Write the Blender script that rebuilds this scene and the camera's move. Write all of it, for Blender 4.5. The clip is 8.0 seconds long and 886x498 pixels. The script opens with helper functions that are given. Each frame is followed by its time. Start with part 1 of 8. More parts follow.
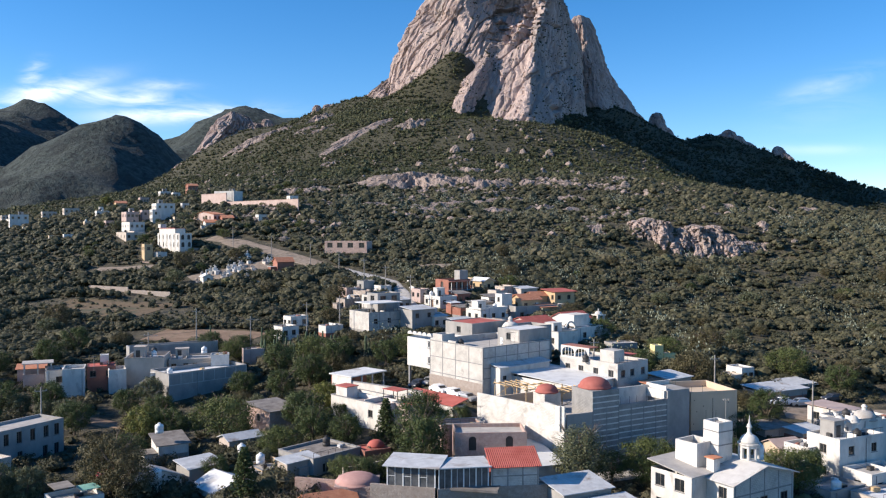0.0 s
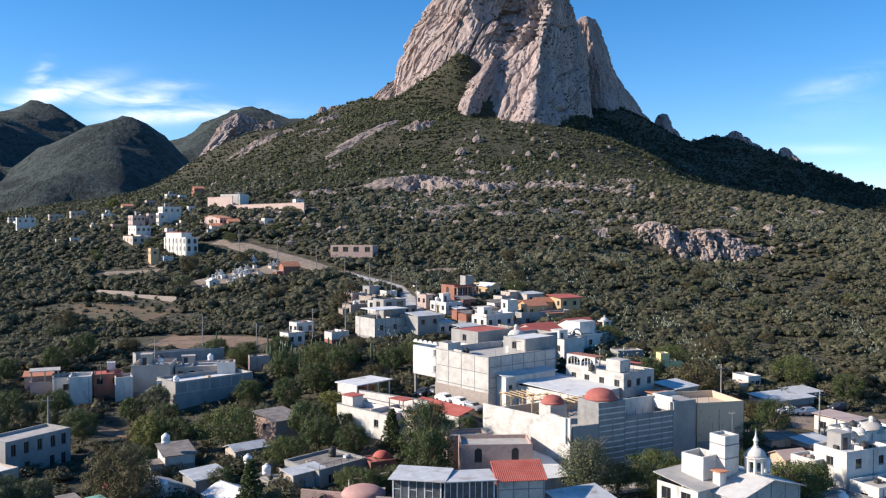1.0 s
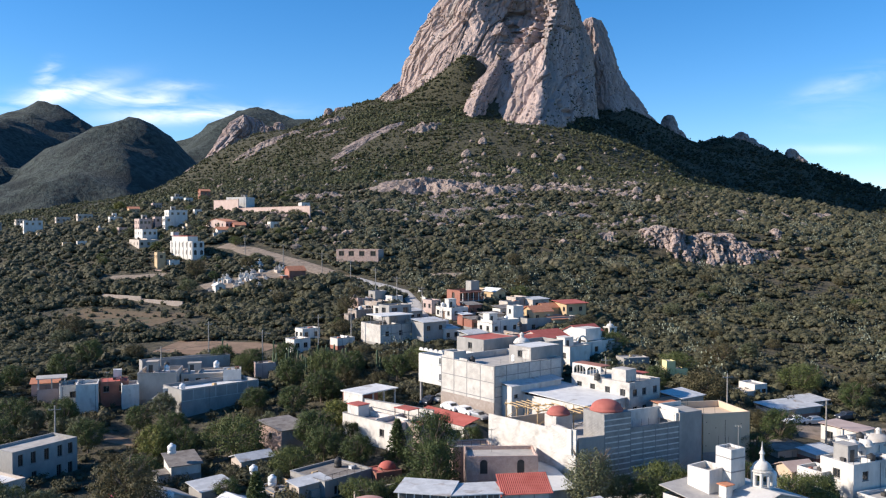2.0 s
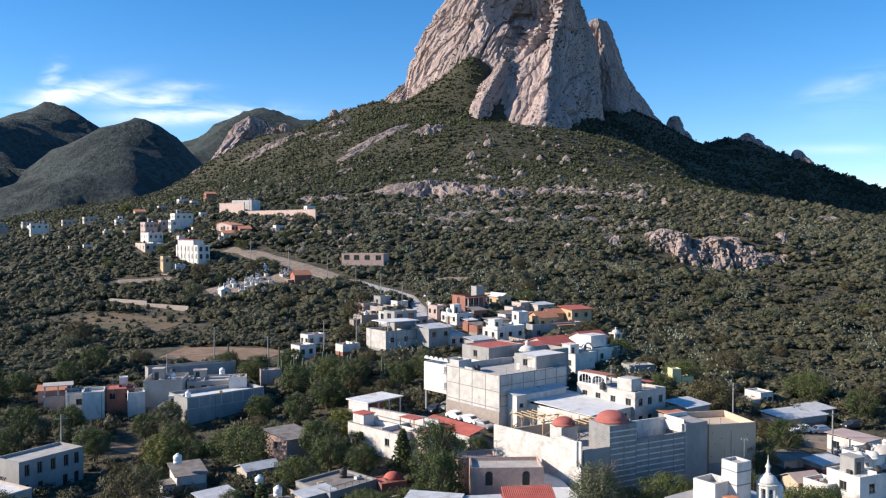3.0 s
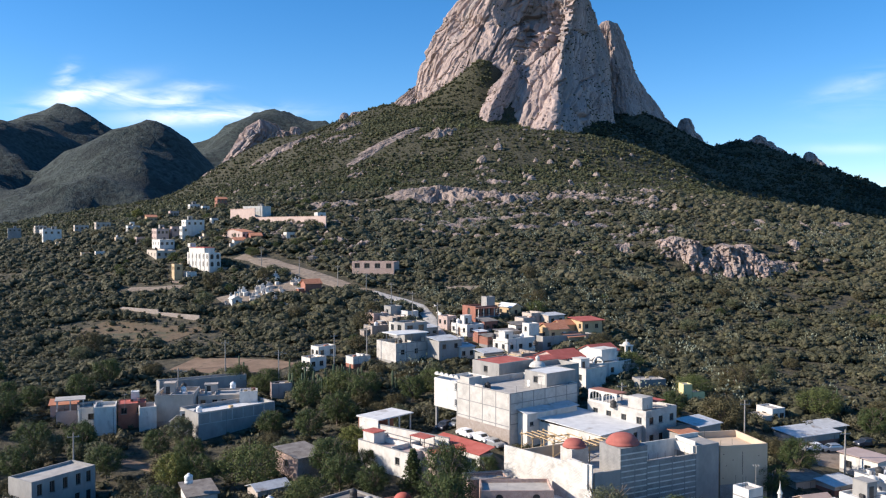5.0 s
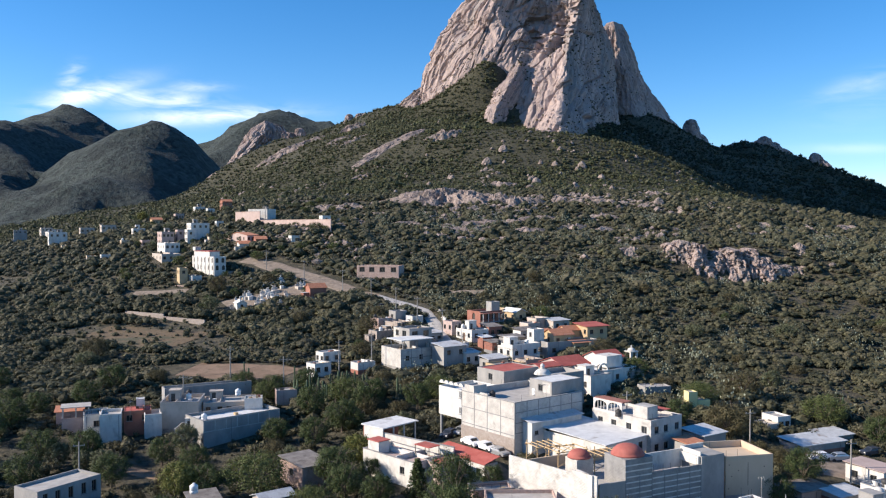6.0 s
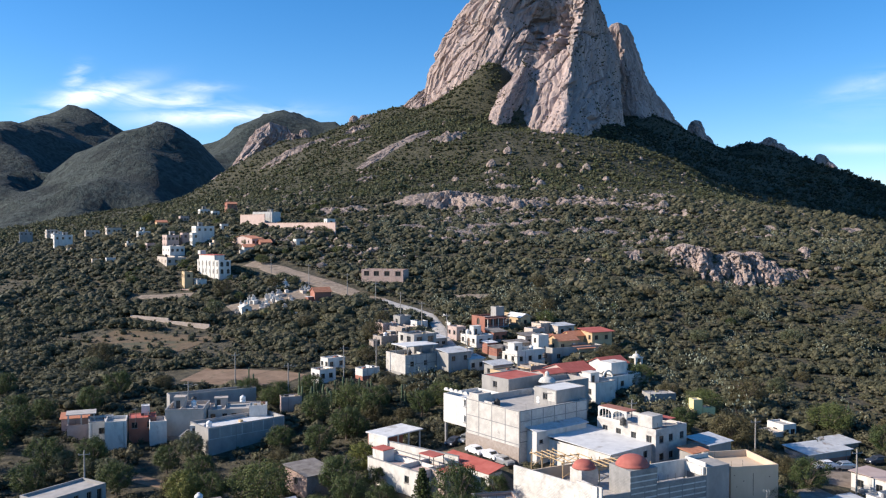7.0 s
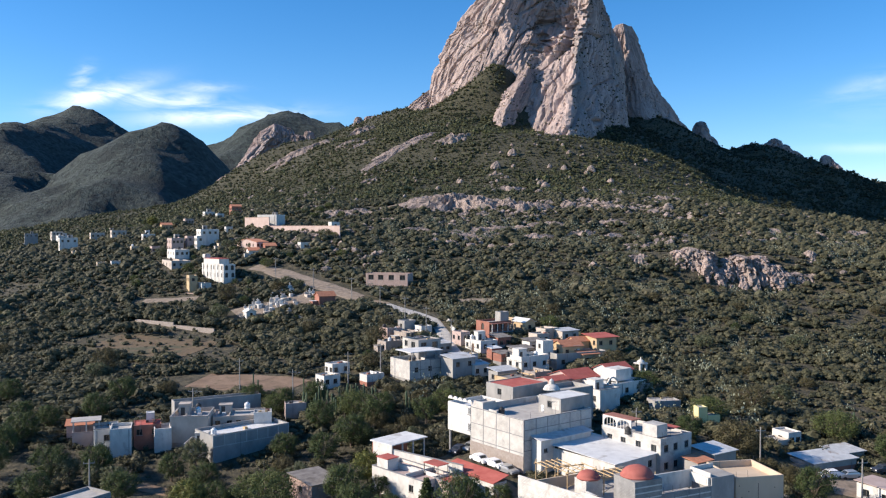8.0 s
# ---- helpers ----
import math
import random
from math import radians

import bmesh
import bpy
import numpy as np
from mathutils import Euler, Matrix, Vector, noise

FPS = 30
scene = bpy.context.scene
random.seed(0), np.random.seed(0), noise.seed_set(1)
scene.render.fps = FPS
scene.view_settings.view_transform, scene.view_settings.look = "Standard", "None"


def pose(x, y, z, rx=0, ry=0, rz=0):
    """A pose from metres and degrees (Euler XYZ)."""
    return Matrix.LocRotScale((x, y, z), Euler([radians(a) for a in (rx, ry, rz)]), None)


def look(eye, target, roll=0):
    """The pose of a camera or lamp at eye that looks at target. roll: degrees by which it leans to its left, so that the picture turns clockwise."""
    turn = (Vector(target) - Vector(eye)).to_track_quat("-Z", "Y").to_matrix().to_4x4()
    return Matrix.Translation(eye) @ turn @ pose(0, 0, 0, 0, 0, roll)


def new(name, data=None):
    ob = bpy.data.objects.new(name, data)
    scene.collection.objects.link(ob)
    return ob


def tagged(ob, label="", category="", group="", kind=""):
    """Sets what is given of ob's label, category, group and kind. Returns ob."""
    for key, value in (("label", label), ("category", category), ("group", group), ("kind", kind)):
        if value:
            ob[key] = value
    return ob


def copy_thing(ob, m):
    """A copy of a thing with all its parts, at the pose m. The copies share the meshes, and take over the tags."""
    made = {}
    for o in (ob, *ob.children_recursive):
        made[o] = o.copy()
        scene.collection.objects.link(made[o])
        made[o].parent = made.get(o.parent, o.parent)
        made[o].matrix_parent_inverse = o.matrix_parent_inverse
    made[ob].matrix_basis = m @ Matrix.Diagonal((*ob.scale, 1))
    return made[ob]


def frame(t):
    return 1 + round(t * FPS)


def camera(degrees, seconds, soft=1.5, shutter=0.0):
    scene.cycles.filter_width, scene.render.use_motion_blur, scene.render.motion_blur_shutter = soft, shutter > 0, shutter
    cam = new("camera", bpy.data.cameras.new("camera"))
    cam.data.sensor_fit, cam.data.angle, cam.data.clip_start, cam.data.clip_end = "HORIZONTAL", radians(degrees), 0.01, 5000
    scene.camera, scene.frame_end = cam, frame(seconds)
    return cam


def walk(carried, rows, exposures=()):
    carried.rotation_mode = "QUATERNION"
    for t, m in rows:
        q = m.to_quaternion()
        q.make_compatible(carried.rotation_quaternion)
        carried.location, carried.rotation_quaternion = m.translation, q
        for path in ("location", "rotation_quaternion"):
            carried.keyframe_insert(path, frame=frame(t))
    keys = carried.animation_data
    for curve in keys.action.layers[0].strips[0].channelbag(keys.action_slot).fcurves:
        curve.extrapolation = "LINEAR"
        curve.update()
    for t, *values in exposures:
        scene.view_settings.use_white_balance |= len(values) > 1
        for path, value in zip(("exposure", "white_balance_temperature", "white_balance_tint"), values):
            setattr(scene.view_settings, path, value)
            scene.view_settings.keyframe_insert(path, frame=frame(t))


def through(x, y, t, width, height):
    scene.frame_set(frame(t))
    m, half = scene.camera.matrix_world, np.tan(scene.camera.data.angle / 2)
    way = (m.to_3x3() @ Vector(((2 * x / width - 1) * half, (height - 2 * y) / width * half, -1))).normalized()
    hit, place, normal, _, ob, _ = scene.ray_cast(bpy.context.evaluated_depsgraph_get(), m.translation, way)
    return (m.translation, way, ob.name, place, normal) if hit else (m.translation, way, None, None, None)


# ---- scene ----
cam = camera(54.9, 8.0, soft=1.2)
# the drone climbs straight up at 1.5 m/s while it turns slowly to its left
CLIMB = [(0.0, 0.00, 0.00, 38.00, 0.00), (1.0, -0.01, 0.03, 39.56, 0.385), (2.0, 0.00, 0.06, 41.09, 0.765),
         (3.0, 0.01, 0.10, 42.61, 1.125), (4.0, 0.00, 0.15, 44.13, 1.475), (5.0, -0.01, 0.20, 45.62, 1.81),
         (6.0, -0.02, 0.26, 47.09, 2.13), (7.0, -0.03, 0.32, 48.55, 2.435), (8.0, -0.05, 0.40, 50.00, 2.726)]
walk(cam, [(t, pose(x, y, z, 88.5 + 0.003 * t, 0.0, w)) for t, x, y, z, w in CLIMB],
     exposures=[(0.0, 0.62), (8.0, 0.62)])

# ---- sky and sun ----
SUN_EL, SUN_AZ = radians(27.0), radians(-96)      # azimuth from +y, clockwise


def nod(tree, kind, **values):
    n = tree.nodes.new(kind)
    for key, value in values.items():
        if key in n.inputs:
            n.inputs[key].default_value = value
    return n


def make_world():
    world = bpy.data.worlds.new("sky")
    scene.world = world
    world.use_nodes = True
    tree = world.node_tree
    tree.nodes.clear()
    sky = tree.nodes.new("ShaderNodeTexSky")
    sky.sky_type = "NISHITA"
    sky.sun_disc = False
    sky.sun_elevation, sky.sun_rotation = SUN_EL, SUN_AZ % (2 * math.pi)
    sky.altitude, sky.air_density, sky.dust_density, sky.ozone_density = 2000, 1.0, 0.7, 3.4
    # thin cirrus low over the far hills and a faint veil on the other side
    link = tree.links.new
    geo = tree.nodes.new("ShaderNodeTexCoord")
    sep = tree.nodes.new("ShaderNodeSeparateXYZ")
    link(geo.outputs["Generated"], sep.inputs["Vector"])

    def calc(op, a, b=None):
        n = tree.nodes.new("ShaderNodeMath")
        n.operation = op
        for k, v in enumerate((a, b)):
            if isinstance(v, (int, float)):
                n.inputs[k].default_value = v
            elif v is not None:
                link(v, n.inputs[k])
        return n.outputs[0]

    ahead = calc("MAXIMUM", sep.outputs["Y"], 0.05)
    across, above = calc("DIVIDE", sep.outputs["X"], ahead), calc("DIVIDE", sep.outputs["Z"], ahead)
    wisp = None
    for u0, v0, a, b, tilt, strength in ((-0.462, 0.157, 0.058, 0.012, 0.20, 0.95), (-0.40, 0.152, 0.035, 0.010, 0.0, 0.75), (-0.355, 0.150, 0.05, 0.012, -0.05, 0.6), (-0.31, 0.131, 0.085, 0.010, 0.03, 0.85),
                                           (-0.479, 0.178, 0.013, 0.013, 0.5, 0.8), (-0.33, 0.164, 0.035, 0.007, 0.0, 0.4), (0.45, 0.164, 0.05, 0.013, 0.3, 0.26), (0.44, 0.135, 0.06, 0.02, 0.1, 0.10), (0.44, 0.09, 0.06, 0.006, 0.0, 0.2)):
        du, dv = calc("SUBTRACT", across, u0), calc("SUBTRACT", above, v0)
        dv = calc("SUBTRACT", dv, calc("MULTIPLY", du, tilt))
        r = calc("ADD", calc("POWER", calc("ABSOLUTE", calc("DIVIDE", du, a)), 2.0), calc("POWER", calc("ABSOLUTE", calc("DIVIDE", dv, b)), 2.0))
        m = calc("MULTIPLY", calc("EXPONENT", calc("MULTIPLY", r, -1.0)), strength)
        wisp = m if wisp is None else calc("MAXIMUM", wisp, m)
    mapping = nod(tree, "ShaderNodeMapping")
    mapping.inputs["Rotation"].default_value = (0.0, 0.16, 0.0)
    mapping.inputs["Scale"].default_value = (5.0, 5.0, 20.0)
    streak = nod(tree, "ShaderNodeTexNoise", Scale=2.2, Detail=8.0, Roughness=0.6, Distortion=0.7)
    link(geo.outputs["Generated"], mapping.inputs["Vector"])
    link(mapping.outputs["Vector"], streak.inputs["Vector"])
    ramp = tree.nodes.new("ShaderNodeValToRGB")
    ramp.color_ramp.elements[0].position, ramp.color_ramp.elements[1].position = 0.36, 0.62
    link(streak.outputs["Fac"], ramp.inputs["Fac"])
    mix = tree.nodes.new("ShaderNodeMix")
    mix.data_type = "RGBA"
    mix.inputs["B"].default_value = (7.4, 7.6, 7.9, 1)
    link(calc("MULTIPLY", ramp.outputs["Color"], wisp), mix.inputs["Factor"])
    deep = nod(tree, "ShaderNodeHueSaturation", Saturation=1.30)
    link(sky.outputs["Color"], deep.inputs["Color"])
    tint = tree.nodes.new("ShaderNodeMix")
    tint.data_type, tint.blend_type = "RGBA", "MULTIPLY"
    tint.inputs["Factor"].default_value, tint.inputs["B"].default_value = 1.0, (1.06, 0.99, 1.0, 1)
    link(deep.outputs["Color"], tint.inputs["A"])
    link(tint.outputs["Result"], mix.inputs["A"])
    back = nod(tree, "ShaderNodeBackground", Strength=0.124)
    out = tree.nodes.new("ShaderNodeOutputWorld")
    link(mix.outputs["Result"], back.inputs["Color"])
    link(back.outputs["Background"], out.inputs["Surface"])


make_world()
sun = new("sun", bpy.data.lights.new("sun", "SUN"))
sun.data.energy, sun.data.angle, sun.data.color = 5.0, radians(0.55), (1.0, 0.885, 0.765)
toward = Vector((math.sin(SUN_AZ) * math.cos(SUN_EL), math.cos(SUN_AZ) * math.cos(SUN_EL), math.sin(SUN_EL)))
sun.matrix_world = look(toward * 500, (0, 0, 0))


# ---- materials ----
def surface(name, c1, c2, scale=0.5, rough=0.9, bump=0.3, grain=9.0, c3=None, c3_scale=0.12, c3_at=0.6, metal=0.0, streaks=0.0, per_object=0.0):
    """A weathered surface: two colours mixed by noise of that scale (per metre), stains of a third, fine grain in relief."""
    m = bpy.data.materials.new(name)
    m.use_nodes = True
    tree = m.node_tree
    link = tree.links.new
    bsdf = tree.nodes["Principled BSDF"]
    geo = tree.nodes.new("ShaderNodeNewGeometry")
    mapping = nod(tree, "ShaderNodeMapping")
    mapping.inputs["Scale"].default_value = (1.0, 1.0, 1.0 - 0.85 * streaks)
    link(geo.outputs["Position"], mapping.inputs["Vector"])
    n1 = nod(tree, "ShaderNodeTexNoise", Scale=scale, Detail=6.0, Roughness=0.65)
    link(mapping.outputs["Vector"], n1.inputs["Vector"])
    r1 = tree.nodes.new("ShaderNodeValToRGB")
    r1.color_ramp.elements[0].position, r1.color_ramp.elements[1].position = 0.34, 0.68
    r1.color_ramp.elements[0].color, r1.color_ramp.elements[1].color = (*c1, 1), (*c2, 1)
    link(n1.outputs["Fac"], r1.inputs["Fac"])
    col = r1.outputs["Color"]
    if c3:
        n3 = nod(tree, "ShaderNodeTexNoise", Scale=c3_scale, Detail=5.0, Roughness=0.6, Distortion=0.4)
        link(mapping.outputs["Vector"], n3.inputs["Vector"])
        r3 = tree.nodes.new("ShaderNodeValToRGB")
        r3.color_ramp.elements[0].position, r3.color_ramp.elements[1].position = c3_at, c3_at + 0.12
        link(n3.outputs["Fac"], r3.inputs["Fac"])
        mix = tree.nodes.new("ShaderNodeMix")
        mix.data_type = "RGBA"
        mix.inputs["B"].default_value = (*c3, 1)
        link(r3.outputs["Color"], mix.inputs["Factor"])
        link(col, mix.inputs["A"])
        col = mix.outputs["Result"]
    if per_object:
        info = tree.nodes.new("ShaderNodeObjectInfo")
        hsv = tree.nodes.new("ShaderNodeHueSaturation")
        rng = nod(tree, "ShaderNodeMapRange")
        rng.inputs["To Min"].default_value, rng.inputs["To Max"].default_value = 1 - per_object, 1 + per_object
        link(info.outputs["Random"], rng.inputs["Value"])
        link(rng.outputs["Result"], hsv.inputs["Value"])
        link(col, hsv.inputs["Color"])
        col = hsv.outputs["Color"]
    link(col, bsdf.inputs["Base Color"])
    bsdf.inputs["Roughness"].default_value, bsdf.inputs["Metallic"].default_value = rough, metal
    if bump:
        n2 = nod(tree, "ShaderNodeTexNoise", Scale=grain, Detail=5.0, Roughness=0.7)
        link(mapping.outputs["Vector"], n2.inputs["Vector"])
        b = nod(tree, "ShaderNodeBump", Strength=bump, Distance=0.6 / grain)
        link(n2.outputs["Fac"], b.inputs["Height"])
        link(b.outputs["Normal"], bsdf.inputs["Normal"])
    return m


def rock_surface(name, c1, c2, c3, scale, crack_scale, tall=0.25, dark=(0.07, 0.058, 0.05), fall=False):
    """Jointed rock: blotched colours, upright stains, dark cracks and rough relief; stains may follow the wall's fall line."""
    m = bpy.data.materials.new(name)
    m.use_nodes = True
    tree = m.node_tree
    link = tree.links.new
    bsdf = tree.nodes["Principled BSDF"]
    bsdf.inputs["Roughness"].default_value = 0.92
    geo = tree.nodes.new("ShaderNodeNewGeometry")
    warp = nod(tree, "ShaderNodeTexNoise", Scale=scale * 1.3, Detail=3.0)
    link(geo.outputs["Position"], warp.inputs["Vector"])
    add = tree.nodes.new("ShaderNodeVectorMath")
    add.operation = "MULTIPLY_ADD"
    add.inputs[1].default_value = (0.9 / scale,) * 3
    link(warp.outputs["Color"], add.inputs[0])
    link(geo.outputs["Position"], add.inputs[2])
    mapping = nod(tree, "ShaderNodeMapping")
    mapping.inputs["Scale"].default_value = (1, 1, tall)
    link(add.outputs["Vector"], mapping.inputs["Vector"])
    if fall:
        uv = tree.nodes.new("ShaderNodeUVMap")
        uv.uv_map = "fall_line"
        bend = tree.nodes.new("ShaderNodeVectorMath")
        bend.operation = "MULTIPLY_ADD"
        bend.inputs[1].default_value = (0.5 / scale, 0.5 / scale, 0.0)
        link(warp.outputs["Color"], bend.inputs[0])
        link(uv.outputs["UV"], bend.inputs[2])
        mapping.inputs["Scale"].default_value = (1, tall, 1)
        link(bend.outputs["Vector"], mapping.inputs["Vector"])

    def ramp(source, a, b, ca=(0, 0, 0), cb=(1, 1, 1)):
        r = tree.nodes.new("ShaderNodeValToRGB")
        r.color_ramp.elements[0].position, r.color_ramp.elements[1].position = a, b
        r.color_ramp.elements[0].color, r.color_ramp.elements[1].color = (*ca, 1), (*cb, 1)
        link(source, r.inputs["Fac"])
        return r.outputs["Color"]

    def mixed(fac, a, b):
        x = tree.nodes.new("ShaderNodeMix")
        x.data_type = "RGBA"
        for key, v in (("Factor", fac), ("A", a), ("B", b)):
            if isinstance(v, tuple):
                x.inputs[key].default_value = (*v, 1)
            else:
                link(v, x.inputs[key])
        return x.outputs["Result"]

    blotch = nod(tree, "ShaderNodeTexNoise", Scale=scale, Detail=7.0, Roughness=0.68)
    link(mapping.outputs["Vector"], blotch.inputs["Vector"])
    stain = nod(tree, "ShaderNodeTexNoise", Scale=scale * 0.45, Detail=6.0, Roughness=0.7)
    link(mapping.outputs["Vector"], stain.inputs["Vector"])
    streak = nod(tree, "ShaderNodeTexNoise", Scale=scale * 3.2, Detail=5.0, Roughness=0.7)
    link(mapping.outputs["Vector"], streak.inputs["Vector"])
    crack = nod(tree, "ShaderNodeTexVoronoi", Scale=crack_scale)
    crack.feature = "DISTANCE_TO_EDGE"
    link(mapping.outputs["Vector"], crack.inputs["Vector"])
    col = ramp(blotch.outputs["Fac"], 0.32, 0.68, c1, c2)
    col = mixed(ramp(stain.outputs["Fac"], 0.50, 0.64), col, c3)
    col = mixed(ramp(streak.outputs["Fac"], 0.56, 0.84), col, dark)
    if fall:
        lines = nod(tree, "ShaderNodeMapping")
        lines.inputs["Scale"].default_value = (1, 0.045, 1)
        link(bend.outputs["Vector"], lines.inputs["Vector"])
        thin = nod(tree, "ShaderNodeTexNoise", Scale=0.34, Detail=4.0, Roughness=0.65)
        link(lines.outputs["Vector"], thin.inputs["Vector"])
        col = mixed(ramp(thin.outputs["Fac"], 0.52, 0.72, (0, 0, 0), (0.75, 0.75, 0.75)), col, dark)
    else:
        col = mixed(ramp(crack.outputs["Distance"], 0.0, 0.032, (0.8, 0.8, 0.8), (0, 0, 0)), col, dark)
    link(col, bsdf.inputs["Base Color"])
    rough_n = nod(tree, "ShaderNodeTexNoise", Scale=scale * 6, Detail=8.0, Roughness=0.72)
    link(mapping.outputs["Vector"], rough_n.inputs["Vector"])
    b1 = nod(tree, "ShaderNodeBump", Strength=1.0, Distance=0.13 / scale)
    link(rough_n.outputs["Fac"], b1.inputs["Height"])
    b2 = nod(tree, "ShaderNodeBump", Strength=0.9, Distance=0.06 / scale)
    link(ramp(crack.outputs["Distance"], 0.0, 0.10), b2.inputs["Height"])
    link(b1.outputs["Normal"], b2.inputs["Normal"])
    link(b2.outputs["Normal"], bsdf.inputs["Normal"])
    return m


GROUND = surface("scrub_ground", (0.015, 0.017, 0.009), (0.128, 0.106, 0.064), 0.42, 0.95, 1.0, 0.9, (0.043, 0.041, 0.019), 0.022, 0.60)
GRASSY = surface("grassy_slope", (0.018, 0.019, 0.010), (0.092, 0.084, 0.045), 0.6, 0.95, 1.0, 0.6, (0.054, 0.054, 0.026), 0.02, 0.60)
# scrub of the far hills, with the blue haze of distance put into its colour
HILLS = surface("hazy_far_scrub", (0.003, 0.009, 0.010), (0.060, 0.080, 0.070), 0.085, 0.95, 1.0, 0.07, (0.018, 0.027, 0.026), 0.012, 0.54)
GRANITE = rock_surface("granite", (0.288, 0.216, 0.188), (0.507, 0.389, 0.350), (0.335, 0.293, 0.268), 0.05, 0.05, 0.11, (0.079, 0.065, 0.060))
TOWER = rock_surface("fluted_granite", (0.296, 0.225, 0.197), (0.513, 0.400, 0.357), (0.346, 0.301, 0.276), 0.055, 0.02, 0.10, (0.084, 0.071, 0.065), fall=True)
SLAB = rock_surface("slab_rock", (0.240, 0.182, 0.154), (0.415, 0.325, 0.280), (0.200, 0.172, 0.150), 0.3, 0.45, 0.3)


def foliage(name, stops, scale=0.16, fleck=0.32, through=0.2, own=0.0):
    """Leaves: colours that drift over the land, and by the share "own" from bush to bush; each leaf a little lighter or darker."""
    m = bpy.data.materials.new(name)
    m.use_nodes = True
    tree = m.node_tree
    link = tree.links.new
    bsdf = tree.nodes["Principled BSDF"]
    bsdf.inputs["Roughness"].default_value = 0.7
    bsdf.inputs["Specular IOR Level"].default_value = 0.3
    geo = tree.nodes.new("ShaderNodeNewGeometry")
    n1 = nod(tree, "ShaderNodeTexNoise", Scale=scale, Detail=3.0, Roughness=0.75)
    link(geo.outputs["Position"], n1.inputs["Vector"])
    ramp = tree.nodes.new("ShaderNodeValToRGB")
    e = ramp.color_ramp.elements
    while len(e) < len(stops):
        e.new(0.5)
    for k, (at, c) in enumerate(stops):
        e[k].position, e[k].color = at, (*c, 1)
    link(n1.outputs["Fac"], ramp.inputs["Fac"])
    if own:
        kind = tree.nodes.new("ShaderNodeAttribute")
        kind.attribute_name = "bush_kind"
        blend = tree.nodes.new("ShaderNodeMix")
        blend.inputs["Factor"].default_value = own
        link(n1.outputs["Fac"], blend.inputs["A"])
        link(kind.outputs["Fac"], blend.inputs["B"])
        link(blend.outputs["Result"], ramp.inputs["Fac"])
    rng = nod(tree, "ShaderNodeMapRange")
    rng.inputs["To Min"].default_value, rng.inputs["To Max"].default_value = 1 - fleck, 1 + fleck
    link(geo.outputs["Random Per Island"], rng.inputs["Value"])
    hsv = tree.nodes.new("ShaderNodeHueSaturation")
    link(rng.outputs["Result"], hsv.inputs["Value"])
    link(ramp.outputs["Color"], hsv.inputs["Color"])
    link(hsv.outputs["Color"], bsdf.inputs["Base Color"])
    trans = tree.nodes.new("ShaderNodeBsdfTranslucent")
    link(hsv.outputs["Color"], trans.inputs["Color"])
    mix = nod(tree, "ShaderNodeMixShader", Fac=through)
    link(bsdf.outputs["BSDF"], mix.inputs[1])
    link(trans.outputs["BSDF"], mix.inputs[2])
    link(mix.outputs["Shader"], tree.nodes["Material Output"].inputs["Surface"])
    return m


LEAF = foliage("scrub_leaves", [(0.28, (0.032, 0.037, 0.019)), (0.40, (0.066, 0.066, 0.036)), (0.50, (0.100, 0.094, 0.051)), (0.58, (0.074, 0.075, 0.041)), (0.68, (0.118, 0.106, 0.064)), (0.80, (0.150, 0.152, 0.060))], 0.13, 0.32, own=0.65)
LEAF_HILL = foliage("hill_scrub_leaves", [(0.30, (0.050, 0.055, 0.027)), (0.45, (0.088, 0.094, 0.044)), (0.56, (0.070, 0.072, 0.037)), (0.68, (0.130, 0.138, 0.054)), (0.80, (0.100, 0.095, 0.054))], 0.035, 0.3, own=0.3)
# scrub leaves of the right ridge: shade is put into these darker colours
LEAF_SHADED = foliage("shade_darkened_scrub", [(0.3, (0.017, 0.024, 0.013)), (0.55, (0.041, 0.048, 0.024)), (0.8, (0.066, 0.067, 0.036))], 0.04, 0.3)
EARTH = surface("bare_earth", (0.17, 0.11, 0.07), (0.28, 0.19, 0.125), 0.25, 0.95, 0.5, 2.0, (0.11, 0.088, 0.05), 0.3, 0.6)
DIRT = surface("dirt_road", (0.19, 0.145, 0.105), (0.33, 0.265, 0.205), 0.7, 0.95, 0.6, 3.0, (0.12, 0.10, 0.07), 0.25, 0.58)


# ---- mesh helpers ----
def mesh_of(name, verts, faces, material, smooth=False):
    me = bpy.data.meshes.new(name)
    me.from_pydata(verts, [], faces)
    me.materials.append(material)
    if smooth:
        me.polygons.foreach_set("use_smooth", [True] * len(me.polygons))
    me.update()
    return me


def grid_faces(nu, nv, wrap=False):
    """Quads of a grid of nv rows of nu points."""
    i, j = np.meshgrid(np.arange(nu if wrap else nu - 1), np.arange(nv - 1))
    a, b = (j * nu + i).ravel(), (j * nu + (i + 1) % nu).ravel()
    return np.stack([a, b, b + nu, a + nu], 1).tolist()


def fbm(x, y, z=0.0, octaves=4):
    return noise.fractal(Vector((x, y, z)), 1.0, 2.0, octaves)


# ---- the lie of the land ----
PEAK = (60.0, 960.0)
RINGS = [0, 150, 252, 315, 380, 485, 560, 605, 645, 675, 710, 760, 810, 860, 960, 1300, 2600]
RISE = [150, 150, 127, 95, 78, 63, 46, 37.5, 28.5, 21.5, 14, 10.5, 7.5, 4, 0, -6, -10]
RADII = np.arange(0, 2600, 5.0)
PROFILE = np.convolve(np.pad(np.interp(RADII, RINGS, RISE), 4, mode="edge"), np.ones(9) / 9, mode="valid")


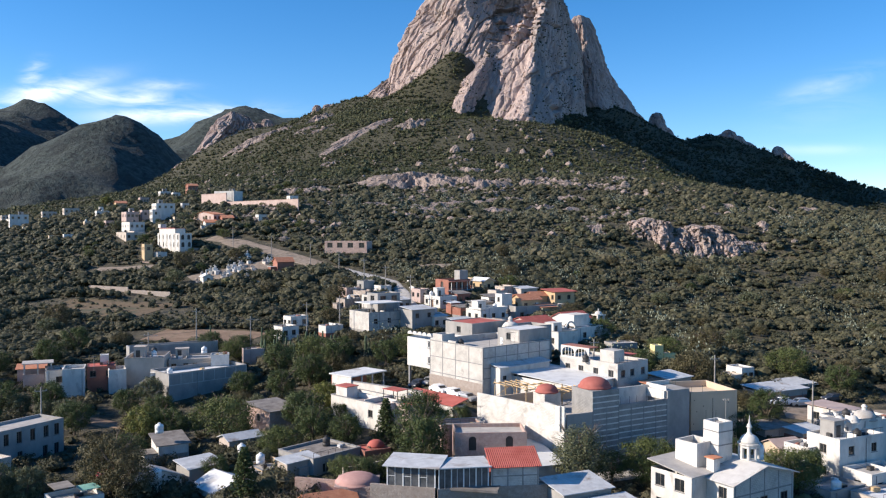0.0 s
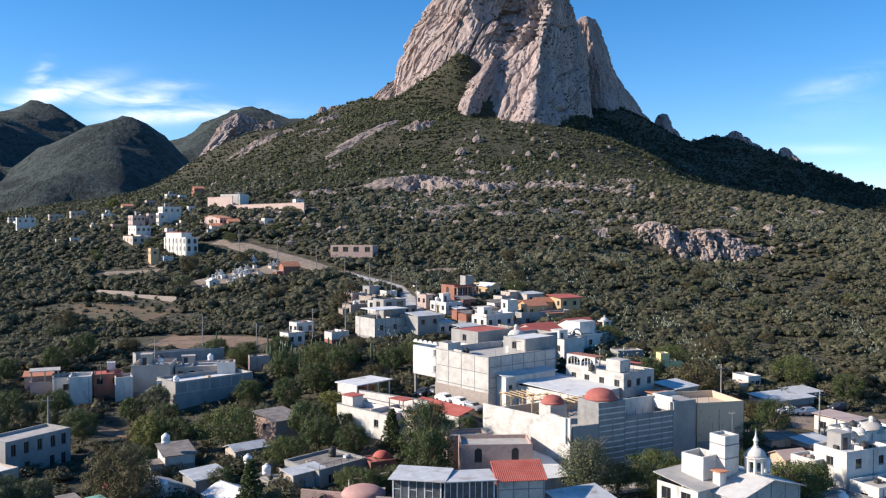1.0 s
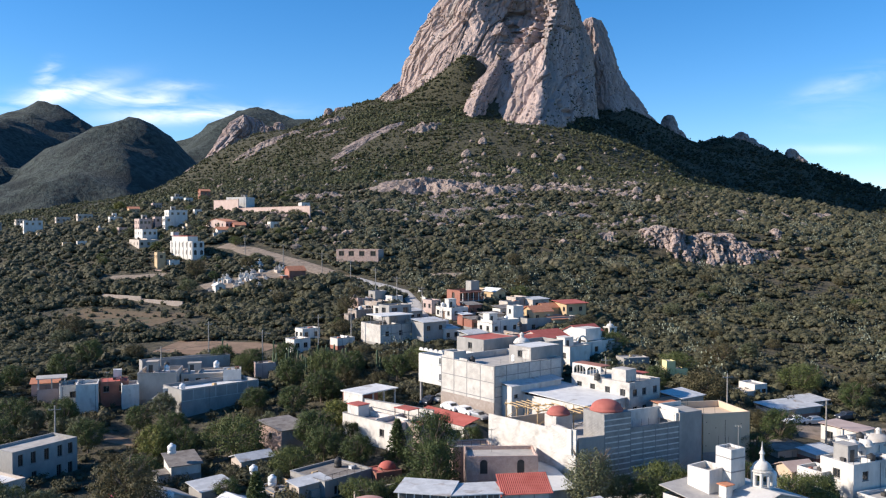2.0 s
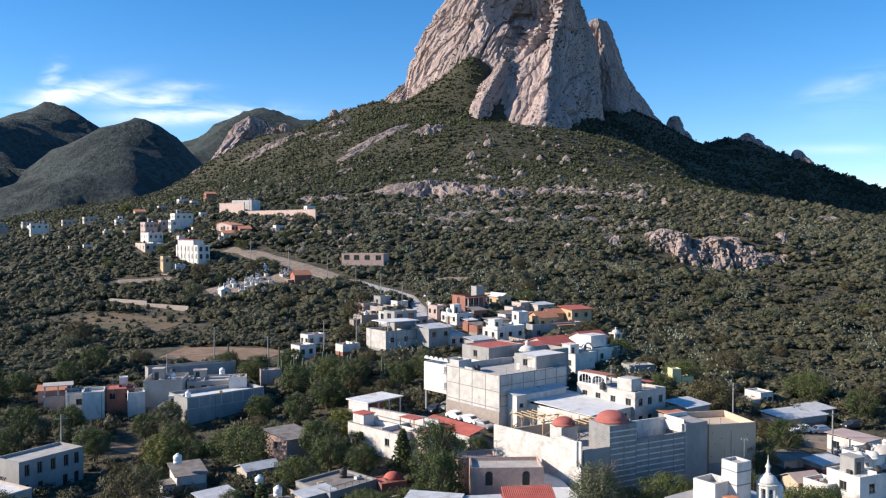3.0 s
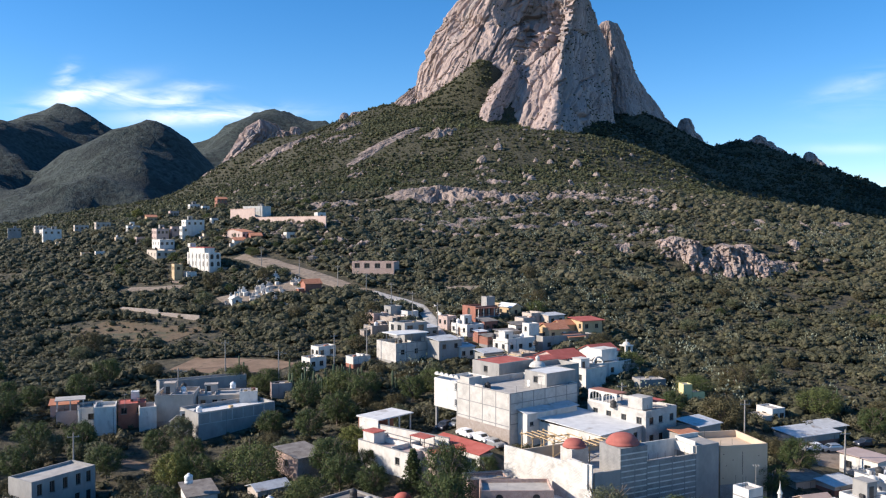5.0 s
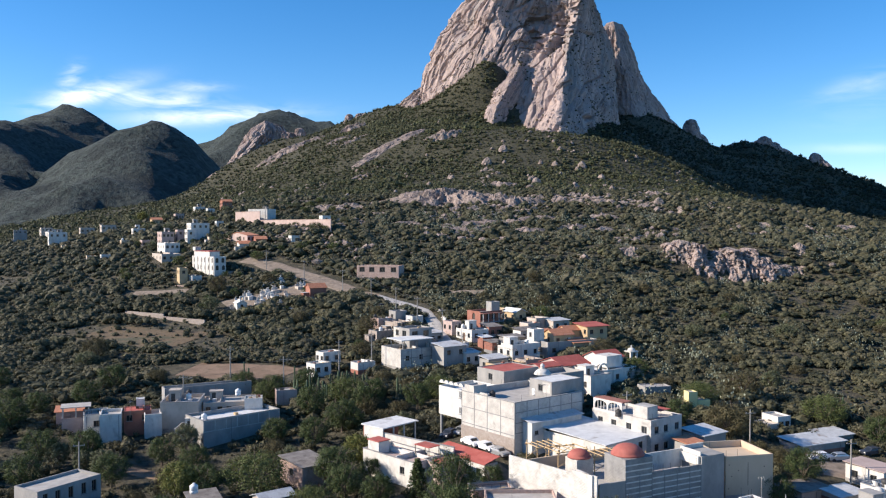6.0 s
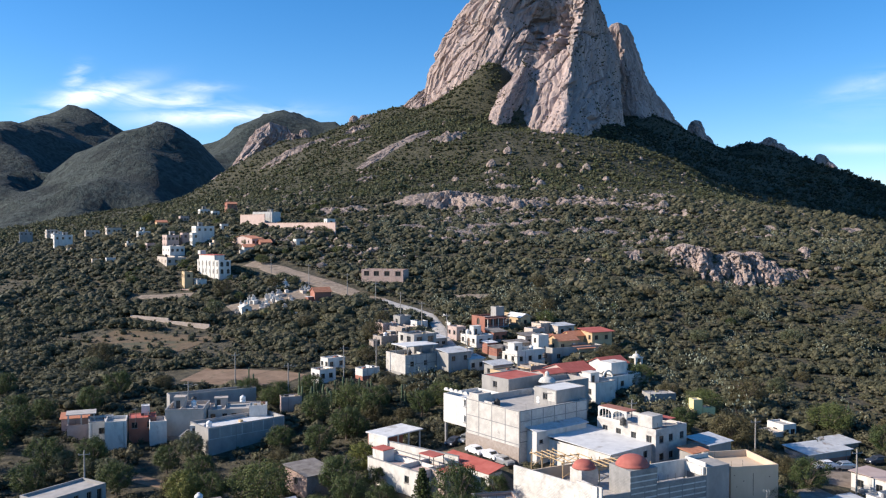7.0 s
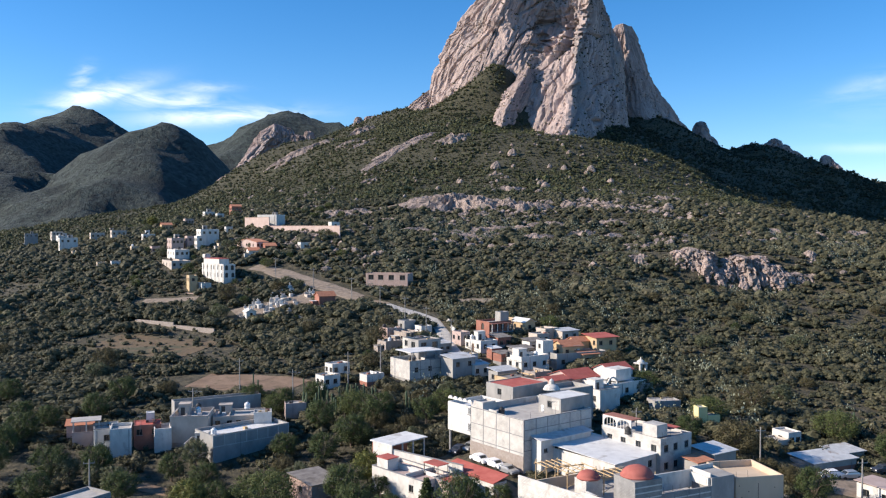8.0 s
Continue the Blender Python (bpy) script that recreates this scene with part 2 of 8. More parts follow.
def bump_at(x, y, cx, cy, sx, sy, height, turn=0.0):
    c, s = math.cos(turn), math.sin(turn)
    u, v = (x - cx) * c + (y - cy) * s, -(x - cx) * s + (y - cy) * c
    return height * np.exp(-0.5 * ((u / sx) ** 2 + (v / sy) ** 2))


def peak_at(x, y, cx, cy, height, reach_l, reach_r, reach_y, sharp=1.25):
    """A hill with straight flanks, steeper on one side than on the other."""
    r = np.sqrt(((x - cx) / np.where(x < cx, reach_l, reach_r)) ** 2 + ((y - cy) / reach_y) ** 2)
    r = np.sqrt(r * r + 0.004) - 0.02
    return height * np.clip(1 - r, 0, 1) ** sharp


def land(x, y):
    """The height of the ground, for numbers or arrays."""
    x, y = np.asarray(x, float), np.asarray(y, float)
    r = np.hypot(x - PEAK[0], y - PEAK[1])
    h = np.interp(r, RADII, PROFILE)
    h = h - bump_at(x, y, -52, 152, 38, 22, 2.6) - bump_at(x, y, 105, 329, 27, 10, 11.5) + bump_at(x, y, 100, 354, 26, 12, 4) + bump_at(x, y, -1, 148.5, 10, 7, 1.6)
    h = h + bump_at(x, y, 2, 252, 26, 24, 4) + bump_at(x, y, 26, 160, 22, 18, 3.4) - bump_at(x, y, 66, 145, 20, 22, 2.8)
    h = h + bump_at(x, y, 356, 1055, 88, 60, 41) + bump_at(x, y, -85, 388, 30, 24, 4) + bump_at(x, y, 470, 1010, 90, 60, 12) + bump_at(x, y, -110, 985, 65, 55, 32)
    h = h - bump_at(x, y, -345, 645, 110, 120, 25) - bump_at(x, y, 395, 740, 105, 130, 60) - bump_at(x, y, 300, 560, 110, 130, 13)
    h = h + 70 * np.exp(-np.hypot(x - 34, (y - 897) * 1.4) / 62) + 26 * np.exp(-np.hypot(x - 34, y - 897) / 20) - bump_at(x, y, 24, 798, 34, 26, 8) + bump_at(x, y, 12, 858, 15, 16, 26) + bump_at(x, y, -18, 858, 20, 14, 14) - bump_at(x, y, 88, 785, 42, 36, 17) + bump_at(x, y, 185, 985, 42, 38, 24)            # green ramp up to the foot of the wall
    h = h + bump_at(x, y, -235, 895, 40, 35, 24)
    h = h - bump_at(x, y, 235, 800, 70, 90, 34) - bump_at(x, y, 287, 1040, 20, 50, 19)
    far = np.clip((y - 1150) / 500, 0, 1) * np.clip((-x - 150) / 400, 0, 1)
    h = h + far * 14
    h = np.maximum(h, peak_at(x, y, -760, 2000, 326, 500, 450, 750, 1.3))
    h = np.maximum(h, bump_at(x, y, -1060, 1880, 250, 260, 184))
    h = np.maximum(h, peak_at(x, y, -1370, 2600, 402, 900, 540, 1500, 1.0))
    h = np.maximum(h, peak_at(x, y, -1467, 3000, 531, 900, 800, 1100, 1.2))
    h = np.maximum(h, peak_at(x, y, -740, 2950, 486, 700, 1500, 900, 1.0))
    h = np.maximum(h, peak_at(x, y, -2300, 3300, 420, 1500, 900, 1100, 1.1))
    return h


def rough(x, y):
    """Small unevenness of the ground, gullies on the far hills."""
    d = math.hypot(x - PEAK[0], y - PEAK[1])
    small = 1.6 * fbm(x * 0.02, y * 0.02) * min(max((700 - d) / 250, 0.12), 1)
    if x > 230 and y > 980:
        small += 7 * fbm(x * 0.035, y * 0.035, 8.0, 5) * min((x - 230) / 60, 1)
    if y > 1250:
        gully = noise.ridged_multi_fractal(Vector((x * 0.003, y * 0.003, 3.0)), 0.9, 2.1, 5, 1.0, 2.0) - 1.0
        small += (-30 + 18 * fbm(x * 0.005, y * 0.005, 3.0, 6) + 44 * gully) * min((y - 1250) / 400, 1)
    return small


def height(x, y):
    return float(land(x, y)) + rough(x, y)


def make_ground():
    xs = np.r_[-4500:-2600:120, -2600:-450:24, -450:560:5.5, 560:1400:60, 1400:4600:400]
    ys = np.r_[-900:0:100, 0:60:12, 60:1160:5.5, 1160:4000:26, 4000:4900:150]
    gx, gy = np.meshgrid(xs, ys)
    gz = land(gx, gy)
    verts = [(x, y, z + rough(x, y)) for x, y, z in zip(gx.ravel(), gy.ravel(), gz.ravel())]
    me = mesh_of("ground", verts, grid_faces(len(xs), len(ys)), GROUND, True)
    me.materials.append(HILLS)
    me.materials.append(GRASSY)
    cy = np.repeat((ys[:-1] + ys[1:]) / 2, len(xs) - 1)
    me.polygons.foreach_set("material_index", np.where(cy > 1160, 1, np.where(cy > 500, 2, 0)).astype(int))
    return tagged(new("ground", me), "dry stony hillside ground under grey-green scrub", "ground", kind="structure")


make_ground()


# ---- bare rock ----
def crag_mesh(name, levels, cx, cy, left, right, front, back, material, rows=60, cols=90, power=2.3, grain=1.0, size=40.0, seed=0.0, top_round=0.05):
    """A rock tower: outlines given level by level round an axis that may lean, roughened with ribs, cracks and ledges."""
    z0, z1 = levels[0], levels[-1]
    verts = []
    k = 1.0 / size
    for i in range(rows):
        z = z0 + (z1 - z0) * i / (rows - 1)
        ax, ay, l, r, f, b = (float(np.interp(z, levels, v)) for v in (cx, cy, left, right, front, back))
        for j in range(cols):
            t = 2 * math.pi * j / cols
            c, s = math.cos(t), math.sin(t)
            a, d = (r if c > 0 else l), (b if s > 0 else f)
            rad = 1.0 / ((abs(c) / max(a, 0.01)) ** power + (abs(s) / max(d, 0.01)) ** power) ** (1 / power)
            px, py = ax + c * rad, ay + s * rad
            big = fbm(px * k * 0.8 + seed, py * k * 0.8, z * k * 0.28, 3)
            rib = noise.ridged_multi_fractal(Vector((px * k * 1.7 + seed, py * k * 1.7, z * k * 0.22)), 0.9, 2.1, 4, 1.0, 2.0) - 1.1
            joint = abs(noise.noise(Vector((px * k * 2.3 + z * k * 0.5, py * k * 2.3 + seed, z * k * 0.35))))
            fine = fbm(px * k * 6, py * k * 6, z * k * 2.2 + seed, 4)
            ledge = fbm(px * k * 0.9 + 9 + seed, py * k * 0.9, z * k * 2.4, 3)
            wx, wy = px + 0.35 * size * big, py + 0.35 * size * ledge
            block = noise.cell(Vector((wx * k * 2.2 + seed, wy * k * 2.2, z * k * 0.75 + big))) + 0.55 * noise.cell(Vector((wx * k * 5.1, wy * k * 5.1 + seed, z * k * 1.9 + ledge)))
            fade = min(1.0, rad / (0.25 * size))
            out = rad + fade * grain * size * (0.12 * big + 0.095 * rib - 0.13 * max(0.0, 0.12 - joint) / 0.12 + 0.065 * fine + 0.05 * ledge + 0.045 * block)
            verts.append((ax + c * out, ay + s * out, z + grain * size * 0.05 * fbm(px * k, py * k, 7.7 + seed)))
    n = rows
    verts.append((float(cx[-1]), float(cy[-1]), z1 + top_round * size))
    faces = grid_faces(cols, n, True) + [((n - 1) * cols + i, (n - 1) * cols + (i + 1) % cols, n * cols) for i in range(cols)]
    return mesh_of(name, verts, faces, material, False)


def ribbed_mesh(name, levels, ribs, material, rows=120, cols=260, grain=1.0, size=16.0, seed=0.0, soften=0.012, blocks=None):
    """A rock body drawn by upright ribs: each rib is (xs, ys) at the levels, named round the foot. Flutes run down the fall line,
    and the mesh carries metres along the wall and metres of height for the streaks of its material."""
    zs = np.linspace(levels[0], levels[-1], rows)
    n = len(ribs)
    rx = np.array([np.interp(zs, levels, r[0]) for r in ribs])
    ry = np.array([np.interp(zs, levels, r[1]) for r in ribs])
    w = max(3, rows // 14) | 1
    for arr in (rx, ry):
        pad = np.pad(arr, ((0, 0), (w // 2, w // 2)), mode="edge")
        for i in range(n):
            arr[i] = np.convolve(pad[i], np.ones(w) / w, mode="valid")
    mid = rows // 3
    seg = np.hypot(np.roll(rx[:, mid], -1) - rx[:, mid], np.roll(ry[:, mid], -1) - ry[:, mid])
    at = np.concatenate([[0], np.cumsum(seg)])
    us = np.arange(cols) * at[-1] / cols
    lap = np.concatenate([np.arange(n), [0]])
    px = np.array([np.interp(us, at, rx[lap, j]) for j in range(rows)])
    py = np.array([np.interp(us, at, ry[lap, j]) for j in range(rows)])
    m = max(3, int(cols * soften)) | 1
    for arr in (px, py):
        soft = np.zeros_like(arr)
        for k in range(-(m // 2), m // 2 + 1):
            soft += np.roll(arr, k, axis=1)
        arr[:] = soft / m
    tx, ty = np.roll(px, -2, 1) - np.roll(px, 2, 1), np.roll(py, -2, 1) - np.roll(py, 2, 1)
    tl = np.maximum(np.hypot(tx, ty), 1e-6)
    nx, ny = ty / tl, -tx / tl
    verts, k = [], 1.0 / size
    for j in range(rows):
        z = float(zs[j])
        for i in range(cols):
            x, y, u = float(px[j, i]), float(py[j, i]), float(us[i])
            cx, cy = math.cos(2 * math.pi * i / cols) * at[-1] / 6.283, math.sin(2 * math.pi * i / cols) * at[-1] / 6.283
            big = fbm(x * k * 0.22 + seed, y * k * 0.22, z * k * 0.16, 3)
            warp = 0.9 * fbm(x * k * 0.35, y * k * 0.35 + seed, z * k * 0.3, 2)
            flute = noise.ridged_multi_fractal(Vector((cx * k * 0.75 + warp + seed, cy * k * 0.75 + warp, z * k * 0.11)), 0.8, 2.2, 4, 1.0, 2.0) - 1.1
            thin = abs(noise.noise(Vector((cx * k * 2.4 + 2 * warp, cy * k * 2.4 + seed, z * k * 0.22))))
            cut = abs(noise.noise(Vector((cx * k * 0.5 + z * k * 0.35 + seed, cy * k * 0.5, z * k * 0.3 + 4))))
            chip = noise.cell(Vector((cx * k * 1.5 + warp * 2, cy * k * 1.5 + seed, z * k * 0.8 + warp * 2)))
            fine = fbm(x * k * 3.0, y * k * 3.0, z * k * 1.6 + seed, 4)
            out = size * (0.42 * big + 0.18 * flute - 0.14 * max(0.0, 0.10 - thin) / 0.10 - 0.26 * max(0.0, 0.05 - cut) / 0.05 + 0.05 * chip + 0.09 * fine)
            if blocks:
                (za, zb), (ua, ub), amp = blocks
                inside = max(0.0, 1 - abs((z - 0.5 * (za + zb)) / (0.5 * (zb - za)))) ** 0.5 * max(0.0, 1 - abs((u - 0.5 * (ua + ub)) / (0.5 * (ub - ua)))) ** 0.5
                out += inside * amp * (noise.cell(Vector((u * 0.085 + warp, z * 0.11 + warp, seed))) + 0.6 * noise.cell(Vector((u * 0.2 + warp, z * 0.24, seed + 3))) - 0.8)
            fade = min(1.0, (rows - 1 - j) / (0.08 * rows))
            verts.append((x + nx[j, i] * out * grain * fade, y + ny[j, i] * out * grain * fade, z + grain * 0.12 * size * fbm(x * k, y * k, 7.7 + seed, 3)))
    verts.append((float(px[-1].mean()), float(py[-1].mean()), float(zs[-1]) + 0.15 * size))
    top = rows * cols
    faces = grid_faces(cols, rows, True) + [((rows - 1) * cols + i, (rows - 1) * cols + (i + 1) % cols, top) for i in range(cols)]
    me = mesh_of(name, verts, faces, material, False)
    uv = me.uv_layers.new(name="fall_line")
    idx = np.empty(len(me.loops), dtype=np.int32)
    me.loops.foreach_get("vertex_index", idx)
    idx = np.minimum(idx, top - 1)
    uv.data.foreach_set("uv", np.stack([us[idx % cols], zs[idx // cols]], 1).ravel().astype(np.float32))
    return me


def make_monolith():
    ob = new("monolith")
    tagged(ob, "towering pinkish-grey granite monolith with vertical fluting", "rock")
    ob.matrix_basis = pose(77, 945, 110)
    inv = ob.matrix_basis.inverted()

    def piece(name, label, *args, **kw):
        p = new(name, ribbed_mesh(name, *args, **kw))
        p.parent = ob
        p.matrix_basis = inv
        if label:
            p["label"] = label

    lv = [90, 150, 185, 215, 244, 264, 292, 340, 386]
    left_edge = ([-74, -70, -66, -56, -42, -31, -14, 20, 52], [925, 928, 930, 930, 932, 934, 936, 945, 955])
    left_wall = ([-28, -22, -15, -6, 5, 13, 24, 46, 61], [852, 860, 868, 876, 884, 888, 894, 918, 945])
    gully = ([4, 10, 20, 31, 44, 50, 58, 66, 66], [838, 852, 864, 876, 886, 904, 914, 932, 950])
    buttress_edge = ([6, 26, 41, 52, 60, 66, 76, 80, 74], [796, 832, 858, 877, 890, 914, 924, 936, 951])
    nose = ([74, 80, 85, 91, 100, 106, 110, 106, 86], [742, 792, 826, 850, 868, 890, 900, 922, 950])
    shaded_wall = ([154, 144, 143, 144, 146, 142, 131, 112, 90], [846, 880, 908, 930, 944, 948, 950, 954, 958])
    back_right = ([168, 166, 164, 162, 156, 148, 134, 114, 88], [1030, 1025, 1015, 1005, 998, 990, 985, 978, 968])
    back_left = ([-60, -55, -48, -36, -22, -12, 6, 40, 64], [1040, 1035, 1020, 1010, 1002, 996, 990, 980, 966])
    piece("main_tower", "", lv, [left_edge, left_wall, gully, buttress_edge, nose, shaded_wall, back_right, back_left], TOWER,
          rows=300, cols=620, size=19, seed=1.3, grain=1.0, soften=0.008, blocks=((222, 282), (112, 222), 11.0))
    piece("leaning_blade", "leaning slab beside a dark gully", [120, 145, 165, 185, 205, 212],
          [([-2, 2, 10, 22, 36, 44], [810, 815, 830, 845, 862, 868]), ([14, 16, 22, 32, 42, 46], [785, 795, 812, 830, 852, 862]),
           ([30, 33, 39, 46, 50, 49], [808, 818, 832, 848, 864, 868]), ([16, 20, 28, 38, 46, 48], [850, 850, 858, 866, 876, 876])],
          TOWER, rows=70, cols=120, size=9, seed=7.7)
    piece("side_pillar", "rounded pillar on the shaded shoulder", [90, 140, 168, 190, 214, 242, 268, 284, 292],
          [([120, 122, 126, 130, 134, 138, 142, 148, 160], [1000, 1000, 1005, 1010, 1015, 1020, 1025, 1030, 1040]),
           ([204, 194, 184, 178, 173, 168, 164, 163, 166], [925, 940, 960, 975, 990, 1002, 1012, 1020, 1034]),
           ([300, 266, 244, 229, 212, 200, 191, 186, 178], [1030, 1035, 1040, 1042, 1044, 1046, 1048, 1048, 1048]),
           ([200, 200, 200, 196, 192, 186, 180, 176, 170], [1150, 1140, 1130, 1120, 1110, 1100, 1085, 1075, 1060])],
          TOWER, rows=130, cols=200, size=13, seed=9.2, soften=0.05)
    piece("apron", "low sloping apron of slabs", [120, 152, 166, 178, 190, 200],
          [([-160, -134, -112, -92, -74, -60], [945, 942, 940, 938, 936, 935]), ([-100, -84, -74, -66, -58, -54], [880, 895, 905, 915, 925, 930]),
           ([-40, -40, -42, -44, -46, -50], [900, 905, 912, 920, 928, 932]), ([-70, -70, -66, -60, -54, -52], [990, 985, 975, 965, 955, 945])],
          TOWER, rows=60, cols=150, size=9, seed=2.6)


make_monolith()


def crag(label, x, y, top, hw, hd, lean=0.0, seed=0.0, name="crag", grain=1.0, material=None, skew=0.0, steep=False, thumb=False):
    """A lesser rock standing in the hillside, its foot sunk into the ground."""
    foot = min(height(x - hw, y - hd), height(x + hw, y - hd)) - 3
    h = top - foot
    lv = [foot, foot + 0.35 * h, foot + 0.62 * h, foot + 0.84 * h, foot + 0.95 * h, top]
    w = [1.05, 1.0, 0.95, 0.86, 0.7, 0.2] if steep else [1.25, 1.0, 0.72, 0.46, 0.26, 0.06]
    w = [1.35, 1.08, 0.86, 0.68, 0.5, 0.14] if thumb else w
    me = crag_mesh(name, [z - foot for z in lv], [skew * (z - foot) for z in lv], [lean * (z - foot) for z in lv],
                   [hw * k for k in w], [hw * k for k in w], [hd * k for k in w], [hd * k for k in w], material or GRANITE,
                   rows=44, cols=72, size=max(hw, hd) * (0.7 if steep else 0.9), seed=seed + x * 0.37, grain=grain * (1.25 if steep else 1.0), top_round=0.02, power=3.0 if steep else 2.3)
    ob = new(name, me)
    ob.matrix_basis = pose(x, y, foot)
    return tagged(ob, label, "rock")


def ridge_fin():
    """The long fin at the end of the ridge: a pale slab on its sunny side, sheer and shaded on the other."""
    ob = tagged(new("crag", ribbed_mesh("crag", [70, 96, 112, 132, 150, 160, 164],
        [([-304, -290, -278, -262, -250, -243, -237], [940, 940, 942, 944, 946, 948, 950]), ([-296, -280, -267, -250, -239, -235, -233], [885, 892, 900, 914, 926, 936, 944]),
         ([-212, -206, -204, -200, -204, -216, -226], [930, 936, 942, 950, 956, 956, 953]), ([-245, -240, -238, -235, -234, -233, -233], [1000, 995, 988, 980, 972, 966, 958])],
        TOWER, rows=110, cols=240, size=10, grain=1.7, seed=3.3, soften=0.02)), "steep grey rock fin on a scrub ridge", "rock")
    return ob


ridge_fin()
crag("blocky rock head on a scrub ridge", -208, 948, 153, 10, 14, seed=4, steep=True)
crag("rounded rock knob on a ridge", -195, 950, 157, 6, 9, seed=5, steep=True)
crag("small rock knob on the skyline", -140, 950, 173, 6, 7, seed=6, thumb=True)
crag("low stony outcrop on the skyline", -126, 952, 174, 9, 8, seed=36, thumb=True)
crag("dark rock pinnacle on the saddle", 262, 1052, 178, 13, 17, seed=7, skew=0.0, grain=0.8, thumb=True)
crag("stepped rock below a pinnacle", 274, 1050, 160, 11, 14, seed=8, skew=-0.05, grain=0.9, thumb=True)
crag("low broken rock beside a pinnacle", 294, 1050, 141, 9, 12, seed=28, skew=-0.1, grain=1.0)
crag("sunlit rock summit on a shaded ridge", 347, 1040, 156, 15, 12, seed=9, grain=1.2)
crag("split rock beside a summit", 338, 1040, 151, 8, 9, seed=41, grain=1.3)
crag("jagged rock crest in shade", 362, 1042, 149, 10, 10, seed=11, skew=-0.1, grain=1.3)
crag("jagged lower crest in shade", 376, 1046, 142, 11, 10, seed=31, skew=-0.2, grain=1.2)
crag("broken rock crest on the ridge", 322, 1042, 150, 9, 10, seed=10, skew=0.1, grain=1.3)
crag("broken rock crest on the ridge", 308, 1042, 147, 7, 9, seed=42, skew=0.1, grain=1.3)
crag("pale rock slab on a shaded ridge", 416, 1042, 136, 13, 10, seed=12, skew=-0.3, grain=1.1)
CLIFF = rock_surface("cliff_rock", (0.27, 0.200, 0.172), (0.46, 0.358, 0.312), (0.25, 0.212, 0.186), 0.28, 0.55, 0.10)

for k, (x, y, top, hw, hd) in enumerate(((79.5, 350, 40.4, 3.4, 9), (84, 348, 41.6, 3.8, 9), (88.6, 345, 40.8, 4.0, 10), (93, 344, 36.0, 3.6, 8), (97, 345, 37.6, 4.0, 9), (101.5, 345, 38.8, 4.4, 10), (105.5, 343, 36.2, 3.8, 8), (110, 346, 38.6, 4.8, 10),
                                               (114.5, 344, 35.4, 4.0, 9), (118, 343, 33.0, 3.8, 8), (122, 343, 32.2, 4.0, 7), (126.5, 344, 31.6, 4.2, 7), (131, 345, 31.2, 3.8, 6))):
    crag("fluted pink cliff face in the scrub", x, y, top, hw, hd, lean=0.3, seed=14 + k, material=CLIFF, steep=True, skew=-0.05 + 0.03 * (k % 3), grain=1.5)
crag("pale pink rock on the slope", 134, 358, 40.5, 4.0, 5, seed=19, material=SLAB)


def slab(label, x, y, rx, ry, h, turn=0.0, seed=0.0):
    """A sheet of bare rock lying in the slope, cracked and uneven, sunk at its rim."""
    nu, nv = 96, 30
    c, s = math.cos(radians(turn)), math.sin(radians(turn))
    verts = []
    for j in range(nv):
        r = (j + 0.0) / (nv - 1)
        for i in range(nu):
            t = 2 * math.pi * i / nu
            edge = 1 + 0.75 * fbm(math.cos(t) * 1.9 + seed, math.sin(t) * 1.9, seed, 5)
            u, v = math.cos(t) * r * rx * edge, math.sin(t) * r * ry * edge
            px, py = x + u * c - v * s, y + u * s + v * c
            crack = noise.ridged_multi_fractal(Vector((px * 0.16 + py * 0.05, py * 0.10 - px * 0.06, seed)), 1.0, 2.2, 5, 1.0, 2.0)
            z = height(px, py) + h * (1 - r ** 2.6) * (0.35 + 0.45 * crack + 0.42 * noise.cell(Vector((px * 0.3 + 0.5 * crack, py * 0.34, seed)))) + h * 0.35 * fbm(px * 0.25, py * 0.25, seed, 4) * (1 - r * 0.7) - 1.2 * (r > 0.95)
            verts.append((px - x, py - y, z))
    z0 = height(x, y)
    verts = [(a, b, d - z0) for a, b, d in verts]
    ob = new("rock_slab", mesh_of("rock_slab", verts, grid_faces(nu, nv, True), SLAB, False))
    ob.matrix_basis = pose(x, y, z0)
    BARE.append((x, y, rx, ry, turn))
    return tagged(ob, label, "rock")


BARE = []
for row in ((-16, 482, 30, 22, 4.6, -8), (20, 466, 17, 12, 4.2, -12), (-68, 724, 50, 10, 1.1, 47), (-26, 716, 14, 8, 4.0, 20), (72, 466, 12, 5, 2.2, -15),
            (-190, 850, 24, 12, 3.0, 30), (-166, 862, 18, 9, 3.0, 25), (-128, 880, 16, 8, 4.0, 35), (46, 404, 8, 4, 1.8, 10), (-10, 398, 9, 4, 1.5, -5), (63, 350, 5, 4, 2.2, 0),
            (150, 376, 9, 4, 1.4, 10), (190, 440, 12, 5, 1.6, 10), (110, 520, 10, 5, 2.0, -10), (14, 556, 9, 5, 2.2, 15), (-76, 470, 17, 7, 2.0, -6), (-46, 442, 14, 6, 1.5, 5), (4, 416, 16, 5, 1.4, 0), (32, 424, 14, 6, 1.6, -8), (62, 430, 12, 5, 1.6, 5), (-100, 500, 14, 5, 1.6, 10), (-34, 414, 11, 4, 1.5, 4), (24, 398, 9, 3, 1.4, 3), (-74, 432, 8, 3, 1.4, 6), (58, 400, 6, 3, 1.5, 4), (140, 420, 7, 4, 1.8, 0), (168, 404, 8, 4, 1.5, 8), (-128, 800, 14, 5, 2.5, 20), (-112, 770, 9, 4, 2.2, 25), (-84, 640, 9, 5, 2.0, 15)):
    slab("sheet of bare pinkish rock in the scrub", *row, seed=row[0] * 0.11)


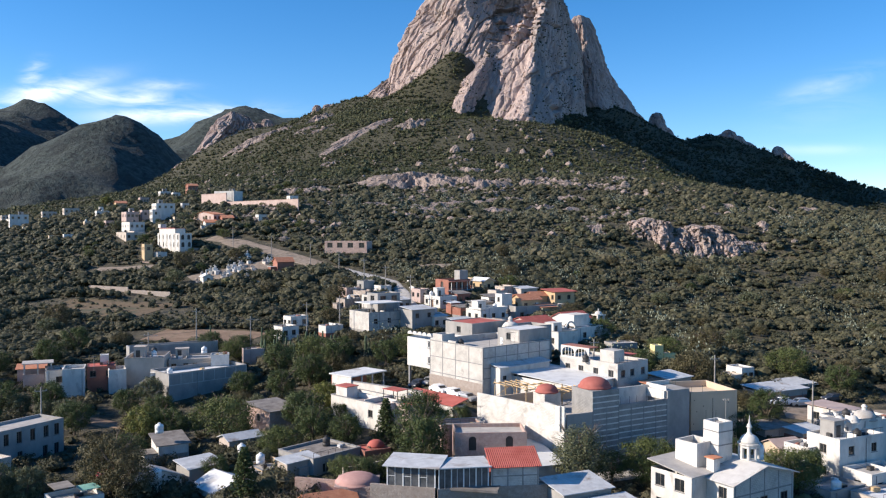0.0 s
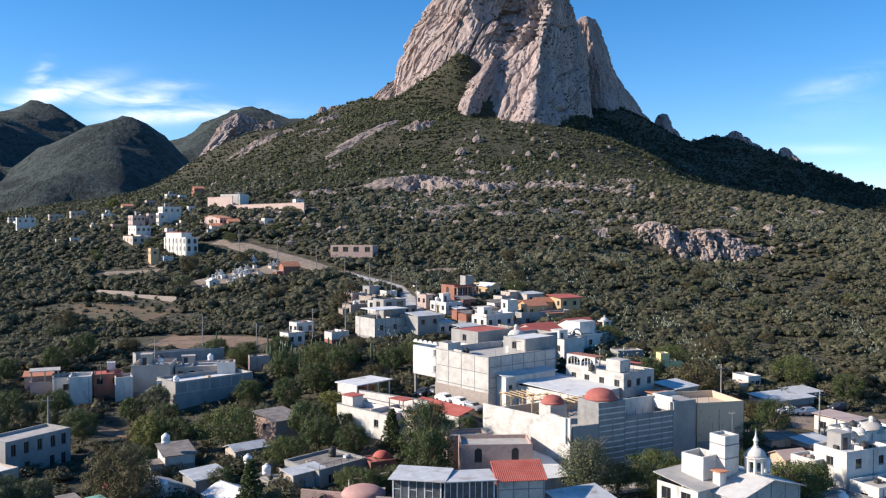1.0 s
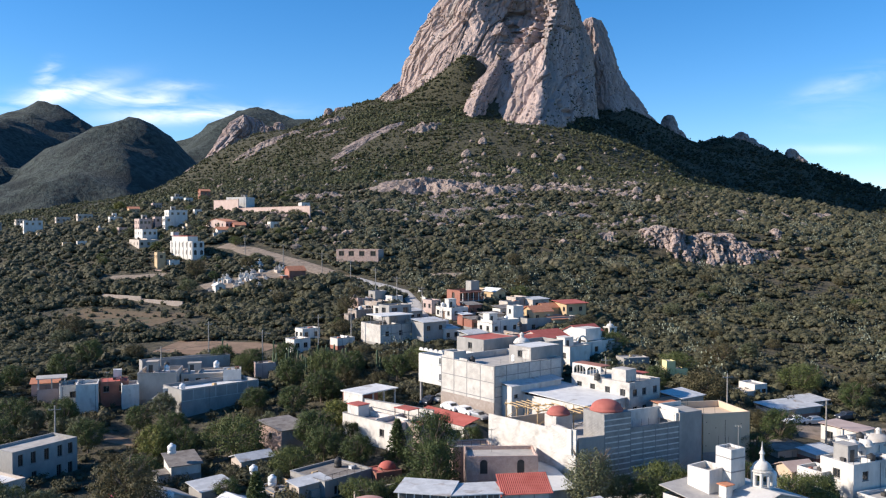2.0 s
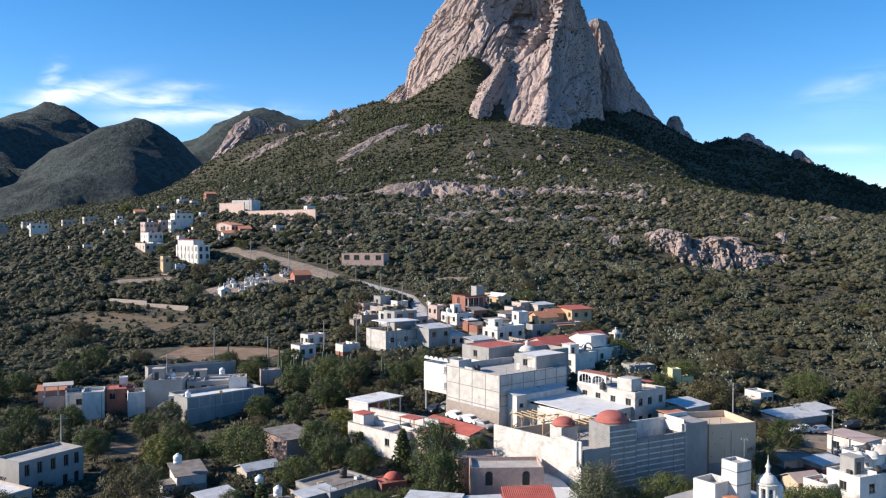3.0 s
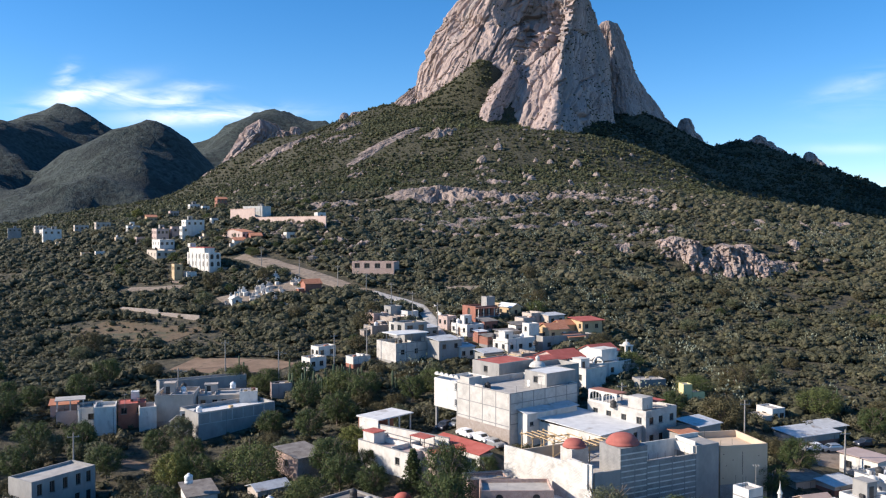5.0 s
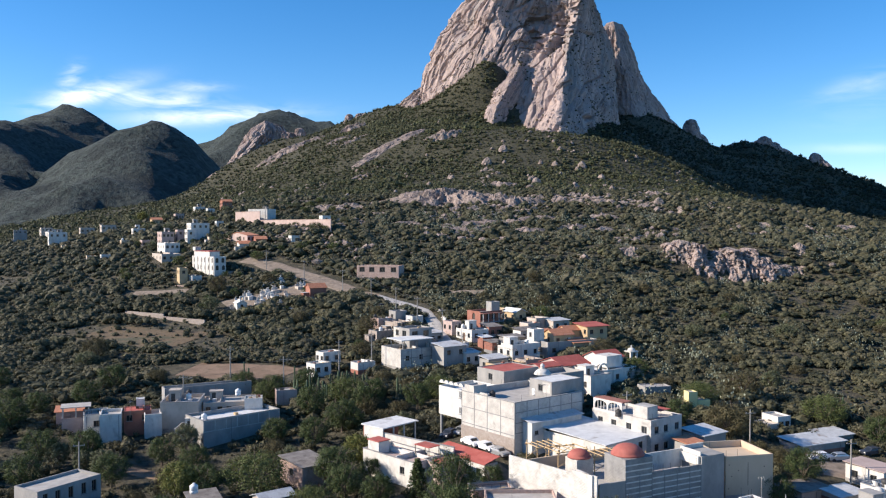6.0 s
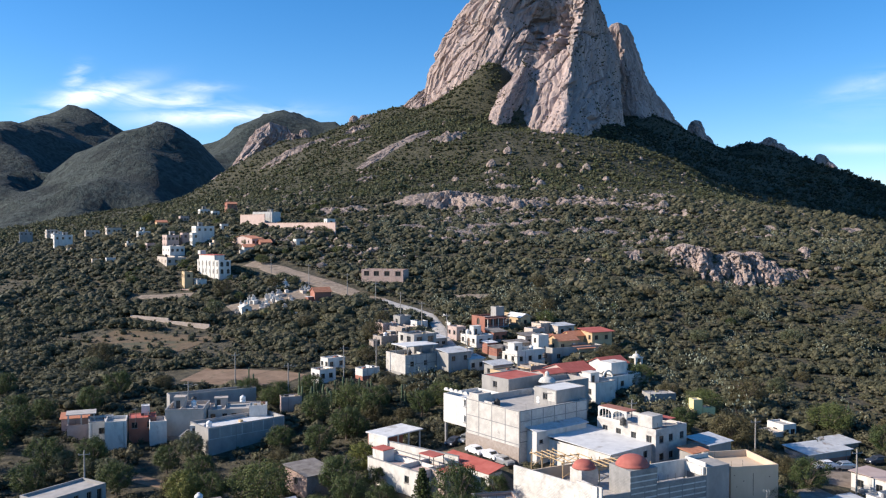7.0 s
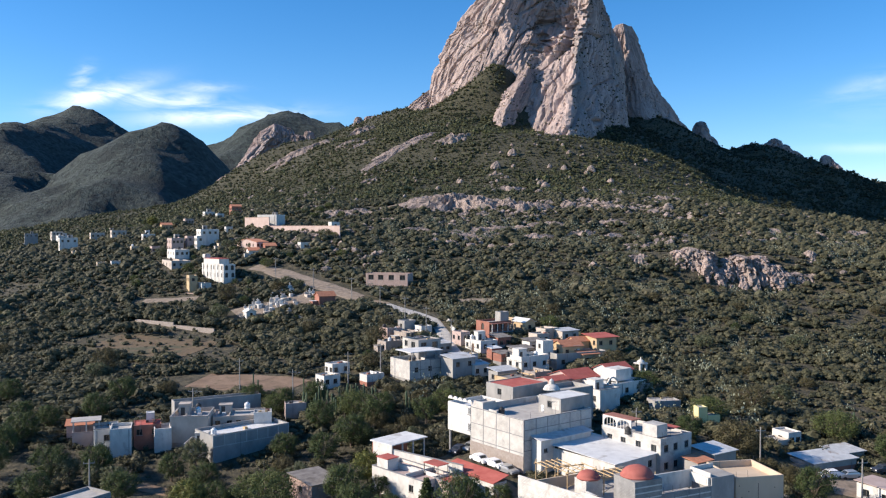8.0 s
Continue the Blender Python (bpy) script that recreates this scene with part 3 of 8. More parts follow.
def scree():
    """Small pale stones strewn over the open parts of the slope."""
    rng = random.Random(8)
    bm = bmesh.new()
    bmesh.ops.create_icosphere(bm, subdivisions=1, radius=1.0)
    v0 = np.array([q.co[:] for q in bm.verts])
    f0 = np.array([[q.index for q in f.verts] for f in bm.faces])
    bm.free()
    verts, faces = [], []
    g = np.random.RandomState(9)
    n = 0
    while n < 4200:
        y = rng.uniform(340, 800) if n % 2 else rng.uniform(360, 500)
        x = rng.uniform(-0.3, 0.42) * y if n % 2 else rng.uniform(-0.24, 0.22) * y
        if fbm(x * 0.018, y * 0.018, 4.4, 4) < 0.10 + 0.35 * rng.random():
            continue
        r = 0.35 + 1.5 * rng.random() ** 3
        v = v0 * (1 + g.uniform(-0.35, 0.3, (len(v0), 1))) * np.array([r * 1.3, r, r * 0.8]) + np.array([x, y, height(x, y) + 0.35 * r])
        faces.append(f0 + n * len(v0))
        verts.append(v)
        n += 1
    me = mesh_of("scree", np.concatenate(verts).tolist(), np.concatenate(faces).tolist(), SLAB)
    tagged(new("scree", me), "small pale stones strewn on the slope", "stones", kind="stuff")


scree()


def boulders():
    rng = random.Random(21)
    kinds = []
    for k in range(5):
        me = crag_mesh("boulder", [0, 0.5, 1.1, 1.6, 1.9], [0, 0, 0.1, 0.15, 0.2], [0] * 5, [1.3, 1.25, 1.0, 0.6, 0.1], [1.2, 1.2, 0.95, 0.6, 0.1], [1.1, 1.1, 0.9, 0.5, 0.1], [1.1, 1.1, 0.9, 0.5, 0.1],
                       SLAB, rows=9, cols=14, size=1.3, seed=k * 3.1)
        ob = tagged(new("boulder", me), "pale weathered boulder on the scrub slope", "boulder", "boulders on the slope")
        kinds.append(ob)
    placed = 0
    for x, y, s in ((9, 640, 3.4), (40, 560, 3.0), (80, 640, 3.0), (64, 548, 2.4), (88, 600, 2.4), (22, 668, 3.2), (100, 470, 2.6), (60, 640, 2.4)):
        kinds[placed % 5].matrix_basis = pose(x, y, height(x, y) - 0.6, 0, 0, placed * 70) @ Matrix.Scale(s, 4) if placed < 5 else kinds[placed % 5].matrix_basis
        if placed >= 5:
            o = kinds[placed % 5]
            c = copy_thing(o, pose(0, 0, 0))
            c.matrix_basis = pose(x, y, height(x, y) - 0.6, 0, 0, placed * 70) @ Matrix.Scale(s, 4)
        placed += 1
    for i in range(70):
        y = rng.gauss(610, 75)
        x = rng.gauss(45, 55)
        c = copy_thing(kinds[i % 5], pose(0, 0, 0))
        c.matrix_basis = pose(x, y, height(x, y) - 0.3, 0, 0, rng.uniform(0, 360)) @ Matrix.Scale(rng.uniform(0.6, 1.4) ** 1.6, 4)


BARE += [(84, 343, 8, 6, 0), (97, 341, 9, 6, 0), (112, 341, 11, 5, 0)]
boulders()


# ---- paints and building stuff ----
def blockwork(m, across=0.42, high=0.21, joint=0.66):
    """Courses of blocks in a wall surface: each block its own shade, mortar joints darker, rendered over in places."""
    tree = m.node_tree
    link = tree.links.new
    bsdf = tree.nodes["Principled BSDF"]
    old = bsdf.inputs["Base Color"].links[0].from_socket
    geo = tree.nodes.new("ShaderNodeNewGeometry")
    sep = tree.nodes.new("ShaderNodeSeparateXYZ")
    com = tree.nodes.new("ShaderNodeCombineXYZ")
    link(geo.outputs["Position"], sep.inputs["Vector"])
    link(sep.outputs["X"], com.inputs["X"])
    link(sep.outputs["Z"], com.inputs["Y"])
    brick = nod(tree, "ShaderNodeTexBrick", Scale=1.0)
    brick.inputs["Color1"].default_value, brick.inputs["Color2"].default_value, brick.inputs["Mortar"].default_value = (0.86, 0.86, 0.86, 1), (1.0, 1.0, 0.99, 1), (joint, joint, joint, 1)
    brick.inputs["Brick Width"].default_value, brick.inputs["Row Height"].default_value, brick.inputs["Mortar Size"].default_value = across * 0.75, high, 0.022
    link(com.outputs["Vector"], brick.inputs["Vector"])
    mix = tree.nodes.new("ShaderNodeMix")
    mix.data_type, mix.blend_type = "RGBA", "MULTIPLY"
    wear = nod(tree, "ShaderNodeTexNoise", Scale=0.5, Detail=4.0)
    link(geo.outputs["Position"], wear.inputs["Vector"])
    grow = nod(tree, "ShaderNodeMapRange")
    grow.inputs["From Min"].default_value, grow.inputs["From Max"].default_value = 0.35, 0.6
    link(wear.outputs["Fac"], grow.inputs["Value"])
    link(grow.outputs["Result"], mix.inputs["Factor"])
    link(old, mix.inputs["A"])
    link(brick.outputs["Color"], mix.inputs["B"])
    link(mix.outputs["Result"], bsdf.inputs["Base Color"])
    return m


WHITE = surface("white_lime_render", (0.523, 0.498, 0.454), (0.684, 0.655, 0.602), 0.9, 0.9, 0.2, 8.0, (0.382, 0.352, 0.316), 0.5, 0.60, streaks=0.6)
WHITEBLOCK = blockwork(surface("whitewashed_block", (0.548, 0.517, 0.465), (0.725, 0.692, 0.637), 0.9, 0.92, 0.3, 6.0, (0.394, 0.362, 0.313), 0.35, 0.56), 0.42, 0.21, 0.6)
GREY = surface("grey_cement_render", (0.250, 0.243, 0.231), (0.371, 0.351, 0.325), 0.45, 0.92, 0.25, 6.0, (0.259, 0.243, 0.222), 0.3, 0.62, streaks=0.5)
BLOCK = blockwork(surface("pale_concrete_block", (0.464, 0.436, 0.398), (0.612, 0.581, 0.530), 0.7, 0.92, 0.3, 5.0, (0.371, 0.342, 0.308), 0.4, 0.6))
RAWBLOCK = blockwork(surface("raw_grey_block", (0.222, 0.216, 0.210), (0.324, 0.315, 0.299), 0.7, 0.92, 0.3, 5.0, (0.176, 0.171, 0.162), 0.4, 0.6))
CONCRETE = surface("cast_concrete", (0.19, 0.19, 0.19), (0.29, 0.285, 0.28), 0.8, 0.9, 0.3, 6.0)
BEIGE = surface("beige_render", (0.490, 0.385, 0.275), (0.570, 0.455, 0.335), 0.4, 0.9, 0.15, 7.0, (0.480, 0.375, 0.240), 0.3, 0.64, streaks=0.6)
PINK = rock_surface("pink_stone_wall", (0.42, 0.285, 0.235), (0.58, 0.43, 0.365), (0.48, 0.35, 0.295), 1.6, 3.0, 1.0, (0.34, 0.25, 0.215))
RUBBLE = rock_surface("rubble_stone", (0.30, 0.245, 0.205), (0.46, 0.395, 0.345), (0.36, 0.295, 0.25), 1.8, 3.2, 1.0, (0.24, 0.20, 0.17))
OCHRE = surface("ochre_render", (0.44, 0.31, 0.17), (0.54, 0.40, 0.25), 0.5, 0.9, 0.15, 7.0, (0.42, 0.29, 0.14), 0.4, 0.62)
YELLOW = surface("pale_yellow_render", (0.66, 0.55, 0.25), (0.74, 0.63, 0.32), 0.5, 0.9, 0.15, 7.0)
RUST = surface("terracotta_render", (0.25, 0.10, 0.07), (0.35, 0.155, 0.11), 0.5, 0.9, 0.2, 7.0, (0.27, 0.13, 0.09), 0.4, 0.6)
SALMON = surface("salmon_render", (0.387, 0.288, 0.252), (0.486, 0.378, 0.338), 0.4, 0.9, 0.15, 7.0)
BLUEWASH = surface("grey_lime_wash", (0.410, 0.350, 0.295), (0.525, 0.452, 0.385), 0.5, 0.9, 0.2, 6.0, (0.330, 0.321, 0.319), 0.35, 0.6, streaks=0.4)
ROOFTOP = surface("pale_roof_screed", (0.334, 0.315, 0.291), (0.482, 0.450, 0.410), 0.6, 0.95, 0.2, 5.0, (0.334, 0.297, 0.257), 0.35, 0.58)
ROOFWHITE = surface("white_roof_coating", (0.560, 0.560, 0.551), (0.706, 0.706, 0.688), 0.6, 0.85, 0.1, 5.0, (0.416, 0.398, 0.370), 0.35, 0.58)
PALEROOF = surface("worn_pale_coating", (0.46, 0.44, 0.41), (0.62, 0.60, 0.565), 0.5, 0.9, 0.15, 5.0, (0.36, 0.325, 0.29), 0.3, 0.56)
ROOFRED = surface("red_waterproofing", (0.36, 0.075, 0.055), (0.47, 0.13, 0.10), 0.6, 0.85, 0.15, 6.0, (0.34, 0.10, 0.07), 0.4, 0.6)
ROOFGREY = surface("weathered_dark_roof", (0.15, 0.13, 0.115), (0.27, 0.245, 0.22), 0.8, 0.95, 0.3, 5.0, (0.10, 0.085, 0.075), 0.5, 0.58)
TIN = surface("galvanised_sheet", (0.428, 0.437, 0.437), (0.622, 0.627, 0.622), 0.8, 0.62, 0.1, 5.0, (0.292, 0.243, 0.204), 0.4, 0.56, metal=0.05)
TILE = surface("orange_clay_tile", (0.42, 0.16, 0.085), (0.54, 0.24, 0.135), 1.2, 0.9, 0.3, 4.0, (0.38, 0.15, 0.08), 0.8, 0.6)
MAROON = surface("maroon_dome_paint", (0.32, 0.085, 0.065), (0.42, 0.13, 0.10), 0.8, 0.8, 0.1, 6.0)
TIMBER = surface("raw_timber", (0.42, 0.29, 0.15), (0.58, 0.42, 0.24), 2.0, 0.85, 0.3, 8.0)
STEEL = surface("dark_steel", (0.04, 0.04, 0.04), (0.08, 0.075, 0.07), 2.0, 0.6, 0.0, metal=0.3)
FRAME = surface("window_frame_paint", (0.10, 0.085, 0.07), (0.16, 0.14, 0.12), 2.0, 0.6, 0.0)
WFRAME = surface("white_frame_paint", (0.68, 0.68, 0.66), (0.80, 0.80, 0.78), 2.0, 0.6, 0.0)
DOORWOOD = surface("dark_door_wood", (0.10, 0.055, 0.03), (0.18, 0.10, 0.06), 2.0, 0.7, 0.2)
GALLERY = surface("dusty_gallery_glass", (0.06, 0.065, 0.07), (0.16, 0.165, 0.17), 0.8, 0.2, 0.0)
GLASS = surface("dark_window_glass", (0.015, 0.018, 0.02), (0.03, 0.035, 0.04), 1.0, 0.12, 0.0)
# near-black colour that stands in for the shade inside rooms and openings
DARKROOM = surface("unlit_interior", (0.05, 0.045, 0.04), (0.08, 0.07, 0.06), 1.0, 0.95, 0.0)


# ---- building helpers ----
def box_bm(bm, x0, y0, z0, x1, y1, z1):
    v = [bm.verts.new(p) for p in ((x0, y0, z0), (x1, y0, z0), (x1, y1, z0), (x0, y1, z0), (x0, y0, z1), (x1, y0, z1), (x1, y1, z1), (x0, y1, z1))]
    for f in ((3, 2, 1, 0), (4, 5, 6, 7), (0, 1, 5, 4), (1, 2, 6, 5), (2, 3, 7, 6), (3, 0, 4, 7)):
        bm.faces.new([v[i] for i in f])


def boxes(*rows):
    bm = bmesh.new()
    for r in rows:
        box_bm(bm, *r)
    return bm


def rod_bm(bm, a, b, r, sides=6, r2=None):
    a, b = Vector(a), Vector(b)
    q = (b - a).to_track_quat("Z", "Y")
    rings = []
    for p, rr in ((a, r), (b, r if r2 is None else r2)):
        rings.append([bm.verts.new(p + q @ Vector((rr * math.cos(2 * math.pi * i / sides), rr * math.sin(2 * math.pi * i / sides), 0))) for i in range(sides)])
    for i in range(sides):
        bm.faces.new((rings[0][i], rings[0][(i + 1) % sides], rings[1][(i + 1) % sides], rings[1][i]))
    bm.faces.new(rings[1])
    bm.faces.new(rings[0][::-1])


def lathe_bm(bm, profile, cx=0.0, cy=0.0, sides=20):
    """A turned form: profile of (radius, height) from the bottom up."""
    rings = []
    for r, z in profile:
        if r < 1e-4:
            rings.append([bm.verts.new((cx, cy, z))])
        else:
            rings.append([bm.verts.new((cx + r * math.cos(2 * math.pi * i / sides), cy + r * math.sin(2 * math.pi * i / sides), z)) for i in range(sides)])
    for lo, hi in zip(rings, rings[1:]):
        for i in range(sides):
            a, b = lo[i % len(lo)], lo[(i + 1) % len(lo)]
            c, d = hi[(i + 1) % len(hi)], hi[i % len(hi)]
            quad = [a] + ([b] if b is not a else []) + [c] + ([d] if d is not c else [])
            if len(set(quad)) >= 3:
                bm.faces.new(quad)


def data_of(name, bm, material, smooth=False):
    bmesh.ops.recalc_face_normals(bm, faces=bm.faces)
    me = bpy.data.meshes.new(name)
    bm.to_mesh(me)
    bm.free()
    me.materials.append(material)
    if smooth:
        me.polygons.foreach_set("use_smooth", [True] * len(me.polygons))
    return me


def part(name, bm, material, parent, label="", smooth=False, at=None):
    ob = new(name, bm if isinstance(bm, bpy.types.Mesh) else data_of(name, bm, material, smooth))
    ob.parent = parent
    if at is not None:
        ob.matrix_basis = at
    if label:
        ob["label"] = label
    return ob


def thing(name, label, category, m, group="", kind=""):
    ob = new(name)
    ob.empty_display_size = 0.3
    ob.matrix_basis = m
    return tagged(ob, label, category, group, kind)


def pane_mesh(bm, wide, high, holes, deep, put):
    """A wall face of that size with rectangular holes (u0, v0, u1, v1) and their reveals. put(u, v, d) gives the place."""
    us = sorted({0.0, wide, *(h[0] for h in holes), *(h[2] for h in holes)})
    vs = sorted({0.0, high, *(h[1] for h in holes), *(h[3] for h in holes)})
    for u0, u1 in zip(us, us[1:]):
        for v0, v1 in zip(vs, vs[1:]):
            cu, cv = (u0 + u1) / 2, (v0 + v1) / 2
            if not any(h[0] < cu < h[2] and h[1] < cv < h[3] for h in holes):
                bm.faces.new([bm.verts.new(put(u, v, 0)) for u, v in ((u0, v0), (u1, v0), (u1, v1), (u0, v1))])
    for u0, v0, u1, v1 in holes:
        ring = ((u0, v0), (u1, v0), (u1, v1), (u0, v1))
        for (a, b), (c, d) in zip(ring, ring[1:] + ring[:1]):
            bm.faces.new([bm.verts.new(p) for p in (put(a, b, 0), put(c, d, 0), put(c, d, deep), put(a, b, deep))])


WIN_CACHE = {}
FOOTPRINTS = []


def window_parts(parent, m, w, h, white=False, bars=1, sill=True):
    """A window set 12 cm into its opening: frame with glazing bars, pane and sill. m: pose of its lower left corner, y into the wall."""
    key = (round(w, 2), round(h, 2), white, bars)
    if key not in WIN_CACHE:
        t = 0.07
        rows = [(0, 0, 0, w, 0.06, t), (0, 0, h - t, w, 0.06, h), (0, 0, t, t, 0.06, h - t), (w - t, 0, t, w, 0.06, h - t)]
        rows += [(w * (i + 1) / (bars + 1) - 0.03, 0.004, t, w * (i + 1) / (bars + 1) + 0.03, 0.055, h - t) for i in range(bars)]
        WIN_CACHE[key] = (data_of("window", boxes(*rows), WFRAME if white else FRAME),
                          data_of("pane", boxes((t, 0.025, t, w - t, 0.035, h - t)), GLASS),
                          data_of("sill", boxes((-0.08, -0.19, -0.08, w + 0.08, 0.05, -0.004)), CONCRETE))
    f, p, s = WIN_CACHE[key]
    frame_ob = part("window", f, None, parent, at=m)
    part("pane", p, None, frame_ob, "dark glass pane")
    if sill:
        part("sill", s, None, frame_ob)
    return frame_ob


def door_parts(parent, m, w, h, material=None):
    key = ("door", round(w, 2), round(h, 2), (material or DOORWOOD).name)
    if key not in WIN_CACHE:
        WIN_CACHE[key] = (data_of("door", boxes((0.04, 0, 0.02, w - 0.04, 0.05, h - 0.04), (0.2, -0.015, 0.25, w - 0.2, 0.0, h * 0.45), (0.2, -0.015, h * 0.55, w - 0.2, 0.0, h - 0.2)), material or DOORWOOD),
                          data_of("handle", boxes((w - 0.18, -0.06, h * 0.48, w - 0.13, -0.016, h * 0.53)), STEEL))
    d, k = WIN_CACHE[key]
    ob = part("door", d, None, parent, at=m)
    part("handle", k, None, ob)
    return ob


def storey_holes(length, top_v, storeys, n, w=1.1, h=1.2, rng=None, door=False, storey=2.9):
    """Openings in rows: (u0, v0, u1, v1, is_door), storeys counted from the top."""
    out = []
    for s in range(storeys):
        v0 = top_v - storey * (s + 1) + 1.0
        for i in range(n):
            u = length * (i + 0.5) / n + (rng.uniform(-0.25, 0.25) if n > 1 else 0) - w / 2
            low = door and s == storeys - 1 and i == n // 2
            if low:
                out.append((u, v0 - 0.95, u + 1.0, v0 + 1.15, True))
            elif u > 0.15 and u + w < length - 0.15:
                out.append((u, v0, u + w, v0 + h, False))
    return out


def house(label, x, y, a, lr, ll, top, wall=WHITE, roof=ROOFTOP, front=(0, 0), left=(0, 0), right=(0, 0), parapet=0.6, name="house", door="",
          base=None, style="flat", rise=1.2, win=(1.1, 1.2), white=False, category="house", eave=0.35, rods=0, roof_label="", seed=0, detail=None, arched=False):
    """A house whose near corner stands at x, y; its front runs lr metres in direction a, its left side ll metres square to that."""
    rng = random.Random(int(x * 13 + y * 7) + seed)
    ca, sa = math.cos(radians(a)), math.sin(radians(a))
    corners = [(x, y), (x + lr * ca, y + lr * sa), (x + lr * ca - ll * sa, y + lr * sa + ll * ca), (x - ll * sa, y + ll * ca)]
    FOOTPRINTS.append((x, y, a, lr, ll))
    detail = (category in ("house", "villa") and lr > 3.4) if detail is None else detail
    if base is None:
        base = min(height(*c) for c in corners) - 0.4
    h = top - base
    ob = thing(name, label, category, pose(x, y, base, 0, 0, a))
    t = 0.2
    flat = style == "flat"
    wall_h = h
    sides = {"front": (lr, lambda u, v, d: (u, d, v)), "left": (ll, lambda u, v, d: (d, ll - u, v)),
             "right": (ll, lambda u, v, d: (lr - d, u, v)), "back": (lr, lambda u, v, d: (lr - u, ll - d, v))}
    specs = {"front": front, "left": left, "right": right, "back": (0, 0)}
    bm = bmesh.new()
    todo = []
    for side, (length, put) in sides.items():
        st, n = specs[side]
        holes = storey_holes(length, h - (parapet if flat else 0.15), st, n, *win, rng, door == side) if st and n else []
        holes = [o for o in holes if o[1] > 0.05 and o[3] < h - 0.1]
        pane_mesh(bm, length, wall_h, [o[:4] for o in holes], t, put)
        for u0, v0, u1, v1, is_door in holes:
            turn = {"front": 0, "left": -90, "right": 90, "back": 180}[side]
            todo.append((is_door, Matrix.Translation(put(u0, v0, 0.12)) @ pose(0, 0, 0, 0, 0, turn), u1 - u0, v1 - v0))
    p = max(parapet, 0.02)
    if flat:
        ring_o = [(0, 0), (lr, 0), (lr, ll), (0, ll)]
        ring_i = [(t, t), (lr - t, t), (lr - t, ll - t), (t, ll - t)]
        for i in range(4):
            j = (i + 1) % 4
            bm.faces.new([bm.verts.new((*ring_o[i], h)), bm.verts.new((*ring_o[j], h)), bm.verts.new((*ring_i[j], h)), bm.verts.new((*ring_i[i], h))])
            bm.faces.new([bm.verts.new((*ring_i[i], h)), bm.verts.new((*ring_i[j], h)), bm.verts.new((*ring_i[j], h - p)), bm.verts.new((*ring_i[i], h - p))])
    elif style == "gable":
        for u in (0, lr):
            bm.faces.new([bm.verts.new((u, 0, h)), bm.verts.new((u, ll, h)), bm.verts.new((u, ll / 2, h + rise))])
    elif style == "gable_front":
        for v in (0, ll):
            bm.faces.new([bm.verts.new((0, v, h)), bm.verts.new((lr, v, h)), bm.verts.new((lr / 2, v, h + rise))])
    me = bpy.data.meshes.new("wall")
    bm.to_mesh(me)
    bm.free()
    me.materials.append(wall)
    part("wall", me, None, ob)
    e = eave
    if flat:
        part("roof", boxes((t + 0.003, t + 0.003, h - p - 0.15, lr - t - 0.003, ll - t - 0.003, h - p)), roof, ob, roof_label)
    else:
        bm = bmesh.new()
        s = 0.1
        if style == "shed":
            quads = [[(-e, -e, h + 0.02), (lr + e, -e, h + 0.02), (lr + e, ll + e, h + rise), (-e, ll + e, h + rise)]]
        elif style == "gable":
            d = rise * e / (ll / 2)
            quads = [[(-e, -e, h - d + 0.02), (lr + e, -e, h - d + 0.02), (lr + e, ll / 2, h + rise + 0.02), (-e, ll / 2, h + rise + 0.02)],
                     [(-e, ll / 2, h + rise + 0.02), (lr + e, ll / 2, h + rise + 0.02), (lr + e, ll + e, h - d + 0.02), (-e, ll + e, h - d + 0.02)]]
        else:
            d = rise * e / (lr / 2)
            quads = [[(-e, -e, h - d + 0.02), (lr / 2, -e, h + rise + 0.02), (lr / 2, ll + e, h + rise + 0.02), (-e, ll + e, h - d + 0.02)],
                     [(lr / 2, -e, h + rise + 0.02), (lr + e, -e, h - d + 0.02), (lr + e, ll + e, h - d + 0.02), (lr / 2, ll + e, h + rise + 0.02)]]
        for q in quads:
            lo, hi = [bm.verts.new(c) for c in q], [bm.verts.new((c[0], c[1], c[2] + s)) for c in q]
            bm.faces.new(hi)
            bm.faces.new(lo[::-1])
            for i in range(4):
                j = (i + 1) % 4
                bm.faces.new((lo[i], lo[j], hi[j], hi[i]))
        part("roof", bm, roof, ob, roof_label)
    if detail and flat and p > 0.15 and rng.random() < 0.45:
        cw = 0.06
        part("coping", boxes((-cw, -cw, h + 0.004, lr + cw, t + 0.03, h + 0.09), (-cw, ll - t - 0.03, h + 0.004, lr + cw, ll + cw, h + 0.09),
                             (-cw, t + 0.032, h + 0.004, t + 0.03, ll - t - 0.032, h + 0.088), (lr - t - 0.03, t + 0.032, h + 0.004, lr + cw, ll - t - 0.032, h + 0.088)), CONCRETE, ob)
    if detail and rng.random() < 0.5:
        ph = rng.uniform(1.0, 1.6)
        part("plinth", boxes((-0.03, -0.03, 0, lr + 0.03, -0.002, ph), (-0.03, 0.0, 0, -0.002, ll, ph)), rng.choice((RUST, CONCRETE, GREY, RUBBLE)), ob)
    if detail and flat and lr > 5 and ll > 5 and rng.random() < 0.5:
        u, v = rng.uniform(0.5, lr - 3.2), rng.uniform(ll * 0.4, ll - 3.0)
        rw, rd, rh_ = rng.uniform(1.8, 2.6), rng.uniform(1.8, 2.6), rng.uniform(1.6, 2.4)
        part("roof_room", boxes((u, v, h - p - 0.01, u + rw, v + rd, h - p + rh_), (u - 0.12, v - 0.12, h - p + rh_ + 0.002, u + rw + 0.12, v + rd + 0.12, h - p + rh_ + 0.1)), rng.choice((wall, GREY, WHITE)), ob)
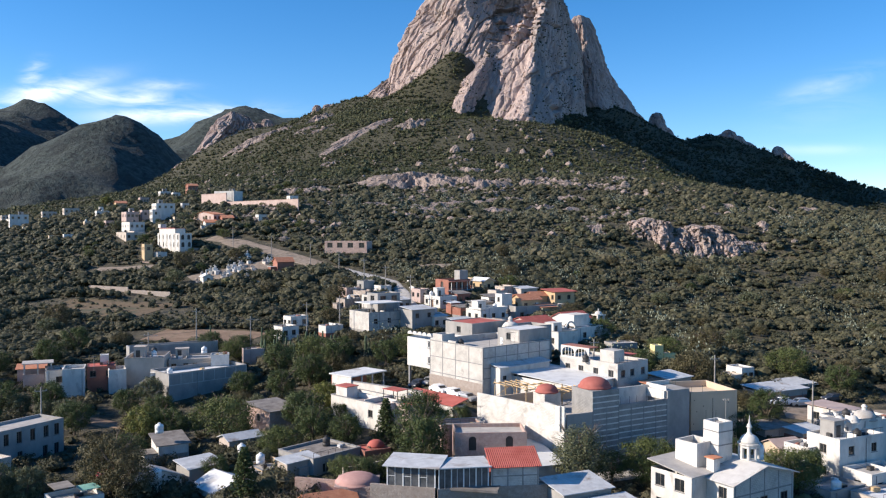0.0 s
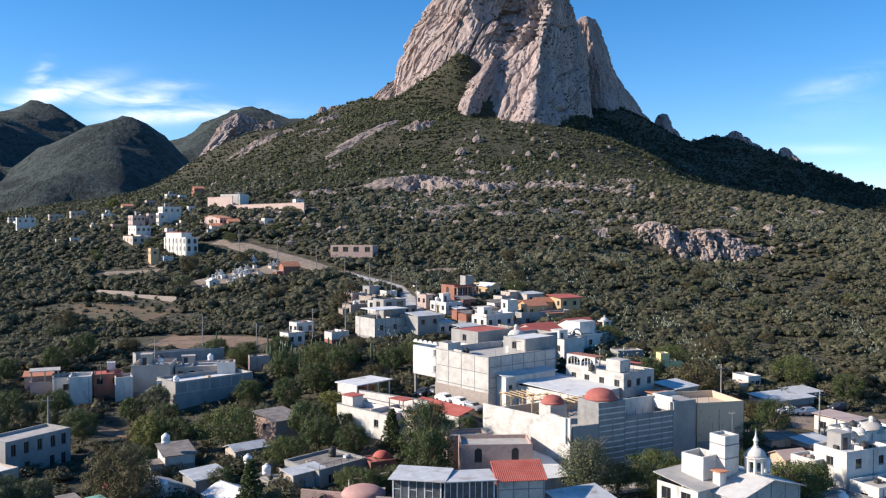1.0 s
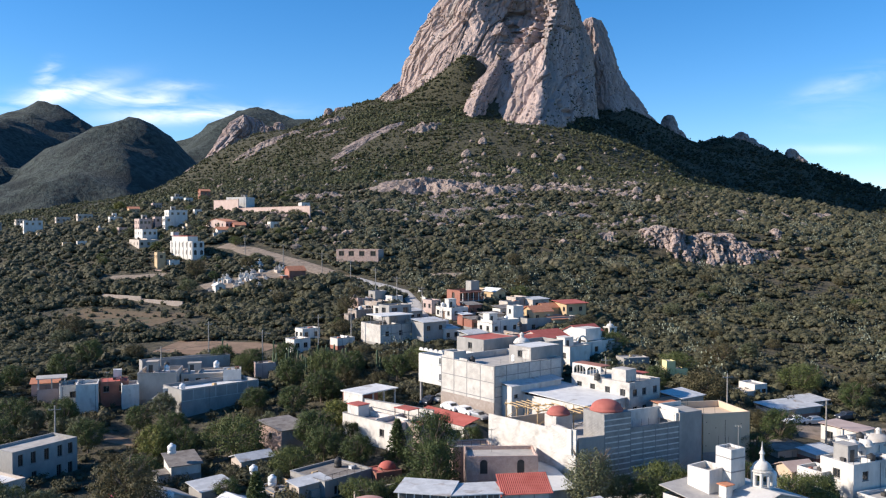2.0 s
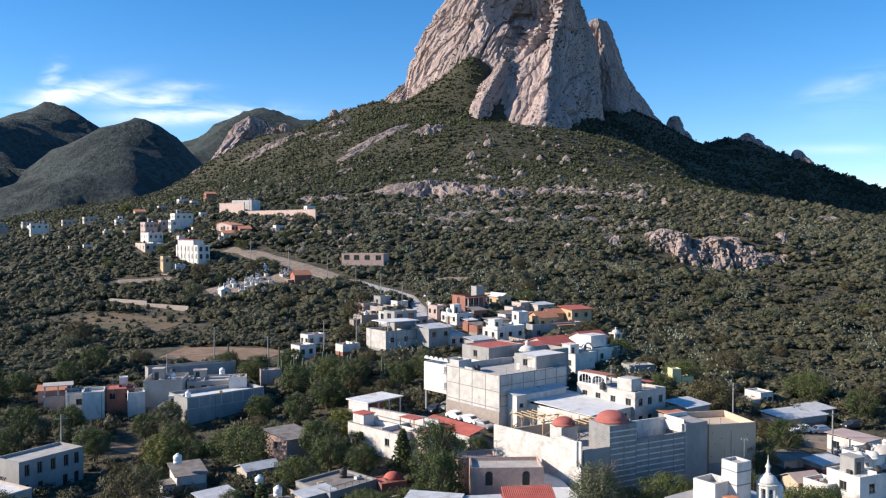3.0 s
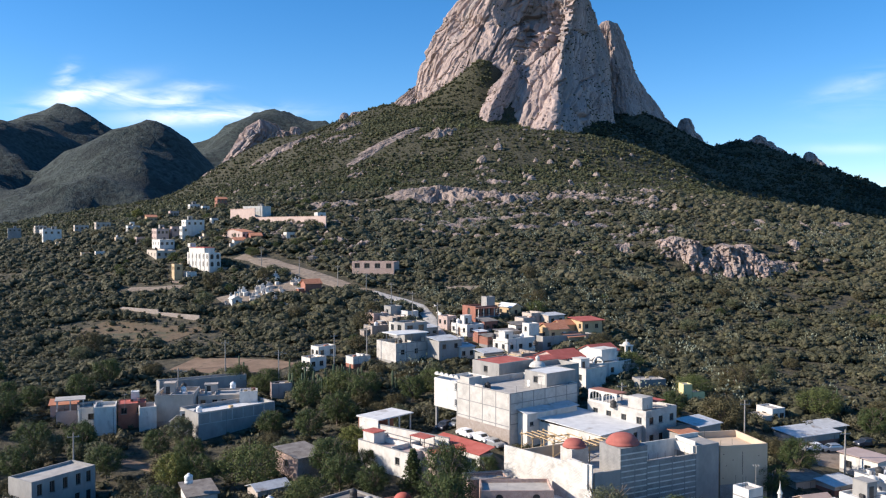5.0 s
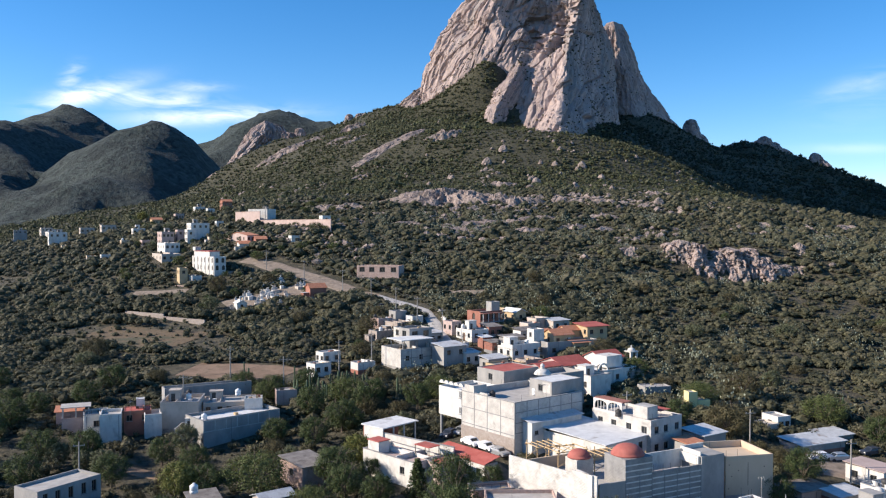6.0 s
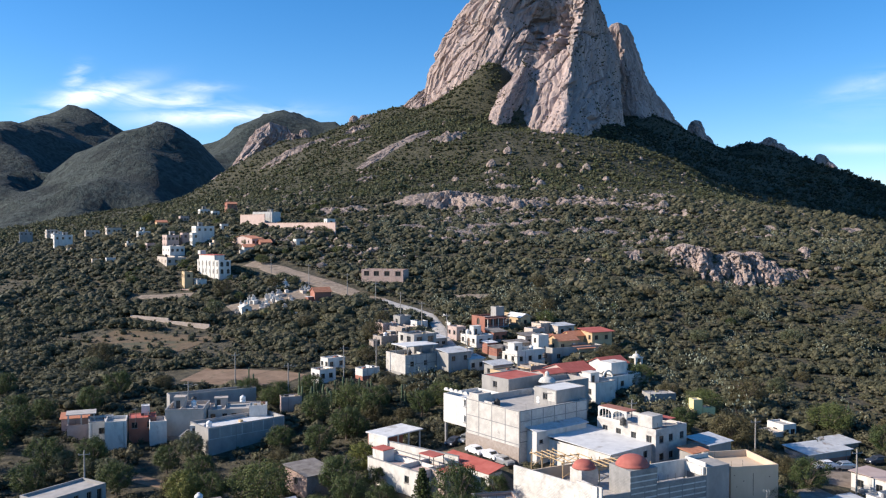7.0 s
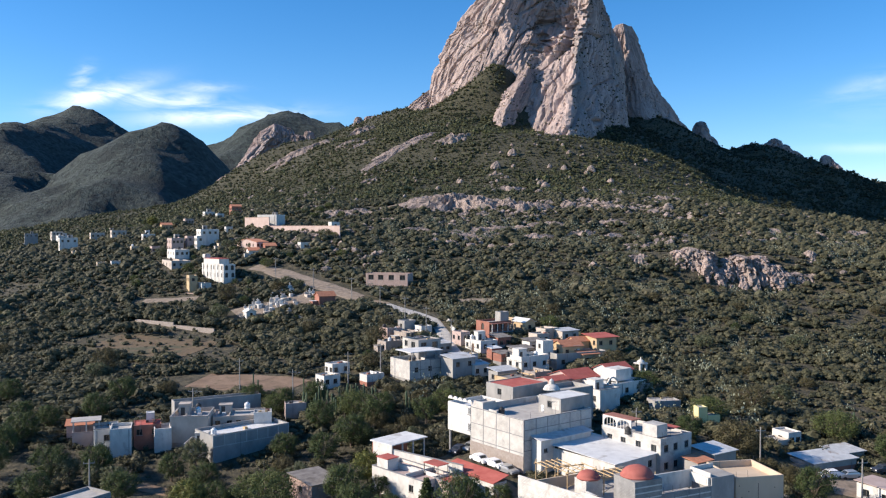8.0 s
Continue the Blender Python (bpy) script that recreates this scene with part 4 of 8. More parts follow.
        part("roof_door", boxes((u + 0.4, v - 0.04, h - p + 0.02, u + 1.2, v - 0.003, h - p + 1.6)), STEEL, ob)
    if detail and flat and lr > 4.5 and rng.random() < 0.5:
        u = rng.uniform(lr * 0.3, lr * 0.7)
        part("roof_partition", boxes((u, t + 0.01, h - p - 0.01, u + 0.15, ll - t - 0.01, h - p + rng.uniform(0.4, 0.9))), wall, ob)
    if detail and flat:
        for k in range(rng.randrange(1, 4)):
            u, v = rng.uniform(0.5, lr - 1.2), rng.uniform(0.5, ll - 1.0)
            part("roof_clutter", boxes((u, v, h - p - 0.01, u + rng.uniform(0.4, 1.0), v + rng.uniform(0.3, 0.8), h - p + rng.uniform(0.25, 0.6))), rng.choice((TIMBER, STEEL, CONCRETE, TIN, RUST)), ob)
    if detail and rng.random() < 0.6:
        u = rng.uniform(0.3, lr - 0.4)
        bm = bmesh.new()
        rod_bm(bm, (u, -0.06, 0.1), (u, -0.06, h - 0.25), 0.05, 6)
        part("downpipe", bm, CONCRETE, ob)
    if detail and rng.random() < 0.45 and ll > 4:
        # lean-to on the sunny side
        v0, v1 = sorted((rng.uniform(0.2, ll - 0.5), rng.uniform(0.2, ll - 0.5)))
        if v1 - v0 > 1.6:
            d, ah_ = rng.uniform(1.2, 2.2), min(h * 0.6, 2.9)
            part("lean_to", boxes((-d, v0, 0, -0.004, v1, ah_)), rng.choice((wall, GREY, BLOCK)), ob)
            part("lean_to_roof", boxes((-d - 0.2, v0 - 0.2, ah_ + 0.003, -0.006, v1 + 0.2, ah_ + 0.09)), rng.choice((TIN, ROOFTOP, ROOFGREY)), ob)
    if detail and flat and lr > 4 and ll > 4 and rng.random() < 0.4:
        u, v = rng.uniform(1.0, lr - 1.0), rng.uniform(ll * 0.3, ll - 1.0)
        cyl_tank(x + u * ca - v * sa, y + u * sa + v * ca, top - p + 0.01, 0.55, rng.uniform(1.1, 1.4), rng.random() < 0.4)
    if detail and flat and rng.random() < 0.35:
        # low rail of thin posts round the roof edge
        for k in range(int(lr / 1.3) + 1):
            bm = bmesh.new()
            rod_bm(bm, (0.12 + k * 1.3, 0.1, h - 0.02), (0.12 + k * 1.3, 0.1, h + 0.75), 0.03, 4)
            part("rail_post", bm, STEEL, ob)
        bm = bmesh.new()
        rod_bm(bm, (0.1, 0.1, h + 0.75), (lr - 0.1, 0.1, h + 0.75), 0.03, 4)
        part("rail", bm, STEEL, ob)
    for is_door, m, w, hh in todo:
        if is_door:
            door_parts(ob, m, w, hh)
        else:
            if arched:
                arch_part(ob, m, w, hh, wall)
            else:
                window_parts(ob, m, w, hh, white)
    for i in range(rods):
        u, v = rng.choice([(rng.uniform(0.1, lr - 0.1), 0.1), (0.1, rng.uniform(0.1, ll - 0.1)), (lr - 0.1, rng.uniform(0.1, ll - 0.1)), (rng.uniform(0.1, lr - 0.1), ll - 0.1)])
        bm = bmesh.new()
        rod_bm(bm, (u, v, h - 0.05), (u + rng.uniform(-0.05, 0.05), v, h + rng.uniform(0.7, 1.5)), 0.025, 4)
        part("rebar", bm, STEEL, ob)
    return ob


def frame_grid(ob, side, length, z0, z1, du, dv, material, u0=0.0, proud=0.025, wide=0.16):
    """Tie columns and beams that show on a block wall, standing a little proud of it."""
    col = []
    n, k = max(1, round((length - u0) / du)), max(1, round((z1 - z0) / dv))
    sx = {"front": lambda u, z, w, hh: (u, -proud, z, u + w, 0.01, z + hh), "left": lambda u, z, w, hh: (-proud, u, z, 0.01, u + w, z + hh)}[side]
    for i in range(n + 1):
        u = u0 + (length - u0 - wide) * i / n
        col.append(("tie_column", sx(u, z0, wide, z1 - z0)))
    for j in range(k + 1):
        z = z0 + (z1 - z0 - wide) * j / k
        b = sx(u0 + wide, z, length - u0 - 2 * wide, wide * 0.9)
        b = tuple(c + (0.006 if c in (-proud,) else 0) for c in b)
        col.append(("tie_beam", b))
    for nm, b in col:
        part(nm, boxes(b), material, ob)


def arch_part(parent, m, w, h, wall_material):
    """An arched opening in a rectangular hole: corner pieces that round its head, and a dark plate behind that stands
    in for the room's shade.
    """
    bm = bmesh.new()
    r = w / 2
    for side in (-1, 1):
        arc = [(r - side * r * math.cos(k * math.pi / 12), h - r + r * math.sin(k * math.pi / 12)) for k in range(7)]
        ring = [(0.0 if side > 0 else w, h)] + arc
        lo, hi = [bm.verts.new((u, -0.11, v)) for u, v in ring], [bm.verts.new((u, 0.05, v)) for u, v in ring]
        bm.faces.new(lo)
        for a, b_, c_, d_ in zip(lo, lo[1:], hi[1:], hi):
            bm.faces.new((a, b_, c_, d_))
    part("arch_head", bm, wall_material, parent, at=m)
    part("dark_opening", boxes((0.0, 0.06, 0.0, w, 0.08, h)), DARKROOM, parent, at=m)


def cyl_tank(x, y, z, r=0.55, h=1.25, dark=False, label=""):
    """A rooftop water tank with ribs, shoulder and lid."""
    ob = thing("water_tank", label or ("black" if dark else "white") + " plastic water tank standing on a flat roof", "water tank", pose(x, y, z), "rooftop water tanks")
    bm = bmesh.new()
    lathe_bm(bm, [(0, 0), (r, 0), (r, 0.3 * h), (r * 0.95, 0.32 * h), (r * 0.95, 0.36 * h), (r, 0.38 * h), (r, 0.78 * h), (r * 0.95, 0.82 * h), (r * 0.42, 0.97 * h), (0, h)], sides=16)
    part("body", bm, STEEL if dark else WFRAME, ob, smooth=True)
    bm = bmesh.new()
    lathe_bm(bm, [(0, h), (r * 0.36, h), (r * 0.36, h + 0.07), (r * 0.2, h + 0.1), (0, h + 0.1)], sides=12)
    part("lid", bm, STEEL if dark else WFRAME, ob)
    return ob


def dome_bm(r, h, z0=0.0, n=7, sides=24, lip=0.0):
    bm = bmesh.new()
    prof = ([(0, z0 - 0.25), (r + lip, z0 - 0.25), (r + lip, z0)] if lip else [(0, z0)]) + [(r * math.cos(k * math.pi / 2 / n), z0 + h * math.sin(k * math.pi / 2 / n)) for k in range(n)] + [(0, z0 + h)]
    lathe_bm(bm, prof, sides=sides)
    return bm


# ---- the white and grey complex in the middle of the town ----
def on(x, y, a, z=None, rx=0.0):
    return pose(x, y, height(x, y) if z is None else z, rx, 0, a)


def complex_hall():
    ob = house("tall pale block-walled building with grey concrete tie beams", 6.75, 143.2, 40, 16.5, 14.2, 17.6, BLOCK, ROOFTOP, parapet=1.1, rods=9, name="building", category="building")
    b = 17.6 - ob.location.z
    frame_grid(ob, "left", 14.2, b - 8.6, b, 3.5, 2.85, CONCRETE)
    frame_grid(ob, "front", 16.5, b - 5.4, b, 2.7, 1.8, CONCRETE)
    part("stone_plinth", boxes((-0.12, 0.0, -0.5, -0.003, 14.2, b - 6.2)), RUBBLE, ob, "rubble stone footing")
    # open window frames of the unfinished top storey
    for v, w in ((12.0, 1.8), (7.2, 1.7)):
        part("parapet_block", boxes((-0.02, v - 0.2, b + 0.004, 0.18, v + w + 0.2, b + 0.35)), BLOCK, ob)
    room = house("grey rendered stair room rising over a flat roof", 13.6, 151.2, 40, 7.6, 5.6, 19.6, GREY, ROOFWHITE, base=14.0, parapet=0.08, left=(1, 1), name="building", category="building")
    part("air_conditioner", boxes((5.0, -0.5, 2.2, 6.0, -0.02, 3.0)), WFRAME, room, "white air conditioning unit")
    part("block_panel", boxes((-0.03, 0.3, 3.5, -0.003, 2.2, 5.3)), BLOCK, room)
    house("white rendered block raised on concrete pillars", -2.05, 153.9, 42, 8.5, 6.9, 17.5, WHITE, ROOFWHITE, base=12.2, parapet=0.8, left=(0, 0), name="building", category="building")
    wing = bpy.data.objects["building.002"]
    for s in (0.9, 3.8):
        window_parts(wing, Matrix.Translation((-0.06, 1.1, s)) @ pose(0, 0, 0, 0, 0, -90), 0.75, 1.3, True)
    for v in (0.3, 6.5):
        for u in (0.3, 8.2):
            part("pillar", boxes((u - 0.2, v - 0.2, -4.2, u + 0.2, v + 0.2, 0.003)), CONCRETE, wing)
    for k in range(5):
        bm = bmesh.new()
        for t in (0.0, 0.2):
            rim = [bm.verts.new((t, 0.75 + k * 1.36 - 0.66 * math.cos(math.pi * i / 10), 5.3 + 0.62 * math.sin(math.pi * i / 10) + 0.55)) for i in range(11)]
            bm.faces.new(rim if t else rim[::-1])
            if t:
                for i in range(10):
                    bm.faces.new((old[i], old[i + 1], rim[i + 1], rim[i]))
            old = rim
        part("merlon", bm, WHITE, wing)
    house("pale block stair box on a roof corner", -0.15, 151.4, 40, 3.0, 2.6, 18.8, BLOCK, ROOFTOP, base=16.0, parapet=0.3, name="building", category="building")
    house("grey cement house behind with a red waterproofed roof", 5.6, 163.0, 42, 9.5, 7.6, 19.4, GREY, ROOFRED, parapet=0.12, left=(1, 1), name="building", category="building", roof_label="red waterproofed roof")
    house("grey crenellated house wall beyond a flat roof", 14.8, 166.0, 38, 9.0, 6.0, 18.3, GREY, ROOFTOP, parapet=0.9, name="building", category="building")
    house("white annex with a pale sheet roof and a row of windows", 9.6, 142.6, 40, 12.0, 4.6, 14.2, WHITE, TIN, front=(1, 5), style="shed", rise=0.9, win=(0.9, 0.7), name="building", category="building", base=8.0)
    roof = house("broad white sheet roof over a low hall", 20.6, 134.6, 42, 11.0, 14.5, 12.7, WHITE, ROOFWHITE, style="shed", rise=0.55, front=(1, 3), name="building", category="building", base=7.5)
    for i in range(13):
        part("roof_seam", boxes((-0.3 + i * 0.93, -0.3, 0.0, -0.25 + i * 0.93, 0.06, 0.06)), TIN, roof, at=Matrix.Translation((0, 0, 5.25)))
    # two small white domes with lantern on the red-roofed house
    ob = thing("cupola", "small white rooftop cupola on a grey house", "cupola", pose(13.2, 166.5, 18.6))
    part("dome", dome_bm(1.5, 0.9, 0.0, lip=0.15), WHITE, ob, smooth=True)
    bm = bmesh.new()
    lathe_bm(bm, [(0, 0.85), (0.4, 0.85), (0.4, 1.4), (0.5, 1.45), (0.3, 1.75), (0, 1.95)], sides=10)
    part("lantern", bm, WHITE, ob)


def court_walls():
    """The big unfinished hall: white boundary wall in the sun, block front with tie beams in the shade."""
    ob = thing("building", "unfinished block building with white side wall and maroon domes", "building", pose(16.4, 113.6, 4.0, 0, 0, 29))
    top = 9.6
    # side wall runs back to the left at its own angle
    side = Matrix.Rotation(radians(104), 4, "Z")
    part("side_wall", boxes((0.0, 0.0, 0, 4.4, 0.22, 9.9), (4.402, 0.0, 0, 16.4, 0.22, 9.5)), WHITEBLOCK, ob, "white painted side wall", at=side)
    for i in range(7):
        part("wall_course", boxes((0.2, 0.222, 1.6 + 1.15 * i, 15.7, 0.236, 1.65 + 1.15 * i)), BLOCK, ob, at=side)
    part("front_wall", boxes((0.3, 0.002, 0, 4.598, 0.3, top - 0.9)), GREY, ob)
    part("dome_bay", boxes((4.6, 0.004, 0, 9.3, 4.6, 11.5)), RAWBLOCK, ob)
    part("terrace_wall", boxes((9.302, 0.006, 0, 18.3, 0.3, 9.2)), RAWBLOCK, ob)
    part("terrace_back_wall", boxes((9.302, 4.0, 8.0, 18.7, 4.2, 10.6)), WHITE, ob)
    part("corner_block", boxes((18.302, 0.0, 0, 22.6, 4.4, 10.3)), GREY, ob)
    part("corner_parapet", boxes((18.3, 0.3, 10.3, 18.5, 4.4, 10.9), (18.502, 4.2, 10.3, 22.6, 4.4, 10.9)), WHITE, ob)
    part("inner_white_wall", boxes((17.9, 0.32, 9.0, 18.28, 4.0, 10.28)), WHITE, ob)
    part("terrace_floor", boxes((0.6, 0.31, 7.2, 18.3, 13.0, 7.6)), ROOFTOP, ob)
    part("back_parapet", boxes((-2.6, 13.0, 6.5, 13.0, 13.25, 9.3)), BEIGE, ob)
    part("white_bay", boxes((-0.6, 0.5, 6.5, -0.32, 4.0, 9.9)), WHITE, ob)
    part("red_patch", boxes((-0.2, 5.0, 7.62, 2.4, 6.6, 7.68)), ROOFRED, ob)
    for j in range(13):
        z = 1.2 + j * 0.78
        part("tie_beam", boxes((4.62, -0.03, z, 9.28, 0.01, z + 0.17)), WHITE, ob)
        if z < 9:
            part("tie_beam", boxes((9.32, -0.028, z + 0.1, 18.28, 0.012, z + 0.27)), WHITE, ob)
    for u in (4.62, 7.0, 9.15, 11.4, 13.7, 16.0, 18.1):
        part("tie_column", boxes((u, -0.036, 0.5, u + 0.15, 0.014, 9.18)), CONCRETE, ob)
    for u in (9.6, 11.3, 12.6, 14.4, 16.2, 17.4):
        bm = bmesh.new()
        rod_bm(bm, (u, 0.15, 9.1), (u, 0.15, 10.2), 0.025, 4)
        part("rebar", bm, STEEL, ob)
    bm = dome_bm(2.15, 1.25, 0.0, lip=0.18)
    part("dome", bm, MAROON, ob, "maroon painted dome", True, Matrix.Translation((6.9, 2.4, 11.75)))
    # second dome on piers, among the timber shoring
    part("pier_room", boxes((1.2, 6.4, 7.6, 4.0, 9.2, 10.3)), BLOCK, ob)
    part("dome", dome_bm(1.55, 0.95, 0.0, lip=0.12), MAROON, ob, "maroon painted dome", True, Matrix.Translation((2.6, 7.8, 10.55)))
    return ob


def shoring():
    """Timber posts and rails over the terrace."""
    rng = random.Random(5)
    for k, (x, y, w, d) in enumerate(((12.2, 124.6, 5.0, 3.2), (17.2, 122.6, 4.6, 3.0), (22.0, 122.5, 3.2, 3.4), (9.4, 127.4, 4.0, 3.0))):
        ob = thing("timber_scaffold", "raw timber shoring on an unfinished roof terrace", "scaffold", pose(x, y, 11.6, 0, 0, 29), "timber shoring")
        for u in (0, w / 2, w):
            for v in (0, d):
                bm = bmesh.new()
                rod_bm(bm, (u, v, 0), (u + rng.uniform(-0.1, 0.1), v, 2.6 + rng.uniform(-0.2, 0.5)), 0.08, 6)
                part("post", bm, TIMBER, ob)
        for v in (0, d):
            part("rail", boxes((-0.3, v - 0.06, 2.35, w + 0.3, v + 0.06, 2.5)), TIMBER, ob)
            bm = bmesh.new()
            rod_bm(bm, (0, v + 0.1, 0.3), (w, v + 0.1, 2.3), 0.05, 5)
            part("brace", bm, TIMBER, ob)
        for i in range(5):
            u = w * i / 4
            part("joist", boxes((u - 0.05, -0.3, 2.502, u + 0.05, d + 0.3, 2.62)), TIMBER, ob)


complex_hall()
court_walls()
shoring()
beige = house("windowless beige rendered block with a walled roof", 36.7, 125.6, 14, 7.7, 8.6, 13.5, BEIGE, BEIGE, parapet=1.0, rods=4, name="building", category="building")
part("wall_crack", boxes((3.58, -0.004, 4.2, 3.66, 0.03, 7.6)), DARKROOM, beige)
for u, v in ((0.5, 7.3), (0.9, 5.6), (0.4, 3.8), (6.2, 6.8), (2.0, 6.4)):
    part("scaffold_hole", boxes((u, -0.01, v, u + 0.14, 0.05, v + 0.14)), DARKROOM, beige)
part("plinth_wall", boxes((-0.06, -0.06, 0, 3.2, 0.02, 2.9)), RAWBLOCK, beige)
h2 = house("pale grey block house with an arcaded roof balcony", 29.0, 141.0, 40, 8.2, 12.8, 15.2, BLOCK, ROOFTOP, front=(2, 3), left=(2, 4), parapet=0.5, rods=6, name="building", category="building")
part("stair_room", boxes((0.3, 1.0, 15.2 - h2.location.z, 3.0, 4.0, 17.2 - h2.location.z)), BLOCK, h2)
part("red_canopy", boxes((3.2, 0.6, 16.2 - h2.location.z, 6.0, 3.4, 16.32 - h2.location.z)), ROOFRED, h2)


def arch_screen(parent, v0, z0, bay, high, bays=2, thick=0.2):
    """A white balcony screen of wide flat arches, each divided by slim mullions, with a red canopy behind."""
    bm = bmesh.new()
    box_bm(bm, -0.004, v0, z0, thick, v0 + bay * bays + 0.3, z0 + 0.35)
    for b in range(bays + 1):
        box_bm(bm, -0.004, v0 + b * bay, z0 + 0.352, thick, v0 + b * bay + 0.3, z0 + high)
    part("arcade", bm, WHITE, parent)
    for b in range(bays):
        s0, s1 = v0 + b * bay + 0.302, v0 + (b + 1) * bay - 0.002
        bm = bmesh.new()
        n = 12
        arc = [(s0 + (s1 - s0) * i / n, z0 + high - 0.95 + 0.72 * math.sqrt(max(0.0, 1 - (2 * i / n - 1) ** 2))) for i in range(n + 1)]
        ring = arc + [(s1, z0 + high), (s0, z0 + high)]
        lo, hi = [bm.verts.new((-0.004, y, z)) for y, z in ring], [bm.verts.new((thick, y, z)) for y, z in ring]
        bm.faces.new(lo)
        bm.faces.new(hi[::-1])
        for i in range(len(ring)):
            j = (i + 1) % len(ring)
            bm.faces.new((lo[i], hi[i], hi[j], lo[j]))
        part("arch_head", bm, WHITE, parent)
        for i in (3, 6, 9):
            y, z = arc[i]
            part("mullion", boxes((0.06, y - 0.05, z0 + 0.352, 0.14, y + 0.05, z + 0.03)), WHITE, parent)
    part("balcony_roof", boxes((thick + 0.002, v0, z0 + high - 0.12, 2.6, v0 + bay * bays + 0.3, z0 + high + 0.06)), RUST, parent)


arch_screen(h2, 6.2, 15.0 - h2.location.z, 3.05, 2.1)
house("low shed with orange plastic roof beside a grey house", 34.6, 139.2, 36, 3.4, 3.0, 11.8, GREY, TILE, style="shed", rise=0.4, name="shed", category="shed")
house("pale blue metal canopy roof beside a house", 38.2, 143.0, 36, 5.6, 4.6, 12.2, GREY, TIN, style="shed", rise=0.5, name="shed", category="shed")

# ---- houses up the street behind it ----
ah = house("white house with a rooftop arch and stair tower", 27.3, 188.0, 38, 12.0, 9.0, 15.4, WHITE, ROOFWHITE, front=(2, 3), left=(1, 2), parapet=0.5)
part("stair_tower", boxes((4.5, 2.0, 15.4 - ah.location.z, 9.5, 6.0, 18.0 - ah.location.z)), WHITE, ah)
bm = bmesh.new()
for i in range(10):
    t0, t1 = math.pi * i / 10, math.pi * (i + 1) / 10
    for k0, k1 in ((t0, t1),):
        box_pts = [(1.5 - r * math.cos(t), 0.05 + d, 15.4 - ah.location.z + r * math.sin(t)) for t in (k0, k1) for r in (1.3, 1.65) for d in (0, 0.3)]
        v = [bm.verts.new(p) for p in box_pts]
        for f in ((0, 1, 3, 2), (4, 6, 7, 5), (0, 4, 5, 1), (2, 3, 7, 6), (0, 2, 6, 4), (1, 5, 7, 3)):
            bm.faces.new([v[j] for j in f])
part("arch", bm, WHITE, ah)
house("house with a red hipped tile roof", 19.9, 193.0, 35, 8.0, 8.0, 15.7, SALMON, ROOFRED, style="gable", rise=1.4, left=(1, 2), roof_label="red tile roof")
house("small red-tiled house among flat roofs", 29.8, 201.0, 35, 7.0, 6.0, 16.2, WHITE, ROOFRED, style="gable", rise=1.3, front=(1, 2))
house("small white house with scalloped parapet", 24.5, 180.5, 38, 6.0, 6.5, 15.6, WHITE, ROOFTOP, left=(1, 2), parapet=0.7)
house("long grey walled house with ochre upper storey", 18.8, 219.8, 27, 15.5, 6.4, 17.4, GREY, ROOFTOP, parapet=0.9, front=(1, 4))
house("ochre upper storey house with orange tile roof", 20.8, 224.2, 27, 6.0, 5.5, 18.7, OCHRE, TILE, style="gable", rise=1.3, left=(1, 1), front=(1, 2), roof_label="orange clay tile roof")
house("ochre house with a flat orange roof slab", 30.2, 229.6, 27, 6.4, 5.6, 20.3, OCHRE, ROOFRED, style="shed", rise=0.5, front=(1, 2), left=(1, 2), eave=0.7, roof_label="orange roof slab")
house("small ochre room under a tiled gable", 24.6, 230.6, 27, 4.4, 4.2, 19.2, OCHRE, TILE, style="gable", rise=1.0, left=(1, 1))
house("low ochre gallery under orange tiles", 17.2, 228.4, 27, 5.0, 3.6, 18.4, OCHRE, TILE, style="shed", rise=0.9, front=(1, 2))
house("white square stair tower beside orange roofs", 15.4, 222.5, 30, 3.2, 3.2, 20.4, WHITE, ROOFTOP, left=(1, 1), parapet=0.2)
house("blue-grey flat house up the street", 17.8, 247.0, 34, 5.0, 4.5, 20.6, BLUEWASH, TIN, parapet=0.3, front=(1, 2), left=(1, 1))
rh = house("terracotta red two-storey house with balconies", 1.6, 246.5, 36, 8.0, 6.5, 22.6, RUST, ROOFTOP, front=(2, 4), left=(1, 1), parapet=0.6, rods=3, win=(1.4, 1.9), arched=True, detail=False)
part("balcony_slab", boxes((0.1, -1.2, 19.4 - rh.location.z, 7.9, -0.01, 19.6 - rh.location.z)), CONCRETE, rh)
part("rail", boxes((0.1, -1.2, 20.4 - rh.location.z, 7.9, -1.15, 20.48 - rh.location.z)), STEEL, rh)
for u in (0.2, 2.1, 4.0, 5.9, 7.7):
    part("gallery_post", boxes((u, -1.2, 15.0 - rh.location.z, u + 0.2, -1.0, 19.39 - rh.location.z), (u + 0.001, -1.19, 19.601 - rh.location.z, u + 0.18, -1.0, 22.0 - rh.location.z)), WHITE, rh)
part("gallery_roof", boxes((-0.1, -1.4, 22.0 - rh.location.z, 8.1, -0.01, 22.15 - rh.location.z)), RUST, rh)
house("grey water tower block on a terracotta house", 4.9, 249.5, 36, 3.0, 2.6, 25.2, GREY, ROOFTOP, parapet=0.2, base=22.02)
house("tan rendered street house with dark doorway", -6.4, 240.0, 36, 3.2, 4.5, 20.4, SALMON, ROOFTOP, left=(1, 2), front=(1, 1), parapet=0.4)
house("white street house with a blue awning", -0.8, 232.5, 36, 5.7, 7.5, 18.9, WHITE, ROOFTOP, left=(1, 3), front=(1, 2), parapet=0.3, door="left")
